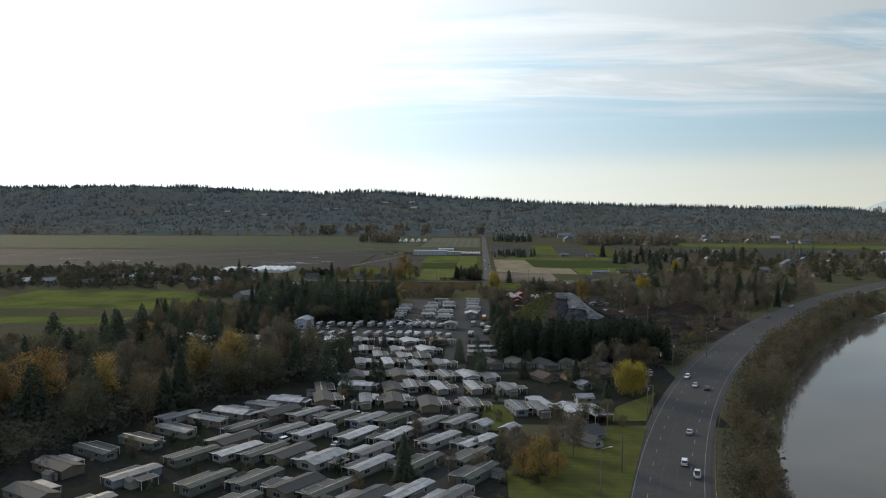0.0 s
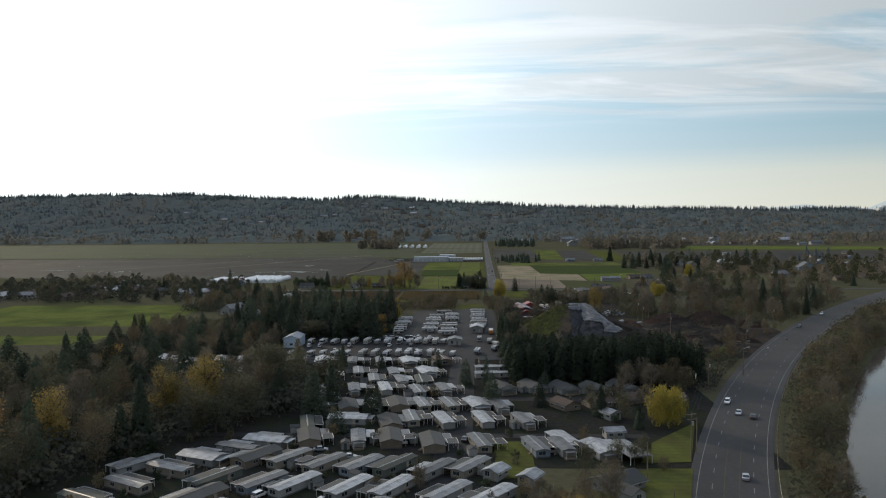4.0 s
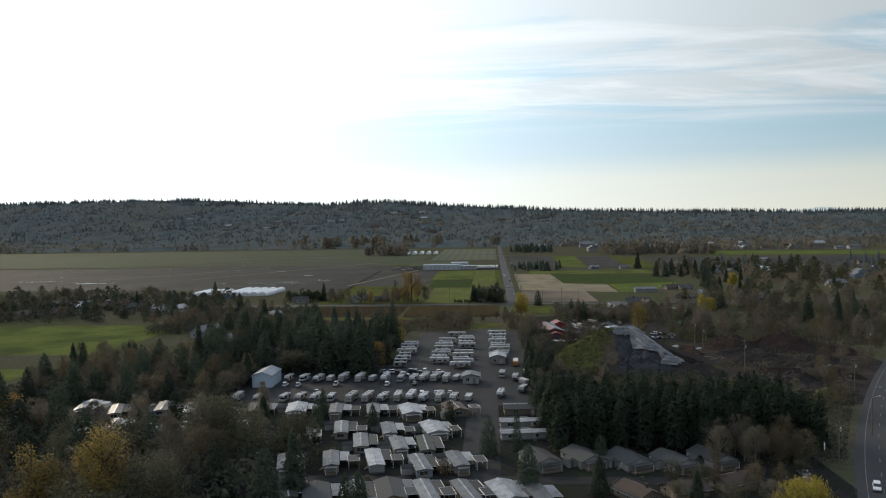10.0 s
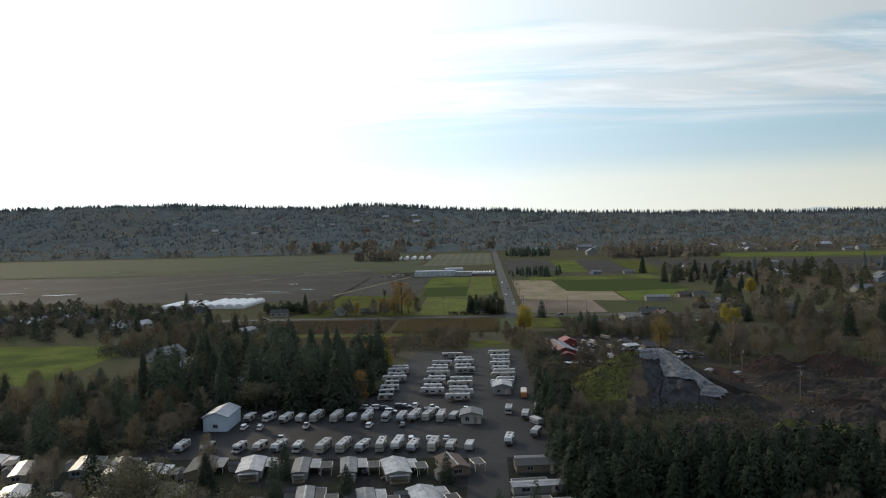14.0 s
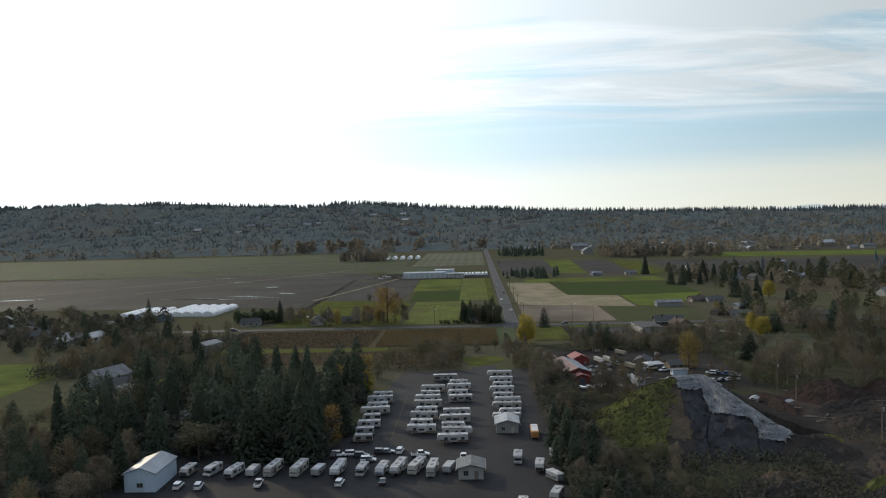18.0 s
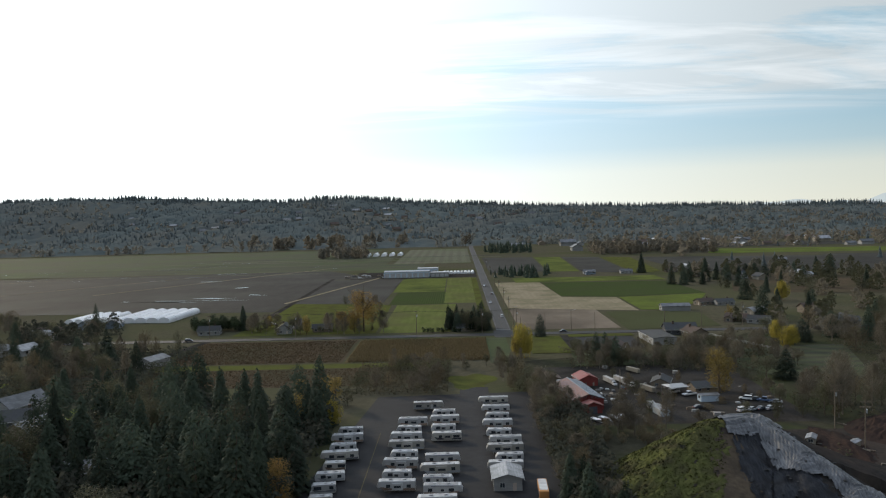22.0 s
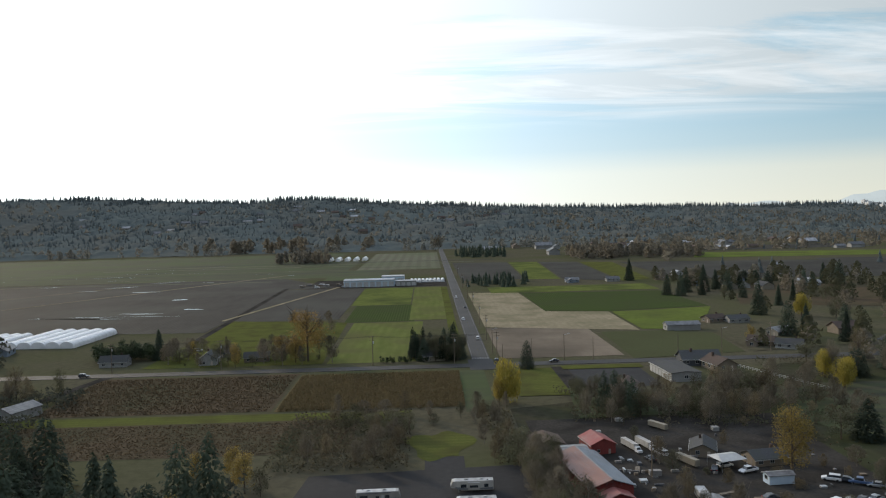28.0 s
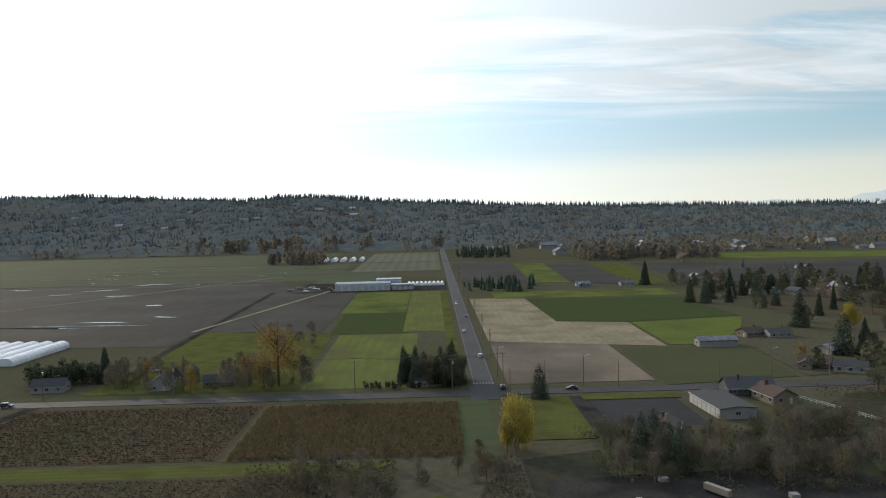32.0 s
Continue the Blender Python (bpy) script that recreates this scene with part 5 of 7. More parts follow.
ALL_HOMES = [(k, x, y, a) for row in (WEST_ROW, FRONT_ROW, MIDDLE_ROW, NORTH_A, NORTH_B, NORTH_C, NORTH_D, LOT_ROW, WEST_FAR) for k, x, y, a in row]
EXTRA = []
rnd_ = random.Random(17)
for x0, x1, y0, y1, a0, want in ((-100, 0, 166, 246, 58, 17), (-62, 12, 252, 306, -75, 5), (-70, -24, 316, 356, -77, 4)):
    got = 0
    for _ in range(900):
        x, y, a = rnd_.uniform(x0, x1), rnd_.uniform(y0, y1), a0 + rnd_.uniform(-3, 3)
        if abs(x + 15) < 5 and y > 240 or x < -62 and y < 215:
            continue
        if x > -8 - 0.2 * (y - 200) and y < 246 and x > -4:
            continue
        if any(inside(px, py, hx, hy, ha, 13.5, 6.0) for px, py in outline(x, y, a, 13.5, 6.0) for _, hx, hy, ha in ALL_HOMES):
            continue
        k = rnd_.choice((1, 3, 5, 6, 4, 5))
        ALL_HOMES.append((k, x, y, a))
        EXTRA.append((k, x, y, a))
        home_at(k, x, y, a)
        got += 1
        if got >= want:
            break

lean_to = thing("storage_shed", "small weathered garden shed beside a mobile home", "shed")
part("wall", prism_x([(-1.1, 0), (1.1, 0), (1.1, 1.9), (0, 2.35), (-1.1, 1.9)], -1.4, 1.4), "shed_grey", lean_to)
part("roof", prism_x([(-1.3, 1.84), (0, 2.46), (1.3, 1.84), (1.3, 1.76), (0, 2.36), (-1.3, 1.76)], -1.55, 1.55), "dark_roof", lean_to)
part("door", box(1.4, -0.4, 0.05, 1.44, 0.4, 1.8), "dark_wall", lean_to)
count = 0
for k, x, y, a in ALL_HOMES:
    if rnd_.random() < 0.55:
        c, s = math.cos(radians(a)), math.sin(radians(a))
        u, v = rnd_.uniform(-6, 6), -3.6 if k not in (2, 4, 7, 8) else -4.6
        spot = (x + c * u - s * v, y + s * u + c * v)
        if not any(inside(*spot, hx, hy, ha, 14, 6.5) for _, hx, hy, ha in ALL_HOMES if (hx, hy) != (x, y)):
            put(lean_to, *spot, 0, a) if not count else again(lean_to, *spot, 0, a + 90 * rnd_.randrange(4))
            count += 1

small = house(5.2, 4.0, 2.5, 0.7, "white_wall", "white_roof", "small white garden shed with pale roof", "garden_shed", "shed", chimney=False)
put(small, 4, 229, 0, 60)
again(small, -4, 233, 0, 57), again(small, 30, 267, 0, 10), again(small, 32.5, 287, 0, -60), again(small, 10, 500, 0, 20)
lodge = house(12, 8.5, 2.8, 2.0, "shed_grey", "dark_roof", "low pale house with dark gabled roof on the lawn", wing=True, seed=3)
put(lodge, 24, 227, 0, 35, 0.9, 0.75)
for x, y, a in ((20, 300, -60), (31, 303, 20), (43, 308, 30)):
    b = house(11, 8, 2.7, 1.8, "tan_wall", "brown_roof", "low brown cottage with rusty shingle roof", seed=int(x), chimney=True)
    put(b, x, y, 0, a, 0.78, 0.72)
tin = long_shed(13, 7.5, 4.6, "blue_tin", "steel_roof", "pale blue metal storage shed at the lot's edge", 2)
put(tin, -98, 418, 0, 90)
carport_long = thing("carport", "long open steel carport with white roof", "carport")
part("roof", prism_x([(-4, 2.7), (0, 3.1), (4, 2.7), (4, 2.55), (-4, 2.55)], -9, 9), "white_roof", carport_long)
for x in (-8.5, -3, 3, 8.5):
    for y in (-3.8, 3.8):
        part("post", box(x - 0.07, y - 0.07, 0, x + 0.07, y + 0.07, 2.56), "post", carport_long)
put(carport_long, 31, 250, 0, -72, 0.8)
again(carport_long, 15, 261, 0, -72, 0.7)

shade = thing("carport", "small flat carport with dark top and white rim", "carport", "carports beside the homes")
part("roof", box(-2.6, -1.6, 2.25, 2.6, 1.6, 2.36), "dark_roof", shade)
part("rim", join(*(tube((*a, 2.34), (*b, 2.34), 0.1, 0.1, 4) for a, b in (((-2.6, -1.6), (2.6, -1.6)), ((2.6, -1.6), (2.6, 1.6)), ((2.6, 1.6), (-2.6, 1.6)), ((-2.6, 1.6), (-2.6, -1.6))))), "trim", shade)
for x, y in ((-2.4, -1.4), (2.4, -1.4), (2.4, 1.4), (-2.4, 1.4)):
    part("post", box(x - 0.06, y - 0.06, 0, x + 0.06, y + 0.06, 2.26), "post", shade)
first = True
for row, dx, dy in ((LOT_ROW[:5], 6.3, 0.5), (NORTH_D[:3], 6.2, -1), (NORTH_C[:4], 5.8, 0), (NORTH_B[2:], 5.0, -1), (NORTH_A, 5.6, -1), (WEST_FAR[:6], 5.8, 0), (FRONT_ROW[::2], 4.6, -3.4), (MIDDLE_ROW[:10:2], 4.8, -3.2)):
    for k, x, y, a in row:
        m = (x + dx, y + dy, 0, a, 0.92)
        put(shade, *m) if first else again(shade, *m)
        first = False

# ---- the storage lot ----
random.seed(12)
RVS = [
    rv("trailer", 8.2, "rv_white", "white travel trailer with dark side stripe", 1),
    rv("fifth", 10.2, "rv_white", "large white fifth-wheel trailer with raised nose", 2),
    rv("motorhome", 9.6, "rv_beige", "beige bus-shaped motorhome with wide windshield", 3),
    rv("camper", 6.8, "rv_white", "white cab-over camper motorhome", 4),
    rv("trailer", 6.4, "rv_beige", "small beige travel trailer", 5),
    rv("cargo", 5.6, "rv_white", "plain white cargo trailer", 6),
    rv("fifth", 11.2, "rv_beige", "long beige fifth-wheel trailer", 7),
]
RV_USED = set()


def rv_at(k, x, y, a):
    return put(RVS[k], x, y, 0, a, 0.86, 0.74) if k not in RV_USED and not RV_USED.add(k) else again(RVS[k], x, y, 0, a, 0.86, 0.74)


for i, x in enumerate((-91, -85, -79, -74.5, -69.5, -63, -58, -53, -47, -42, -38, -33.5, -29.5, -25.5)):
    rv_at((4, 3, 0, 5, 2, 2, 5, 1, 3, 0, 1, 2, 2, 5)[i], x, 424 + random.uniform(-1.2, 1.2), 260 + random.uniform(-6, 6))
for i, x in enumerate((-101, -93, -84, -78.5, -73, -67.5, -60.5, -55, -49.5, -44.5, -40, -35.5, -30, -25, -20)):
    rv_at((0, 4, 3, 4, 0, 3, 2, 2, 0, 2, 1, 0, 2, 4, 5)[i], x, 392 + random.uniform(-1, 1), 262 + random.uniform(-7, 7))
for i in range(8):
    rv_at((4, 3, 0, 4, 6, 0, 1, 0)[i], -51 + 0.4 * random.uniform(-1, 1), 450 + 7.6 * i, 185 + random.uniform(-4, 4))
for i in range(8):
    rv_at((1, 0, 1, 0, 6, 1, 0, 1)[i], -34.5 + random.uniform(-0.8, 0.8), 458 + 7.6 * i, 178 + random.uniform(-3, 3))
for i, y in enumerate((448, 455, 461.5, 469, 476.5, 496, 504.5, 513, 521)):
    rv_at((1, 1, 0, 6, 1, 2, 0, 1, 0)[i], -24.5 + random.uniform(-0.8, 0.8), y, random.choice((0, 180)) + random.uniform(-3, 3))
rv_at(6, -30, 530, 2)
for i, y in enumerate((470, 477, 484, 491, 499, 507.5, 516, 524, 535)):
    rv_at((1, 0, 6, 1, 0, 1, 0, 1, 6)[i], -8.5 + random.uniform(-0.9, 0.9), y, 180 + random.uniform(-4, 4))
for k, x, y, a in ((3, -8, 431, 265), (4, -3, 424, 262), (3, 1.5, 432, 270), (0, -9, 397, 262), (5, 0, 417, 300), (4, -1, 404, 250)):
    rv_at(k, x, y, a)
canopy = house(10, 7.5, 3.6, 1.1, "white_wall", "white_roof", "white gabled lot building with metal roof", "lot_building", "building", chimney=False)
put(canopy, -9.5, 461, 0, 90, 0.85)
tent = house(7, 6, 3.0, 0.8, "white_wall", "grey_roof", "grey shelter shed among the trailers", "shelter", "shed", chimney=False)
put(tent, -20, 421, 0, 90)
box_trailer = rv("cargo", 9.5, "orange_box", "long orange box truck body", 9)
put(box_trailer, -2, 454, 0, 268, 0.85)

# ---- cars ----
random.seed(13)
CARS = [car("sedan", "car_silver", "silver sedan on dark tyres"), car("suv", "car_white", "white sport utility car with dark glass"), car("pickup", "car_white", "white pickup truck with open bed"), car("sedan", "car_dark", "dark sedan with tinted glass"), car("suv", "car_dark", "black sport utility car with dark glass"), car("pickup", "car_blue", "dark blue pickup truck with open bed"), car("sedan", "car_red", "red sedan with dark glass")]
CAR_USED = set()


def car_at(k, x, y, a, z=0.06):
    return put(CARS[k], x, y, z, a, 0.88) if k not in CAR_USED and not CAR_USED.add(k) else again(CARS[k], x, y, z, a, 0.88)


for k, y, d in ((1, 207, 3.2), (2, 199, 6.4), (0, 234, 3.1), (1, 304, -5.6), (3, 289, 3.4), (0, 292, -1.0), (4, 470, -5), (1, 520, -5.8)):
    x, yy = beside(y, d)
    s = math.degrees(math.atan2(1, bend(y)[1]))
    car_at(k, x, yy, s + (180 if d < 0 else 0), 0.13)
for k, x, y, a in ((1, -58, 219, 60), (0, -43, 216, 62), (1, -71, 234, 60), (2, -92, 214, 60), (0, -42, 247, 5), (1, -49, 243, 60), (3, -66, 250, 50), (0, -51, 253, 10), (4, -33, 268, 90), (0, -24, 287, 100), (1, -46, 305, 95), (6, 9, 262, 100), (3, -12, 263, 80), (1, 60, 310, 120), (0, 62, 316, 100)):
    car_at(k, x, y, a)
for i in range(16):
    car_at(random.choice((0, 1, 2, 3, 4, 0)), -95 + 4.9 * i + random.uniform(-0.8, 0.8), random.choice((414, 415, 433, 400)) + random.uniform(-1, 1), 90 + random.uniform(-8, 8))
for i in range(9):
    car_at(random.choice((0, 1, 2, 3, 4)), random.uniform(-58, -20), random.uniform(432, 440), random.choice((0, 90)) + random.uniform(-10, 10))
for k, x, y, a in ((1, 52, 545, 20), (3, 49, 543, 60), (2, 56, 541, 200), (1, 72, 534, 150), (3, 74.5, 533, 150), (5, 77, 531, 150), (0, 79.5, 529, 150), (3, 54, 524, 10), (2, 14, 522, 250), (4, 17, 520, 250), (3, 36, 552, 100), (1, 40, 556, 110), (1, 66, 520, 30), (0, 69, 520.5, 30), (3, 72, 521, 30), (0, 75, 521.5, 30), (5, 14, 513, 20)):
    car_at(k, x, y, a)
for k, x, y, a in ((3, 33, 679.5, 180), (4, 9.5, 683, 92), (1, 5.4, 742, 90), (0, 1.6, 812, 270), (3, 5.4, 868, 90), (4, -158, 676, 0), (2, 1.6, 930, 270), (3, -100, 712, 20), (1, -128, 730, 0)):
    car_at(k, x, y, a, 0.18)

rnd_ = random.Random(77)
for k, x, y, a in ALL_HOMES[::3]:
    c, s = math.cos(radians(a)), math.sin(radians(a))
    u = rnd_.uniform(-3, 2)
    spot = (x + c * u - s * 3.9, y + s * u + c * 3.9)
    if not any(inside(*spot, hx, hy, ha, 14, 5.6) for _, hx, hy, ha in ALL_HOMES if (hx, hy) != (x, y)):
        car_at(rnd_.choice((0, 1, 3, 4, 2)), *spot, a + rnd_.choice((0, 180)))

# ---- the red workshop yard ----
barn = thing("workshop", "long workshop with rusty and steel gabled roof over red walls", "workshop")
r_, w_ = gable(30, 12, 4.6, 2.0, 0.6, 0.2)
part("wall", w_, "red_wall", barn)
part("roof_slope", prism_x([(-6.6, 4.4), (0, 6.6), (0, 6.4), (-6.6, 4.2)], -15.6, 15.6), "steel_roof", barn, "blue-grey steel roof slope")
part("roof_slope", prism_x([(6.6, 4.4), (6.6, 4.2), (0, 6.4), (0, 6.6)], -15.6, 15.6), "rust_roof", barn, "rusted orange roof slope")
part("ridge_cap", prism_x([(-0.3, 6.56), (0, 6.68), (0.3, 6.56)], -15.6, 15.6), "white_roof", barn)
part("seam", join(*(prism_x([(-6.6, 4.42), (0, 6.63), (6.6, 4.42)], x, x + 0.06) for x in np.arange(-15, 15.5, 1.2))), "steel_roof", barn)
part("porch_roof", prism_x([(-4.2, 3.2), (0, 4.7), (4.2, 3.2), (4.2, 3.0), (0, 4.5), (-4.2, 3.0)], -21, -15.6), "red_roof", barn)
part("porch_wall", prism_x([(-3.6, 0), (3.6, 0), (3.6, 3.0), (0, 4.3), (-3.6, 3.0)], -20.4, -15.0), "red_wall", barn)
part("door", box(-20.5, -1.6, 0, -20.38, 1.6, 2.8), "dark_wall", barn)
for k in range(5):
    window(barn, -12 + 5.5 * k, -6, 1.6, 1.6, 1.2, ("y", -1))
put(barn, 18.5, 537, 0, 98, 0.80)
redhouse = house(14, 11, 4.6, 2.4, "red_wall", "red_roof", "red gabled barn with red metal roof", "barn", "barn", chimney=False)
put(redhouse, 25, 562, 0, 100, 0.6)
brown_shop = house(13, 12, 3.8, 2.0, "tan_wall", "brown_roof", "low workshop with brown gabled roof", "workshop", "workshop", chimney=False)
put(brown_shop, 12, 564, 0, 95, 0.66)
annex = house(9, 7, 3.4, 0.5, "concrete", "white_roof", "flat grey annex with white roof", "annex", "building", chimney=False)
put(annex, 17.5, 556, 0, 5, 0.75)


def lorry(L, box_color, label, cab=True):
    t = thing("truck_trailer", label, "truck")
    part("box", bevelled([(-L / 2, 1.1), (L / 2, 1.1), (L / 2, 3.9), (-L / 2, 3.9)], -1.28, 1.28, 0.06), box_color, t)
    part("ribs", join(*(box(x, -1.31, 1.15, x + 0.08, 1.31, 3.85) for x in np.arange(-L / 2 + 0.4, L / 2, 1.1))), box_color, t)
    part("chassis", box(-L / 2 + 0.2, -0.5, 0.8, L / 2 - 0.2, 0.5, 1.1), "tyre", t)
    for x in (-L / 2 + 1.2, -L / 2 + 2.4):
        for y in (-1.0, 1.0):
            wheel(t, x, y, 0.5, 0.4)
    if cab:
        part("cab", bevelled([(L / 2 + 0.3, 0.7), (L / 2 + 3.6, 0.7), (L / 2 + 3.7, 1.6), (L / 2 + 2.3, 1.8), (L / 2 + 1.9, 2.9), (L / 2 + 0.3, 3.0)], -1.15, 1.15, 0.1), "car_white", t)
        part("windshield", ([(L / 2 + 2.32, -0.95, 1.85), (L / 2 + 2.32, 0.95, 1.85), (L / 2 + 1.97, 0.9, 2.8), (L / 2 + 1.97, -0.9, 2.8)], [(0, 1, 2, 3)]), "glass", t)
        for x in (L / 2 + 0.9, L / 2 + 2.9):
            for y in (-1.0, 1.0):
                wheel(t, x, y, 0.5, 0.3)
    return t


l1 = put(lorry(12.5, "concrete", "white dump lorry with long pale trailer parked in the yard"), 33.5, 562, 0, 285, 0.55)
again(l1, 37.5, 563, 0, 285, 0.55)
l2 = put(lorry(13, "cream_wall", "cream box trailer parked without a lorry", False), 44, 548, 0, 292, 0.55)
again(l2, 46, 579, 0, 300, 0.5)
boat = thing("boat", "white open boat on a road trailer", "boat", "boats stored in the yard")
part("hull", ([(-2.4, -0.8, 0.9), (-2.4, 0.8, 0.9), (0.8, 0.85, 0.95), (2.6, 0.0, 1.15), (0.8, -0.85, 0.95), (-2.3, -0.4, 0.4), (-2.3, 0.4, 0.4), (1.0, 0.3, 0.42), (2.2, 0.0, 0.7), (1.0, -0.3, 0.42), (-2.3, 0, 0.62), (1.8, 0, 0.75)],
    [(1, 0, 5, 6), (2, 1, 6, 7), (3, 2, 7, 8), (4, 3, 8, 9), (0, 4, 9, 5), (5, 9, 8, 7, 6), (0, 1, 10), (1, 2, 11, 10), (2, 3, 11), (3, 4, 11), (4, 0, 10, 11)]), "car_white", boat)
part("trailer_frame", join(tube((-2.0, -0.5, 0.38), (3.4, 0, 0.4), 0.05, 0.05, 4), tube((-2.0, 0.5, 0.38), (3.4, 0, 0.4), 0.05, 0.05, 4)), "metal", boat)
for y_ in (-0.75, 0.75):
    wheel(boat, -0.7, y_, 0.3, 0.2)
put(boat, 20, 512, 0, 300)
for bx, by, ba in ((23, 513, 305), (26, 514, 300), (29, 515, 308)):
    again(boat, bx, by, 0, ba)
board_pile = thing("timber_pile", "pale stacked boards beside the yard fence", "timber")
for j_ in range(7):
    part("board", box(-2.2 + 0.1 * (j_ % 3), 0.3 * (j_ % 4) - 0.5, 0.05 + 0.18 * (j_ // 4), 2.0 + 0.15 * (j_ % 2), 0.3 * (j_ % 4) - 0.25, 0.2 + 0.18 * (j_ // 4)), "palebark", board_pile)
put(board_pile, 34, 517, 0, 110)
again(board_pile, 46, 528, 0, 20), again(board_pile, 31, 545, 0, 75), again(board_pile, 58, 519, 0, -15)
gaz = thing("canopy_tent", "white pop-up canopy over parked vehicles", "canopy")
part("canopy", ([(-3.5, -3, 2.6), (3.5, -3, 2.6), (3.5, 3, 2.6), (-3.5, 3, 2.6), (-2.4, 0, 3.4), (2.4, 0, 3.4)], [(0, 1, 5, 4), (1, 2, 5), (2, 3, 4, 5), (3, 0, 4)]), "trim", gaz)
for x, y in ((-3.4, -2.9), (3.4, -2.9), (3.4, 2.9), (-3.4, 2.9)):
    part("pole", tube((x, y, 0), (x, y, 2.62), 0.05, 0.05), "metal", gaz)
put(gaz, 52.5, 545, 0, 15)
for x, y, a, kk in ((63, 548, 10, "dark_roof"), (51, 557, 70, "dark_roof")):
    put(house(12, 8, 2.8, 1.8, "tan_wall", kk, "plain house at the yard's edge with dark roof", seed=int(x)), x, y, 0, a, 0.75)
for x, y, a in ((60, 534, 5), (41, 519, 100)):
    put(long_shed(7, 3.4, 2.6, "blue_tin", "white_roof", "small blue container shed with white roof", 1, True), x, y, 0, a, 0.85)
crate = put(long_shed(5.5, 2.6, 2.5, "cream_wall", "white_roof", "small cream box trailer body on the soil yard", 1, True), 71.7, 487, 0, 60, 0.8)
again(crate, 81, 483.5, 0, 40, 0.65)
rv_at(5, 39.7, 526, 85)
random.seed(21)
for i in range(64):
    x, y = (random.uniform(26, 33), random.uniform(530, 556)) if i % 2 else (random.uniform(24, 82), random.uniform(512, 590))
    if i > 46:
        x, y = random.uniform(84, 145), random.uniform(392, 486)
    k = random.uniform(0.3, 1.1)
    solid("scrap_piece", box(x, y, 0.05, x + k * random.uniform(0.6, 2.6), y + k * random.uniform(0.5, 1.8), 0.05 + k * random.uniform(0.4, 1.2)), random.choice(("rubble", "metal", "wood", "rubble", "dark_wall", "shed_grey")), "loose yard clutter of pale scrap", "scrap")

# ---- mound and soil heaps ----
CREST = ((6, 441, 1.0), (22, 447, 8.6), (31.5, 455, 13.4), (38.8, 460, 14.9), (46, 461.5, 14.9), (52.3, 448, 10.6), (58.3, 439, 6.6), (62, 433, 1.0))


def along_crest(x, y, first=0):
    """The crest's height beside a spot, how far off the crest is, and on which side (near side positive)."""
    best = None
    for (ax, ay, az), (bx, by, bz) in zip(CREST[first:], CREST[first + 1:]):
        ux, uy = bx - ax, by - ay
        t = max(0.0, min(1.0, ((x - ax) * ux + (y - ay) * uy) / (ux * ux + uy * uy)))
        dx, dy = x - ax - t * ux, y - ay - t * uy
        d = math.hypot(dx, dy)
        z = az + t * (bz - az)
        if best is None or z - 0.55 * d > best[3]:
            best = (z, d, d if ux * dy - uy * dx < 0 else -d, z - 0.55 * d)
    return best


def mound_height(x, y):
    z, d, side, _ = along_crest(x, y)
    k = (0.62 if side < 0 else 0.60 - 0.0045 * d)
    h = z - k * max(0.0, math.hypot(d, 1.6) - 1.6)
    return max(-0.3, min(h, 14.2 + 0.1 * (h - 14.2))) + 0.55 * noise.noise((x * 0.22, y * 0.22, 0)) * smooth(0, 4, h)


mound = thing("soil_mound", "high soil heap, half grassy and half under grey sheeting", "mound")
part("earth", sheet(list(np.arange(2, 82, 0.65)), list(np.arange(412, 492, 0.65)), mound_height), "soil", mound)


def cover(keep, lift, step=0.8):
    v, f, seen = [], [], {}
    for x in np.arange(2, 82, step):
        for y in np.arange(412, 492, step):
            if keep(x, y) and mound_height(x, y) > 0.4:
                face = []
                for a, b in ((x, y), (x + step, y), (x + step, y + step), (x, y + step)):
                    key = (round(a, 2), round(b, 2))
                    if key not in seen:
                        seen[key] = len(v)
                        v.append((a, b, mound_height(a, b) + lift(a, b)))
                    face.append(seen[key])
                f.append(tuple(face))
    return v, f


edge = lambda x, y: 2.2 * noise.noise((x * 0.3, y * 0.3, 5))
ragged = lambda x, y: 1.6 * noise.noise((x * 0.25, y * 0.25, 5)) + 0.9 * noise.noise((x * 1.1, y * 1.1, 6))
grass_side = lambda y: 39.0 - 0.24 * max(0, 457 - y)
part("grass_cover", cover(lambda x, y: x + edge(x, y) < grass_side(y) + 0.8 * edge(y, x) - 2.6 * smooth(2, 8, 451 - y) and y + 1.5 * edge(x, y) > 421 + 0.15 * x, lambda x, y: 0.16 + 0.35 * noise.noise((x, y, 2)) + 0.25 * noise.noise((x * 2.3, y * 2.3, 4))), "moundgrass", mound, "yellow-green grass")


def fold(x, y):
    """Folds that fan out down the near face."""
    a = math.atan2(y - 462, x - 40) * 26 + 3.5 * noise.noise((x * 0.15, y * 0.15, 1))
    d = min(1.0, math.hypot(x - 40, y - 462) / 9)
    return 0.50 + 0.15 * d * math.sin(a) + 0.09 * d * math.sin(2.3 * a + 1) + 0.2 * noise.noise((x * 0.6, y * 0.6, 3))


def long_fold(x, y):
    """Folds that run down along the crest."""
    _, d, side, _ = along_crest(x, y, 3)
    w = side * 3.0 + 1.4 * noise.noise((x * 0.12, y * 0.12, 6))
    return 0.58 + 0.10 * math.sin(w) + 0.06 * math.sin(2.7 * w + 0.8) + 0.08 * noise.noise((x * 0.3, y * 0.3, 3)) + 0.06 * noise.noise((x * 1.7, y * 1.7, 7))


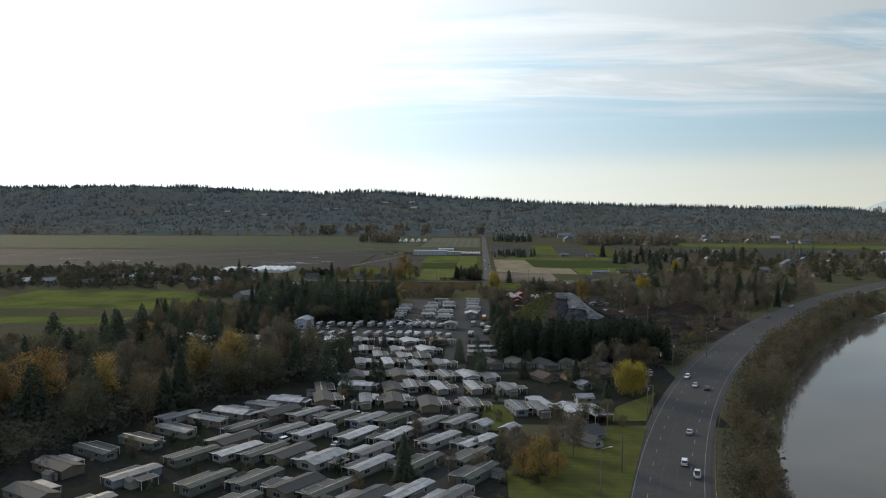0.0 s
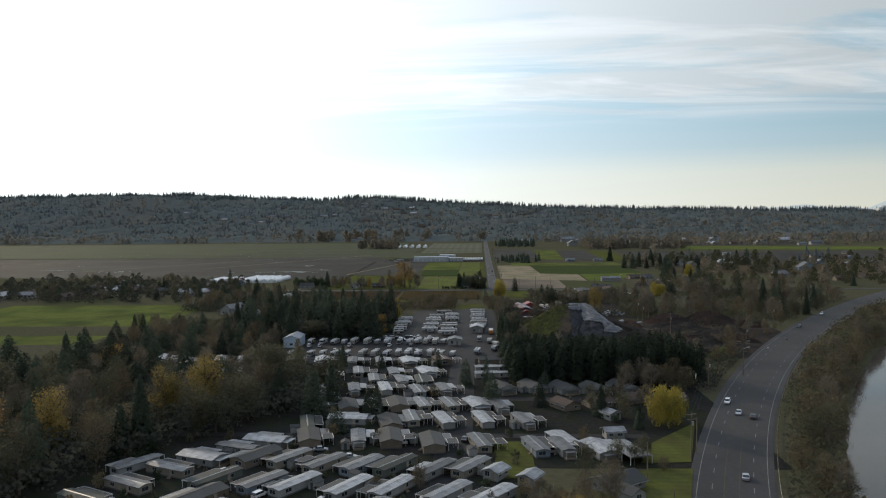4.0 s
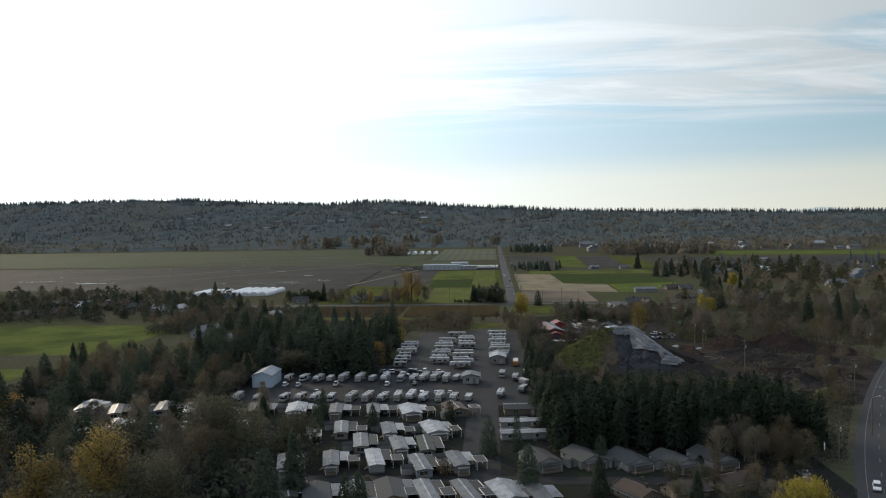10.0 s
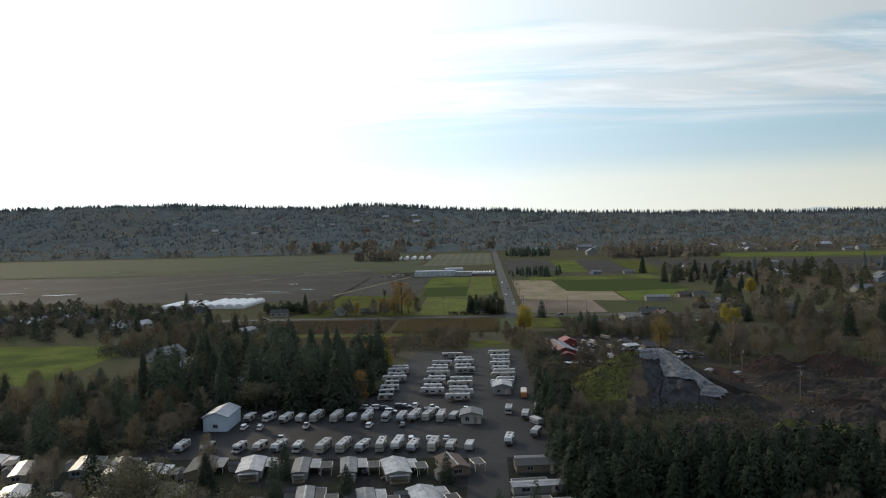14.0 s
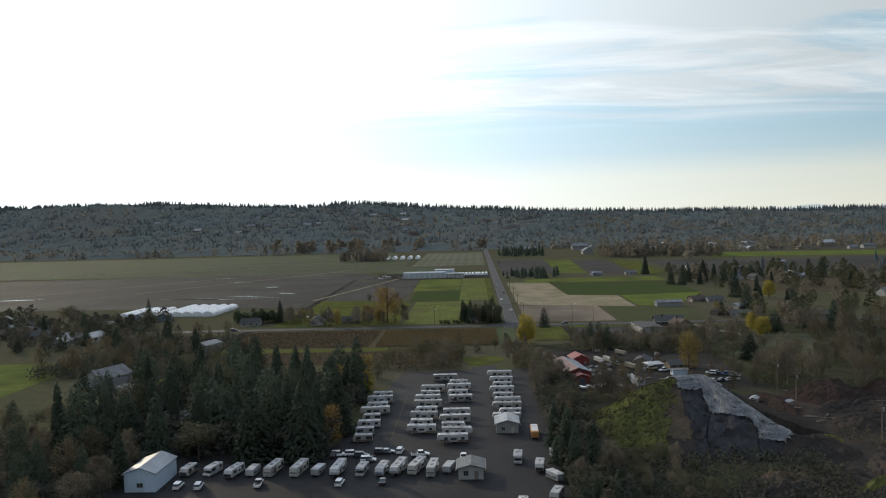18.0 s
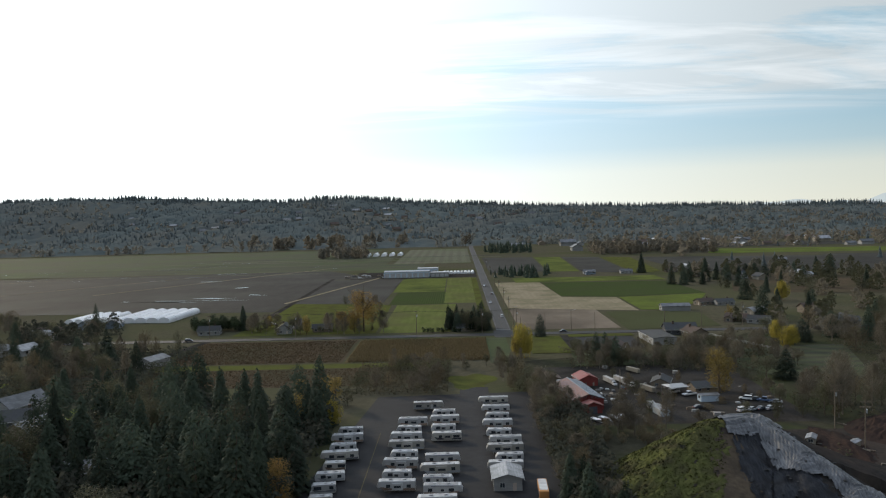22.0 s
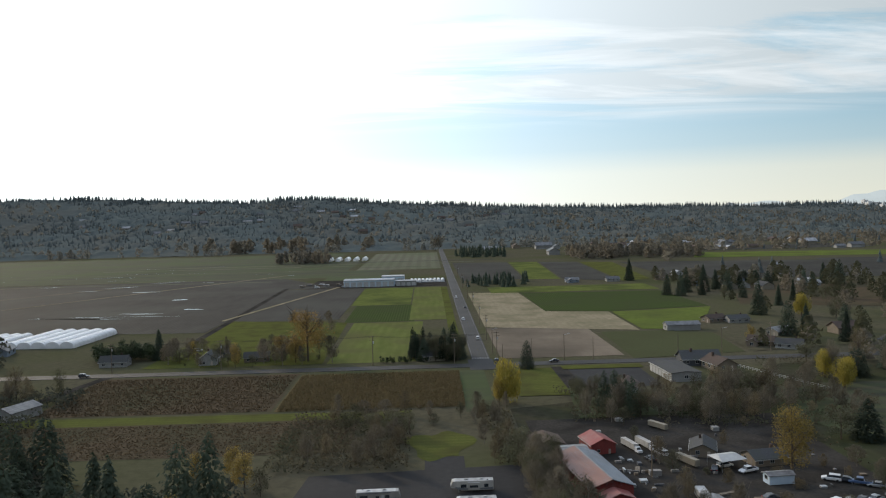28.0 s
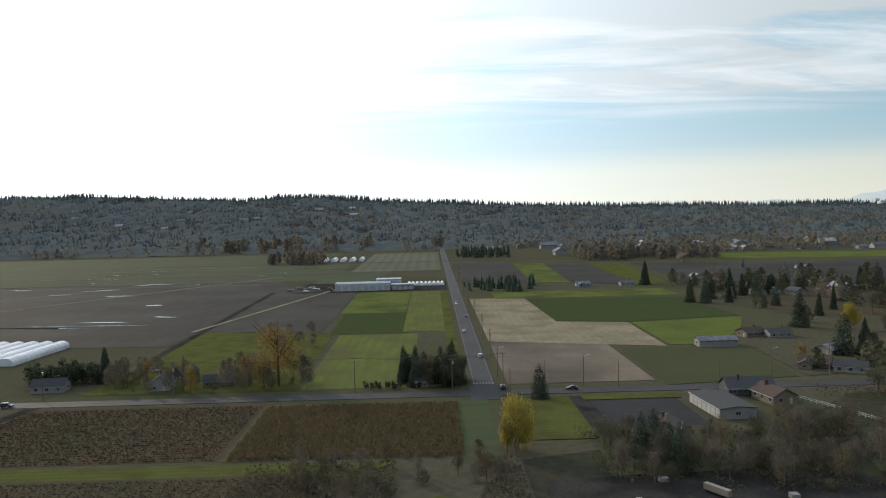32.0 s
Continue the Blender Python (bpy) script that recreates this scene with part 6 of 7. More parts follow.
def on_band(x, y):
    _, d, side, _ = along_crest(x, y, 3)
    return x + 0.5 * ragged(x, y) > 38.8 and -5 + ragged(y, x) < side < 7.0 + 0.7 * ragged(x, y) - 1.5 * smooth(46, 40, x) and x + ragged(y, x) < 66


part("plastic_sheet", cover(on_band, long_fold, 0.4), "tarp", mound, "wrinkled pale grey plastic sheeting")
part("plastic_sheet", cover(lambda x, y: 39.2 + 0.6 * ragged(x, y) - 0.10 * max(0, 452 - y) < x < 50 + 2 * ragged(y, x) + 0.4 * (448 - y) and y > 428 + 2.5 * ragged(x, y) and along_crest(x, y, 3)[2] > 2, lambda x, y: fold(x, y) - 0.22, 0.4), "tarp_dark", mound, "dirty dark plastic sheeting")
random.seed(31)
part("bare_dirt", cover(lambda x, y: grass_side(y) - 3.6 + 0.8 * ragged(x, y) < x < 40.5 - 0.10 * max(0, 452 - y) + 0.8 * ragged(y, x) and 434 + 3 * ragged(x, y) < y < 454, lambda x, y: 0.12), "mulch", mound, "bare brown dirt")
for k in range(40):
    x, y = random.uniform(39, 62), random.uniform(432, 460)
    z = mound_height(x, y)
    if z > 1:
        s = random.uniform(0.12, 0.28)
        part("tyre_weight", moved(tube((0, 0, 0), (0, 0, 0.2), s + 0.1, s + 0.1, 8), x, y, z + 0.5), "tyre", mound)


def heap(x, y, r, h, material, label, seed):
    def hh(a, b):
        q = max(0.0, 1 - math.hypot(a, b) / r)
        return h * q ** 0.9 + min(1, 3 * q) * (1.3 * noise.noise((a * 0.22 + seed, b * 0.22, 0)) + 0.8 * noise.noise((a * 0.6 + seed, b * 0.6, 2)) + 0.4 * noise.noise((a * 1.4, b * 1.4 + seed, 5))) * min(1.0, h / 3) - 0.25
    g = [float(v) for v in np.linspace(-r, r, 36)]
    return put(solid("soil_mound", sheet(g, g, hh), material, label, "heap"), x, y, 0, seed * 37)


for i, (x, y, r, h, k) in enumerate(((100, 495, 15, 6, "redsoil"), (123, 494, 17, 7.5, "redsoil"), (70, 437, 11, 4, "soil"), (100, 420, 13, 4, "soil"), (72, 398, 14, 3.5, "soil"), (50, 405, 13, 3.5, "soil"), (84, 402, 10, 3, "moundgrass"), (113, 440, 12, 3.5, "soil"), (92, 460, 9, 3, "soil"), (140, 482, 12, 4, "redsoil"), (124, 462, 10, 3, "soil"), (50, 411, 7, 3.0, "mulch"), (57, 415, 6, 2.4, "mulch"))):
    heap(x, y, r, h, k, "loose dug heap of reddish soil" if k == "redsoil" else "low rough heap of dug earth", i)
random.seed(32)
for i in range(16):
    x, y = random.uniform(66, 140), random.uniform(386, 486)
    ob = heap(x, y, random.uniform(5, 11), random.uniform(1.6, 3.8), random.choice(("soil", "soil", "redsoil", "moundgrass")), "long low ridge of dug earth", 40 + i)
    ob.matrix_basis = ob.matrix_basis @ Matrix.Diagonal((1.9, 0.7, 1, 1))
random.seed(33)
for i in range(80):
    px, py, turn_to = ((85, 464, 0.4), (92, 494, 2.2), (99, 452, -0.5), (107, 402, 0.2), (128, 470, -0.7), (134, 508, 0.1), (78, 482, 2.6), (112, 428, -0.3))[i % 8]
    x, y = px + random.gauss(0, 3.2), py + random.gauss(0, 2.6)
    a, b = turn_to + random.gauss(0, 0.5), random.uniform(2.0, 6.0)
    lift_ = 0.25 + 1.5 * math.exp(-((x - px) ** 2 + (y - py) ** 2) / 12) * random.random()
    solid("timber_log", tube((x, y, lift_), (x + b * math.cos(a), y + b * math.sin(a), 0.25), 0.24, 0.14, 6), random.choice(("palebark", "bark")), "cut log lying on the soil", "log")

# ---- farms, greenhouses, nursery ----
long_one = put(long_shed(22, 11, 3.3, "white_wall", "dark_roof", "long white storage shed with roller doors and dark roof", 7, True), 73, 648, 0, 94)
put(house(15, 9, 3.0, 2.6, "dark_wall", "dark_roof", "dark house with black roof and white windows", seed=8), 89, 668, 0, 178)
put(house(12, 8, 3.0, 2.2, "tan_wall", "brown_roof", "brown wing house with russet roof", seed=9), 93, 657, 0, 100)
put(house(9, 7, 2.8, 1.8, "white_wall", "brown_roof", "small white house with dark red roof", seed=10), 49, 625, 0, 70)
put(long_shed(17, 7, 3.0, "white_wall", "grey_roof", "low white farm shed with grey roof", 0), 111, 755, 0, 0)
for x, y, a, w, r, s in ((136, 778, 20, "tan_wall", "brown_roof", 1), (147, 774, 5, "white_wall", "dark_roof", 2), (131, 706, -35, "tan_wall", "brown_roof", 3), (139, 696, -30, "white_wall", "dark_roof", 4), (150, 731, 30, "cream_wall", "white_roof", 5), (276, 950, 0, "white_wall", "white_roof", 6), (284, 1014, 10, "cream_wall", "grey_roof", 7), (141, 1029, 0, "white_wall", "grey_roof", 8), (106, 1030, 0, "blue_wall", "grey_roof", 9), (184, 1030, 0, "tan_wall", "brown_roof", 10), (-16, 693, 10, "cream_wall", "grey_roof", 11)):
    put(house(13, 8.5, 3.0, 2.0, w, r, "farmhouse with gabled roof among fields", seed=s, wing=s % 3 == 0), x, y, 0, a, 0.85)
put(house(14, 9, 3.2, 2.6, "white_wall", "dark_roof", "white farmhouse with dark roof behind a hedge", seed=14), -155, 700, 0, 5, 0.82)
put(house(12, 9, 3.6, 3.2, "shed_grey", "dark_roof", "grey gabled farmhouse by the lane", seed=15, storeys=1), -114, 699, 0, 95, 0.82)
put(house(10, 8, 3.2, 3.0, "dark_wall", "dark_roof", "dark old barn with steep roof", "barn", "barn", seed=16, chimney=False), -111, 716, 0, 60, 0.82)
put(house(13, 8, 3.0, 2.2, "tan_wall", "dark_roof", "low farmhouse under autumn trees", seed=17), -94, 702, 0, 8, 0.82)
put(house(15, 10, 3.8, 2.8, "white_wall", "grey_roof", "white barn with grey gabled roof beside the meadow", "barn", "barn", seed=18, chimney=False), -166, 537, 0, 68)
put(house(12, 9, 3.0, 2.4, "dark_wall", "dark_roof", "dark gabled house beside the white barn", seed=28), -157, 521, 0, 20)
put(house(14, 9, 3.0, 2.2, "tan_wall", "grey_roof", "house hidden among dark trees", seed=19), -147, 511, 0, 75)
put(house(12, 8, 3.0, 2.0, "tan_wall", "grey_roof", "house hidden among dark trees", seed=20), -110, 470, 0, 10)
put(long_shed(12, 8, 3.2, "shed_grey", "grey_roof", "weathered grey farm shed beside the lane", 3), -152, 614, 0, 70)
t0 = put(tunnel(46, 7.2, 4.6), -198, 774, 0, 86, 1.0, 0.75)
for i in range(1, 5):
    again(t0, -198 - 7.4 * i, 774 + 0.6 * i, 0, 86, 1.0, 0.75)
for i in range(4):
    again(t0, -241 - 6.0 * i, 774, 0, 86, 0.8, 0.6)
nursery = long_shed(44, 18, 6.0, "blue_tin", "steel_roof", "wide pale blue nursery hall with low roof", 8, True)
put(nursery, -70, 1046, 0, 180)
put(long_shed(20, 14, 7.5, "blue_tin", "white_roof", "taller pale nursery hall", 3, True), -50, 1062, 0, 180)
put(long_shed(18, 10, 4.5, "white_wall", "white_roof", "low white nursery shed on gravel", 4, True), -38, 1044, 0, 180)
t1 = put(far_tunnel(18, 3.4, 2.4), -34, 1078, 0, 90)
for i in range(1, 9):
    again(t1, -34 + 3.6 * i, 1078, 0, 90)
for i in range(8):
    again(t1, -190 + 12 * i, 1440, 0, 90, 1.9)
random.seed(41)
for i in range(16):
    x, y = random.uniform(-134, -93), random.uniform(1030, 1075)
    stack = thing("pallet_stack", "stack of pale pallets in the nursery yard", "pallets")
    for j in range(random.randint(2, 4)):
        part("pallet", box(x, y, 0.09 + 0.5 * j, x + random.uniform(2, 5), y + 2.5, 0.55 + 0.5 * j), random.choice(("rubble", "wood", "metal", "trim")), stack)

# ---- poles, lamps, wires, flag ----
def pole(h, arms=1, lamp=False, label="weathered wooden utility pole with crossarm"):
    p = thing("street_lamp" if lamp else "utility_pole", label, "lamp" if lamp else "utility pole")
    part("post", tube((0, 0, -0.3), (0, 0, h), 0.19, 0.12, 8), "wood", p)
    for k in range(arms):
        z = h - 0.6 - 1.3 * k
        a = part("crossarm", box(-1.3, -0.07, z, 1.3, 0.07, z + 0.16), "wood", p)
    if lamp:
        part("lamp_arm", tube((0, 0, h - 0.4), (1.9, 0, h + 0.1), 0.06, 0.05), "metal", p)
        part("lamp_head", bevelled([(1.6, h), (2.5, h + 0.02), (2.4, h + 0.2), (1.7, h + 0.2)], -0.2, 0.2, 0.05), "trim", p)
    elif arms:
        part("transformer", tube((0.35, 0, h - 3.4), (0.35, 0, h - 2.4), 0.25, 0.25, 8), "metal", p)
    return p


up, lp, bare_pole = pole(12.5, 2), pole(11, 0, True, "tall wooden street lamp with white head"), pole(9.5, 0, label="plain weathered wooden pole")
put(up, 46.5, 247, 0, 20), put(lp, 22.8, 184, 0, 0), put(bare_pole, 30.2, 199, 0, 0)
for x, y, k in ((49.5, 253, bare_pole), (72.4, 321, up), (31.9, 231, bare_pole), (94, 350, lp), (112, 400, up), (150, 470, up), (196, 540, up), (10, 686, up), (11, 672, bare_pole), (24.5, 684, bare_pole), (38, 684, lp), (50, 683, bare_pole), (86, 684, bare_pole), (106, 688, lp), (128, 690, up), (9.6, 704, lp), (9.6, 740, up), (9.6, 790, up), (9.6, 850, up), (9.6, 920, up), (9.6, 1000, up), (9.6, 1100, up), (-8, 684, up), (-42, 684, up), (-105, 684, up), (-150, 684, up), (33, 540, bare_pole), (83, 482, up), (84, 500, up), (88, 440, up)):
    again(k, x, y, 0, random.uniform(-8, 8))
flag = thing("flagpole", "white flagpole with a hanging pale flag", "flagpole")
part("pole", tube((0, 0, 0), (0, 0, 11), 0.09, 0.05, 8), "trim", flag)
part("flag", sheet(list(np.linspace(0.08, 2.0, 8)), [0.0, 0.02], lambda x, y: 9.0), "trim", flag)
fm = flag.children[-1].data
for q, vert in enumerate(fm.vertices):
    vert.co = (-(0.08 + 0.27 * (q % 8)), 0.18 * math.sin(1.3 * (q % 8)), 9.2 + (1.4 if q > 7 else 0) - 0.12 * (q % 8))
put(flag, 66.4, 315, 0, 70, 0.8)


def wire(points, sag, label):
    c = bpy.data.curves.new("overhead_wire", "CURVE")
    c.dimensions, c.bevel_depth, c.bevel_resolution = "3D", 0.02, 0
    for a, b in zip(points, points[1:]):
        s = c.splines.new("POLY")
        s.points.add(8)
        for i in range(9):
            t = i / 8
            s.points[i].co = (a[0] + (b[0] - a[0]) * t, a[1] + (b[1] - a[1]) * t, a[2] + (b[2] - a[2]) * t - sag * 4 * t * (1 - t), 1)
    c.materials.append(M["tyre"])
    return tagged(new("overhead_wire", c), label, "wire")


for o in (-1.1, 0.0, 1.1):
    wire([(46.5 + o, 247, 12.2), (72.4 + o, 321, 12.2), (112 + o, 400, 12.2), (150 + o, 470, 12.2), (196 + o, 540, 12.2)], 1.2, "dark sagging overhead wire along the highway")
    wire([(-150, 684 + o, 12.2), (-105, 684 + o, 12.2), (-42, 684 + o, 12.2), (-8, 684 + o, 12.2), (10, 686 + o, 12.2)], 0.8, "dark sagging overhead wire along the lane")
    wire([(9.6 + o, 686, 12.2), (9.6 + o, 740, 12.2), (9.6 + o, 790, 12.2), (9.6 + o, 850, 12.2), (9.6 + o, 920, 12.2), (9.6 + o, 1000, 12.2), (9.6 + o, 1100, 12.2)], 0.9, "dark sagging overhead wire along the straight road")
    wire([(83 + o, 482, 12.2), (88 + o, 440, 12.2), (112 + o, 400, 12.2)], 0.9, "dark sagging overhead wire over the soil yard")
fence = thing("fence", "white board fence along the pasture", "fence")
for i in range(26):
    x, y = 98 + 0.72 * i, 668 - 2.1 * i
    part("post", box(x - 0.07, y - 0.07, 0, x + 0.07, y + 0.07, 1.4), "trim", fence)
    if i:
        part("rail", join(tube((x - 0.72, y + 2.1, 1.2), (x, y, 1.2), 0.07, 0.07, 4), tube((x - 0.72, y + 2.1, 0.7), (x, y, 0.7), 0.07, 0.07, 4)), "trim", fence)

# ---- trees ----
random.seed(51)
WOOD_Y, WOOD_X = (180, 200, 209, 225, 237, 254, 270, 279, 290, 303, 340), (-122, -114, -111, -105, -101, -94, -83, -75, -62, -57, -60)
edge_x = lambda y: float(np.interp(y, WOOD_Y, WOOD_X))
far_from_homes = lambda x, y: not any((x - a) ** 2 + (y - b) ** 2 < 90 for _, a, b, _ in WEST_FAR)
clear_of_homes = lambda x, y: not any(inside(x, y, a, b, c, 16.5, 8.0) for _, a, b, c in ALL_HOMES)
grove(["fir", "fir", "olive", "olive", "olive", "bare", "russet"], 104, -190, -56, 186, 338, 5.0, 0.85, 1.4, lambda x, y: x < edge_x(y) - 1 and clear_of_homes(x, y))
for k, x, y, s in (("orange", -139, 238, 1.45), ("orange", -150, 232, 1.2), ("gold", -124, 250, 1.15), ("gold", -104, 276, 1.2), ("gold", -94, 285, 1.3), ("olive", -80, 283, 1.1), ("fir", -60, 287, 1.0), ("fir", -57, 300, 1.0), ("gold", 9.5, 191, 0.78), ("orange", 14, 194, 0.45), ("orange", 6, 195, 0.5), ("russet", 14, 204, 0.75), ("bare", 20, 212, 0.9), ("olive", 27, 243, 0.55), ("olive", 31, 242, 0.5), ("bare", 5, 205, 0.7), ("fir", -22.4, 191, 0.75), ("willow", 46, 277, 0.98), ("willow", 50.5, 281, 0.85), ("olive", 18, 236, 0.6), ("olive", 34, 246, 0.5), ("bare", 15, 215, 0.6), ("bare", -12, 196, 0.45), ("fir", -41, 293, 0.55), ("fir", -43, 288, 0.55), ("fir", -13, 331, 0.6), ("bare", -22, 225, 0.5), ("fir", 12, 302, 0.55), ("fir", -88, 338, 0.95), ("orange", -150, 340, 0.9)):
    plant(k, x, y, s)
grove(["bush", "bush", "brush"], 34, -105, 40, 170, 345, 5, 0.5, 1.1, lambda x, y: abs(x + 15) > 6 and x < bend(y)[0] - 14)
grove(["bush", "bush", "brush"], 30, -6, 13, 190, 224, 2.2, 0.6, 1.4)
grove(["bush", "hedge", "bush", "bush"], 56, -100, 2, 166, 250, 4.5, 0.4, 0.9, lambda x, y: not any(inside(x, y, a, b, c, 15.5, 6.6) for _, a, b, c in ALL_HOMES))
grove(["bush", "hedge", "bush", "fir"], 36, -68, 40, 252, 378, 5, 0.35, 0.75, lambda x, y: abs(x + 15) > 5.5 and not any(inside(x, y, a, b, c, 15.5, 7.5) for _, a, b, c in ALL_HOMES))
grove(["olive", "russet", "bare", "hedge"], 16, 22, 60, 282, 312, 4.5, 0.35, 0.7)
grove(["bare", "russet"], 10, 44, 66, 318, 332, 4, 0.6, 0.9)
grove(["fir", "fir", "russet", "bare"], 44, -190, -104, 384, 440, 6.5, 0.6, 1.0, far_from_homes)
grove(["fir", "bare"], 16, -150, -78, 330, 368, 6, 0.55, 0.9, lambda x, y: all((x - a) ** 2 + (y - b) ** 2 > 40 for _, a, b, _ in WEST_FAR))
grove(["fir", "fir", "fir", "fir", "olive"], 78, -135, -58, 434, 545, 6.0, 0.8, 1.35, lambda x, y: y < (545 if x < -105 else 522) and (x + 146) ** 2 + (y - 518) ** 2 > 260 and (x + 110) ** 2 + (y - 470) ** 2 > 90)
grove(["fir", "russet", "olive"], 28, -190, -136, 436, 470, 6, 0.6, 0.9)
for k, x, y, s in (("orange", -59, 447, 0.72), ("russet", -66, 442, 0.75), ("gold", -67, 505, 0.75), ("yellow", -58, 512, 0.9), ("gold", -61, 538, 0.65), ("gold", 64.5, 537, 1.06), ("olive", -57, 536, 0.5), ("gold", -66, 548, 0.55), ("gold", -74, 545, 0.5), ("gold", 4, 612, 0.55), ("fir", 20.3, 668, 0.66), ("orange", -71, 697, 1.5), ("bare", -60, 692, 0.9), ("orange", -83, 700, 0.75), ("gold", 130, 716, 0.5)):
    if k == "yellow":
        plant("willow", x, y, s * 0.7)
    else:
        plant(k, x, y, s)
plant("willow", 6.5, 614, 1.12), plant("willow", 124, 637, 0.8), plant("willow", 122, 620, 0.8), plant("willow", 128, 629, 0.7), plant("willow", 190, 790, 1.0)
grove(["belt"], 92, 4, 73, 333, 360, 3.0, 0.85, 1.1)
grove(["belt", "belt", "fir", "bare"], 34, 1, 13, 356, 446, 2.6, 0.45, 0.85)
grove(["bare", "russet", "olive"], 22, 3, 12, 446, 512, 3.0, 0.4, 0.75)
grove(["olive", "bare", "bare", "russet"], 16, 3, 11.5, 506, 556, 3.4, 0.55, 0.9)
grove(["brush", "olive", "olive", "bare"], 44, 10, 34, 398, 440, 3.2, 0.26, 0.44, lambda x, y: x < 30 or y < 428)
grove(["brush", "bare"], 18, 12, 40, 488, 506, 4, 0.5, 0.9)
left_of_road = lambda x, y: x < bend(y)[0] - 16
grove(["bare", "russet", "olive", "bare", "olive", "fir"], 74, 84, 250, 498, 668, 6.5, 0.6, 1.15, lambda x, y: left_of_road(x, y) and not (x < 150 and y < 505) and not (x < 108 and y > 625) and not (94 < x < 142 and 566 < y < 630))
grove(["bare", "bare", "olive", "russet"], 30, 86, 190, 498, 566, 5.5, 0.6, 1.0, lambda x, y: left_of_road(x, y) and (x - 90.5) ** 2 + (y - 511) ** 2 > 50)
grove(["bare", "russet", "brush"], 30, 75, 170, 372, 480, 7, 0.4, 0.8, lambda x, y: left_of_road(x, y) and x > bend(y)[0] - 34)
plant("bare", 90.5, 511, 1.15, 1.45), plant("bare", 93, 514, 0.9, 1.2), plant("russet", 89, 509, 0.4)
grove(["bare", "bare", "olive", "russet", "bare", "brush"], 58, 26, 112, 582, 628, 4.0, 0.45, 0.78, lambda x, y: not (40 < x < 58 and 612 < y < 634) and not (x < 48 and y < 588) and (x > 80 or y < 616))
grove(["fir", "bare", "olive"], 9, 34, 48, 592, 622, 4, 0.5, 0.7)
grove(["bare", "olive", "bare", "russet"], 30, -50, 4, 552, 604, 4.5, 0.36, 0.62, lambda x, y: not (-24 < x < -6))
grove(["bare", "olive", "brush"], 10, -24, 6, 588, 612, 4, 0.28, 0.5)
grove(["fir", "olive", "russet", "bare"], 40, -205, -150, 545, 640, 6.5, 0.5, 1.0, lambda x, y: (x + 152) ** 2 + (y - 614) ** 2 > 140 and (x + 162) ** 2 + (y - 530) ** 2 > 330)
grove(["fir", "belt", "olive", "hedge"], 34, -27, -4, 687, 706, 2.1, 0.55, 0.85)
grove(["bare", "olive", "russet"], 22, 34, 84, 508, 592, 5, 0.3, 0.55, lambda x, y: min(abs(x - 34), abs(x - 84), abs(y - 508), abs(y - 592)) < 5)
grove(["bush", "brush"], 16, 30, 80, 512, 588, 5, 0.4, 0.8)
grove(["hedge"], 9, -40, -22, 686, 690, 2.0, 0.5, 0.7)
grove(["hedge"], 18, -168, -142, 706, 722, 3.0, 1.2, 1.9)
plant("fir", -140, 712, 0.9), plant("bare", -134, 716, 0.7)
grove(["bare", "olive", "gold", "bush", "bare"], 34, -134, -66, 688, 724, 4.2, 0.4, 0.9, lambda x, y: all((x - a) ** 2 + (y - b) ** 2 > 60 for a, b in ((-114, 699), (-111, 716), (-94, 702))))
grove(["olive", "bare"], 12, -100, -68, 712, 830, 8, 0.4, 0.6)
for x, y, s in ((152, 911, 0.9), (160, 905, 0.95), (171, 927, 1.0), (198, 941, 1.0), (185, 930, 1.3), (203, 930, 0.9), (153, 727, 1.0), (160, 724, 1.0), (156, 1030, 1.25), (175, 905, 0.8), (290, 960, 1.1), (300, 955, 1.1), (245, 900, 1.0), (170, 800, 1.1)):
    plant("fir", x, y, s)
plant("bare", 0, 1660, 2.0), plant("russet", -6, 1665, 1.8)
# riverside
for i in range(104):
    y = 85 + 475 * (i / 104) + random.uniform(-3, 3)
    w = 23 + 0.05 * max(0, y - 230)
    d = random.uniform(15, w) if i % 3 else random.uniform(w - 4, w + 2)
    x, yy = beside(y, d)
    k = random.choice(("brush", "russet", "olive", "bare", "russet", "brush"))
    plant(k, x, yy, random.uniform(0.5, 0.95) * (1.8 if k == "brush" else 1.0))

# ---- houses of the far valley ----
random.seed(61)
COTTAGES = [cottage(12, 8, 3.0, 2.2, w, r, 70 + i) for i, (w, r) in enumerate((("white_wall", "grey_roof"), ("cream_wall", "dark_roof"), ("tan_wall", "brown_roof"), ("white_wall", "white_roof"), ("blue_wall", "grey_roof")))]
for i, c in enumerate(COTTAGES):
    put(c, -240 - 24 * i, 650 + 9 * i, 0, 20 * i)
for i in range(24):
    x, y = random.uniform(-430, -215), random.uniform(610, 740)
    again(random.choice(COTTAGES), x, y, 0, random.choice((0, 90)) + random.uniform(-12, 12))
for i in range(36):
    x, y = random.uniform(180, 640), random.uniform(680, 1180)
    if x < bend(min(y, 800))[0] - 20 or y > 800:
        again(random.choice(COTTAGES), x, y, 0, random.choice((0, 90)) + random.uniform(-12, 12), random.uniform(0.8, 1.2))
FAR = []
for i, (w, r) in enumerate((("white_wall", "grey_roof"), ("tan_wall", "brown_roof"), ("cream_wall", "white_roof"))):
    c = thing("house", "distant house with gabled roof among trees", "house")
    rr, ww = gable(12, 8, 3.0, 2.2, 0.5, 0.2)
    part("wall", ww, w, c), part("roof", rr, r, c)
    FAR.append(put(c, 330 + 40 * i, 1450 + 20 * i, 0, 15 * i))
for i in range(26):
    x, y = random.uniform(60, 620), random.uniform(1420, 1720)
    again(random.choice(FAR), x, y, 0, random.choice((0, 90)), random.uniform(1.0, 2.2))
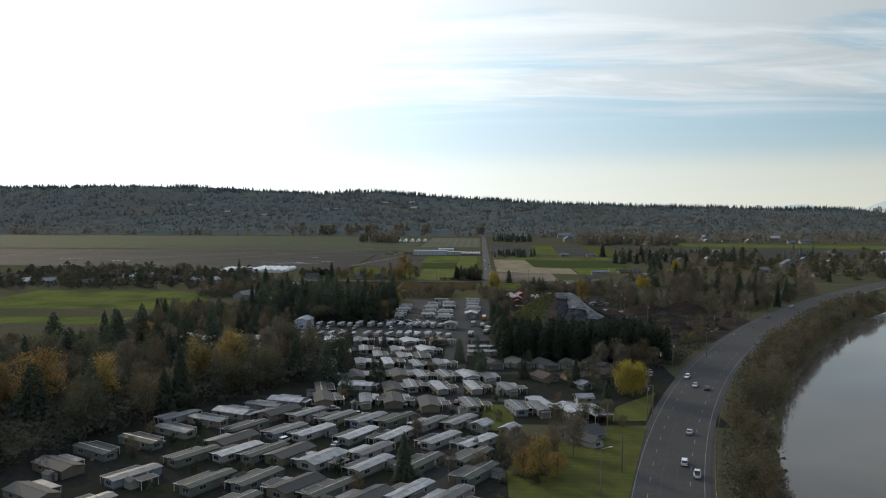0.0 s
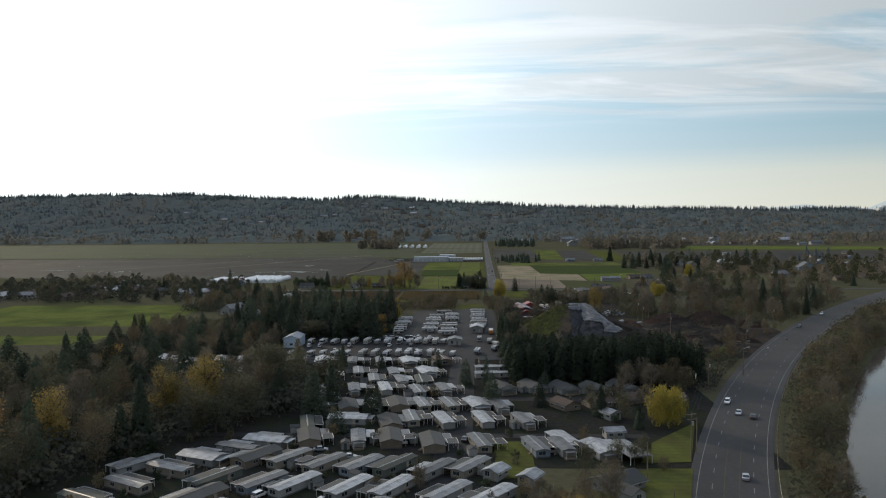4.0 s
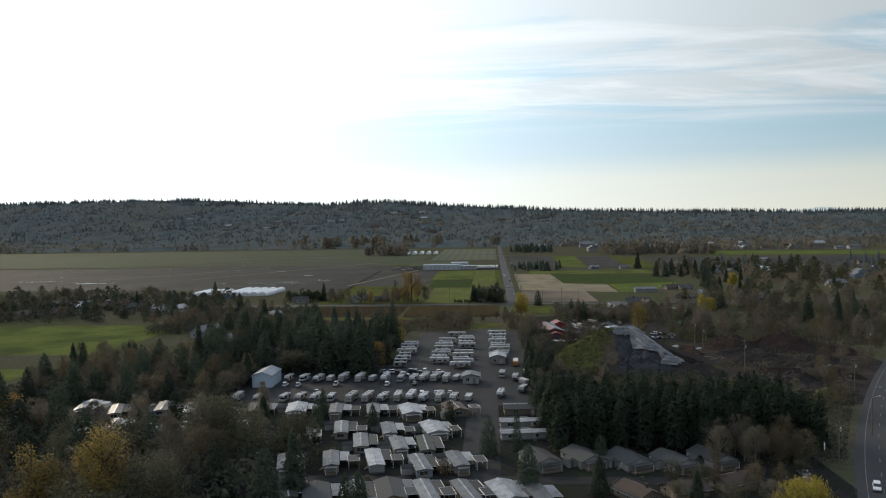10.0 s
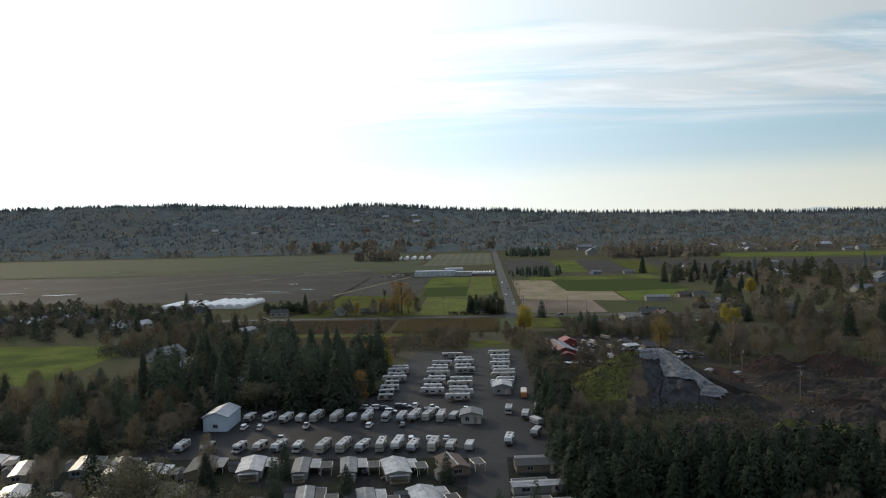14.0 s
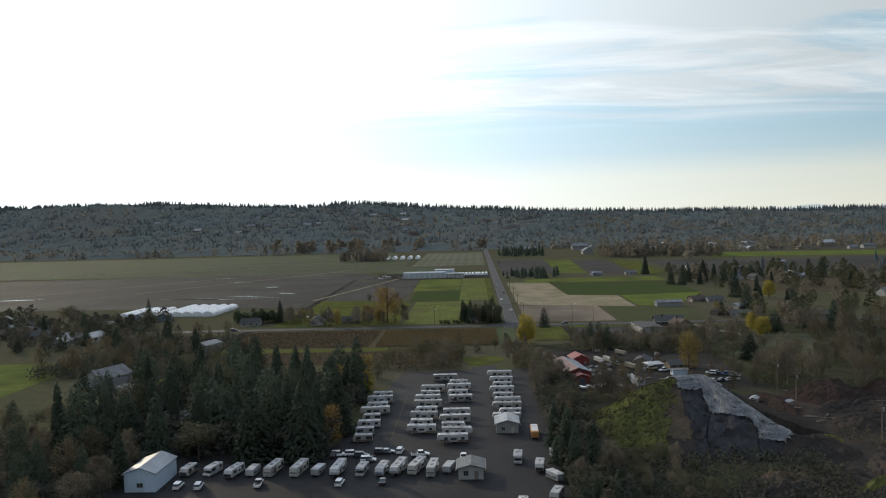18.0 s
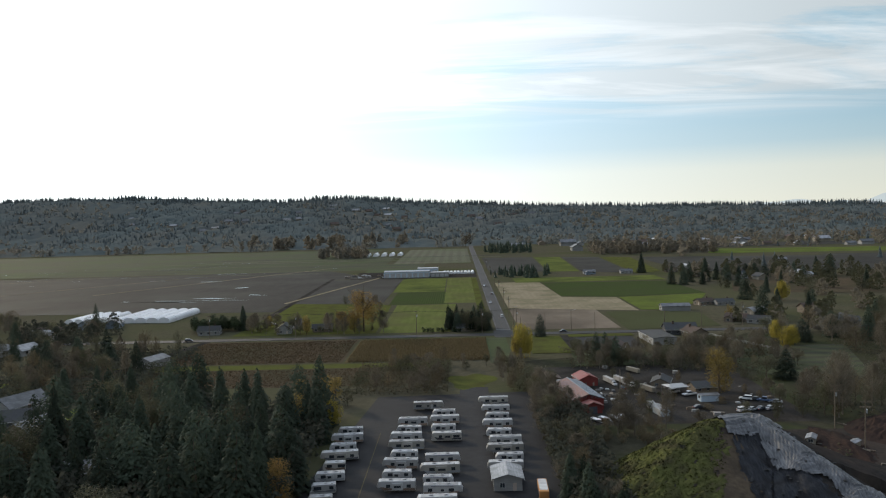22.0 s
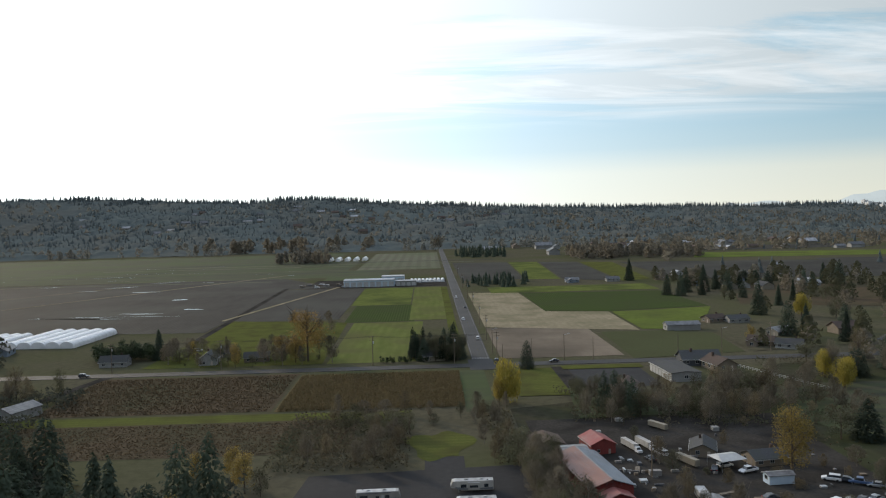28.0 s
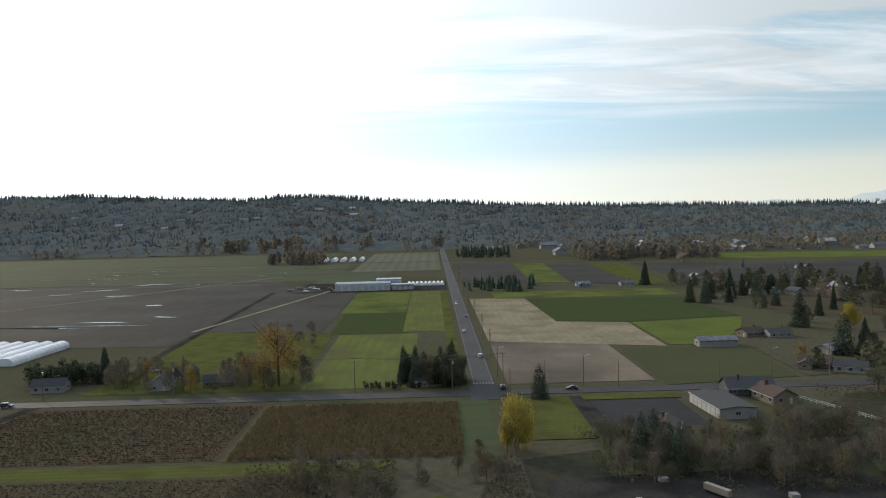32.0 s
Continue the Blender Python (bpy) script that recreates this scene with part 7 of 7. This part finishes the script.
HILL_HOMES = []
for i in range(34):
    x, y = random.uniform(-620, 190) if i % 4 else random.uniform(-900, 620), random.uniform(2080, 2500)
    HILL_HOMES.append((x, y))
    again(random.choice(FAR), x, y, land(x, y) - 0.3, random.uniform(-30, 30), random.uniform(1.1, 1.7), random.uniform(1.5, 2.2))
blocks = []
for i in range(150):
    x, y = random.uniform(1150, 2400), random.uniform(2600, 4000)
    h, w = random.uniform(2, 9) * (2.6 if random.random() < 0.08 else 1), random.uniform(12, 34)
    z = land(x, y)
    blocks += [box(x, y, z - 3, x + w, y + 20, z + h + 14), box(x + 2, y + 4, z + h + 14, x + w * 0.4, y + 10, z + h + 17)]
solid("city_blocks", join(*blocks), "city", "pale city blocks on the far plain", "city", "stuff")

# ---- woods on the hills ----
def far_woods(name, material, label, n, x0, x1, y0, y1, h0, h1, wide, leafy=False, keep=lambda x, y: True, seed=1, bits=16, sink=0.0):
    rnd = random.Random(seed)
    v, f = [], []
    while n > 0:
        x, y = rnd.uniform(x0, x1), rnd.uniform(y0, y1)
        n -= 1
        if abs(x + 10) > 0.66 * y + 40 or not keep(x, y):
            continue
        h = rnd.uniform(h0, h1)
        z = land(x, y) - 0.5 - sink * h
        if leafy:
            for _ in range(bits):
                a, e, q = rnd.uniform(0, math.tau), rnd.uniform(0.12, 1.0), rnd.uniform(0.2, 1.0)
                w = wide * h * q * math.sin(math.pi * min(0.95, 0.15 + 0.8 * e))
                px, py, pz, s = x + w * math.cos(a), y + w * math.sin(a), z + h * e, h * rnd.uniform(0.1, 0.2) * (16 / bits) ** 0.4
                k = len(v)
                v += [(px - s, py + rnd.uniform(-s, s), pz - s * 0.6), (px + s, py + rnd.uniform(-s, s), pz - s * rnd.uniform(0, 0.8)), (px + rnd.uniform(-s, s), py, pz + s)]
                f.append((k, k + 1, k + 2))
        else:
            for a0, z0, z1, w in ((0.0, 0.06, 0.55, 1.0), (0.5, 0.3, 0.8, 0.72), (0.2, 0.58, 1.0, 0.42)):
                k = len(v)
                for j in range(6):
                    a, r = a0 + j * math.tau / 6, wide * h * w * rnd.uniform(0.65, 1.25)
                    v.append((x + r * math.cos(a), y + r * math.sin(a), z + h * (z0 + rnd.uniform(-0.05, 0.05))))
                v.append((x, y, z + h * z1))
                f += [(k + j, k + (j + 1) % 6, k + 6) for j in range(6)]
    ob = solid(name, (v, f), material, label, "woods", "stuff")
    if not leafy:
        ob.data.shade_smooth()
    return ob


def thicket(name, label, material, n, x0, x1, y0, y1, h, leaf, keep=lambda x, y: True, seed=1):
    rnd = random.Random(seed)
    v, f = [], []
    for _ in range(n):
        x, y = rnd.uniform(x0, x1), rnd.uniform(y0, y1)
        if not keep(x, y):
            continue
        top = h * (0.45 + 0.75 * (0.5 + 0.5 * noise.noise((x * 0.11, y * 0.11, seed))) ** 1.2)
        z = top * rnd.random() ** 0.6
        a, s = rnd.uniform(0, math.tau), leaf * rnd.uniform(0.6, 1.4)
        t = rnd.uniform(-0.6, 0.6)
        k = len(v)
        c, q = math.cos(a), math.sin(a)
        v += [(x - s * c, y - s * q, z - s * t), (x + s * q * 0.6, y - s * c * 0.6, z - 0.4 * s), (x + s * c, y + s * q, z + s * t), (x - 0.3 * s * q, y + 0.3 * s * c, z + 0.8 * s)]
        f.append((k, k + 1, k + 2, k + 3))
    return solid(name, (v, f), material, label, "undergrowth", "stuff")


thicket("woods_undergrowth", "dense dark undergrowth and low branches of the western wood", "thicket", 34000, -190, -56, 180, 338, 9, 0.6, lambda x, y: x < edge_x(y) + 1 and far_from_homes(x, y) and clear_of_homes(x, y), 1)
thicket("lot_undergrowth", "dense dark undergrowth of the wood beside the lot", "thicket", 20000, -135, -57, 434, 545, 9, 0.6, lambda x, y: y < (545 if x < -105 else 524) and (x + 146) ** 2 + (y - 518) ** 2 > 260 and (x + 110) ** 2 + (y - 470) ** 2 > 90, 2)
thicket("belt_undergrowth", "dark branches filling the windbreak", "spruce", 14000, 3, 74, 334, 361, 10, 0.6, seed=3)
thicket("side_undergrowth", "dark shrubs along the lot fence", "thicket", 12000, 2, 15, 356, 512, 8, 0.5, seed=4)
thicket("yard_brush", "brown brush behind the work yard", "bankleaf", 11000, 24, 110, 578, 628, 2.6, 0.30, lambda x, y: not (40 < x < 58 and 612 < y < 636) and not (x < 48 and y < 588) and noise.noise((x * 0.09, y * 0.09, 6)) > -0.12, 5)
thicket("east_brush", "brown brush between bare trees", "bankleaf", 26000, 84, 260, 498, 668, 3.4, 0.36, lambda x, y: left_of_road(x, y) and not (x < 150 and y < 505) and not (x < 110 and y > 625) and not (92 < x < 142 and 564 < y < 630) and noise.noise((x * 0.035, y * 0.035, 6)) > -0.02, 6)
thicket("bank_brush", "brown riverside brush on the bank", "bankleaf", 120000, 20, 330, 80, 560, 7.5, 0.55, lambda x, y: 12.5 + 2 * noise.noise((x * 0.1, y * 0.1, 2)) < (x - bend(y)[0]) / math.hypot(1, bend(y)[1]) < 25.5 + 0.05 * max(0, y - 230) + 3.5 * noise.noise((x * 0.07, y * 0.07, 7)), 7)
thicket("north_brush", "low brush at the end of the storage lot", "bankleaf", 6000, -60, 6, 550, 604, 2.6, 0.4, lambda x, y: not (-24 < x < -2), 8)
thicket("verge_brush", "dark rough brush between the windbreak and the highway", "thicket", 16000, 50, 150, 306, 400, 2.6, 0.4, lambda x, y: -32 + 0.1 * max(0, 340 - y) < (x - bend(y)[0]) / math.hypot(1, bend(y)[1]) < -11.5 and y > 322, 31)
thicket("soil_yard_brush", "low brown brush between soil heaps", "bankleaf", 6000, 60, 150, 384, 494, 1.8, 0.4, lambda x, y: noise.noise((x * 0.05, y * 0.05, 4)) > 0.15 and left_of_road(x, y), 32)
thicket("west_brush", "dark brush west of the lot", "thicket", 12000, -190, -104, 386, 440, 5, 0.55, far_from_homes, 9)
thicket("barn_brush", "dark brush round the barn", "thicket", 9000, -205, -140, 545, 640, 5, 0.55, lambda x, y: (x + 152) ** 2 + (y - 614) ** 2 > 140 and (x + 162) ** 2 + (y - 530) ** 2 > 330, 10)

def near_mound(x, y):
    return mound_height(x, y) < 4.5 and (y < 436 or x < 24) and x > 6


thicket("mound_foot_brush", "dark brush and brambles at the foot of the mound", "thicket", 11000, 6, 66, 362, 444, 3.4, 0.45, near_mound, 21)
rnd_ = random.Random(9)
tv, tf = [], []
for _ in range(16000):
    x, y = rnd_.uniform(8, 38), rnd_.uniform(420, 478)
    z = mound_height(x, y)
    if z < 0.6 or x > grass_side(y) - 2 * smooth(2, 8, 451 - y) + rnd_.uniform(-1.5, 0.6):
        continue
    s_, a_ = rnd_.uniform(0.12, 0.34), rnd_.uniform(0, math.tau)
    k_ = len(tv)
    tv += [(x - s_ * math.cos(a_), y - s_ * math.sin(a_), z + 0.1), (x + s_ * math.cos(a_), y + s_ * math.sin(a_), z + 0.1), (x + rnd_.uniform(-0.3, 0.3), y + rnd_.uniform(-0.3, 0.3), z + 0.1 + s_ * rnd_.uniform(0.6, 1.2))]
    tf.append((k_, k_ + 1, k_ + 2))
solid("mound_grass_tufts", (tv, tf), "moundgrass", "rough grass tufts on the soil mound", "grass", "stuff")

E_WOOD = lambda x, y: left_of_road(x, y) and not (x < 178 and 735 < y < 1010)
far_woods("farm_trees", "olive", "dull leafy trees between the eastern farms", 150, 120, 520, 690, 1060, 7, 14, 0.42, True, E_WOOD, 11, 110)
far_woods("farm_bare_trees", "footleaf", "bare brown trees between the eastern farms", 95, 120, 620, 665, 1040, 8, 15, 0.4, True, E_WOOD, 12, 110)
random.seed(71)
grove(["fir", "fir", "olive"], 26, 130, 330, 690, 1000, 9, 0.6, 1.05, E_WOOD)
far_woods("settlement_trees", "thicket", "dark trees among the western houses", 300, -430, -205, 592, 770, 5, 10, 0.5, True, lambda x, y: not (-320 < x < -180 and 735 < y < 840), 14, 90)
grove(["fir", "olive", "bare", "russet"], 56, -400, -205, 592, 760, 8, 0.6, 1.0, lambda x, y: not (-270 < x < -180 and 735 < y < 840))
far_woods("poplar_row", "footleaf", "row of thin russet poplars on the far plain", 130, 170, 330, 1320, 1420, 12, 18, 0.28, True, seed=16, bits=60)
far_woods("road_firs", "fir", "dark firs beside the far road", 70, 22, 92, 1430, 1540, 10, 17, 0.24, seed=17)
far_woods("roadside_trees", "fir", "dark trees beside the far farmhouses", 40, 12, 72, 1000, 1066, 6, 13, 0.26, seed=18)
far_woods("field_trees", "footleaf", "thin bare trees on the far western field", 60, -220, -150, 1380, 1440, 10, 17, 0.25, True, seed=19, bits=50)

patch = lambda x, y: noise.noise((x * 0.0035, y * 0.0045, 8)) + 0.5 * noise.noise((x * 0.011, y * 0.012, 2))


def canopy_height(x, y):
    """Tree tops of the hill wood, open before each house, rising from the foot of the hill."""
    top = 9 + 5.0 * noise.noise((x * 0.03, y * 0.03, 1)) + 6.5 * noise.noise((x * 0.075, y * 0.075, 4)) + 5 * patch(x, y)
    for hx, hy in HILL_HOMES:
        if abs(x - hx) < 26 and -46 < y - hy < 14:
            top *= smooth(9, 24, math.hypot(x - hx, 0.55 * (y - hy + 16)))
    return land(x, y) + top * smooth(1690, 1760, y + 40 * noise.noise((x * 0.01, 0, 2))) - 0.6


hx_ = [float(v) for v in range(-2200, 2300, 10)]
hy_ = [float(v) for v in (*range(1690, 2400, 10), *range(2400, 2900, 16))]
canopy_ = solid("hill_canopy", sheet(hx_, hy_, canopy_height), "hazed_wood", "closed canopy of the wooded far hills, greyed by painted haze", "woods", "stuff")
canopy_.data.shade_smooth()
clear = lambda x, y: not any(abs(x - a) < 15 and -40 < y - b < 8 for a, b in HILL_HOMES)
far_woods("hill_forest", "hazed_fir", "firs rising out of the woods of the far hills, paled by painted haze", 24000, -2200, 2300, 1790, 2720, 14, 23, 0.22, False, lambda x, y: patch(x, y) > -0.22 and clear(x, y), seed=3, sink=0.16)
far_woods("crest_firs", "hazed_fir", "tall firs along the crest of the far hills", 3600, -2000, 2000, 2600, 2800, 15, 30, 0.2, False, lambda x, y: noise.noise((x * 0.012, 1, 5)) > -0.3, seed=23, sink=0.05)
far_woods("hill_leafwood", "hazed_leaf", "bare leafy trees scattered among the firs of the hill", 2600, -1600, 1900, 1740, 2500, 13, 19, 0.4, True, lambda x, y: patch(x, y) < 0.05 and clear(x, y), seed=4, bits=14, sink=0.2)
far_woods("foot_wood", "hazed_leaf", "bare haze-coloured trees along the foot of the hill", 1700, -1400, 1600, 1660, 1860, 8, 16, 0.45, True, lambda x, y: not -3 < x < 10 and noise.noise((x * 0.012, y * 0.02, 3)) > -0.02, seed=5, bits=24)
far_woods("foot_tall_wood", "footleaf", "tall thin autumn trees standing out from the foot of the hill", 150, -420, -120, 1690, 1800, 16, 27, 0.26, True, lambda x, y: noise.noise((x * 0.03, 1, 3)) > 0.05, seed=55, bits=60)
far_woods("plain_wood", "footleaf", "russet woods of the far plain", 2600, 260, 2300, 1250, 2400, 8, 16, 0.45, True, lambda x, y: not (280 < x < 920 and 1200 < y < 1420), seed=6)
far_woods("plain_fir", "hazed_fir", "scattered haze-coloured firs of the far plain", 700, 280, 2300, 1000, 2600, 10, 20, 0.22, False, lambda x, y: not (280 < x < 920 and 1180 < y < 1420), seed=7)
far_woods("west_wood", "footleaf", "dull trees at the far side of the western fields", 1100, -1900, -1150, 900, 1700, 8, 16, 0.45, True, seed=8, bits=36)


def range_shape(x, y):
    return 150 * (0.35 + 0.65 * smooth(1300, 2000, x)) * (0.62 + 0.5 * noise.noise((x * 0.0022, 4, 0)) + 0.18 * noise.noise((x * 0.009, 1, 0))) * smooth(4250, 4500, y) * (1 - 0.75 * smooth(2300, 3400, x))


mrange = solid("backdrop_mountains", sheet([float(v) for v in range(1200, 3600, 40)], [4250.0, 4330.0, 4420.0, 4500.0], range_shape), "mountain", "far mountains on the horizon with an added pale blue haze glow", "mountains", "structure")

# ---- standing crops ----
def stalks(name, label, n, x0, x1, y0, y1, rowgap, h, material, seed):
    rnd = random.Random(seed)
    v, f = [], []
    rows = int((y1 - y0) / rowgap)
    for _ in range(n):
        x, y = rnd.uniform(x0, x1), y0 + rowgap * rnd.randrange(rows) + rnd.gauss(0, 0.12)
        a, s, hh = rnd.uniform(0, math.pi), rnd.uniform(0.2, 0.45), h * rnd.uniform(0.5, 1.2)
        k = len(v)
        v += [(x - s * math.cos(a), y - s * math.sin(a), 0.05 + hh * rnd.uniform(0.3, 0.9)), (x, y, 0.02), (x + s * math.cos(a), y + s * math.sin(a), 0.05 + hh * rnd.uniform(0.3, 1.0)), (x, y, hh)]
        f.append((k, k + 1, k + 2, k + 3))
    return solid(name, (v, f), material, label, "crop", "stuff")


stalks("corn_stalks", "dry tan corn stalks standing in rows", 16000, -68, -7, 612, 667, 1.8, 1.1, "reed", 1)
stalks("vine_rows", "low dark brown rows of a harvested crop", 9000, -147, -71, 613, 670, 2.0, 0.5, "stubble", 2)
stalks("rough_grass", "dry brown rough grass", 8000, -150, -42, 567, 599, 1.1, 0.35, "stubble", 3)
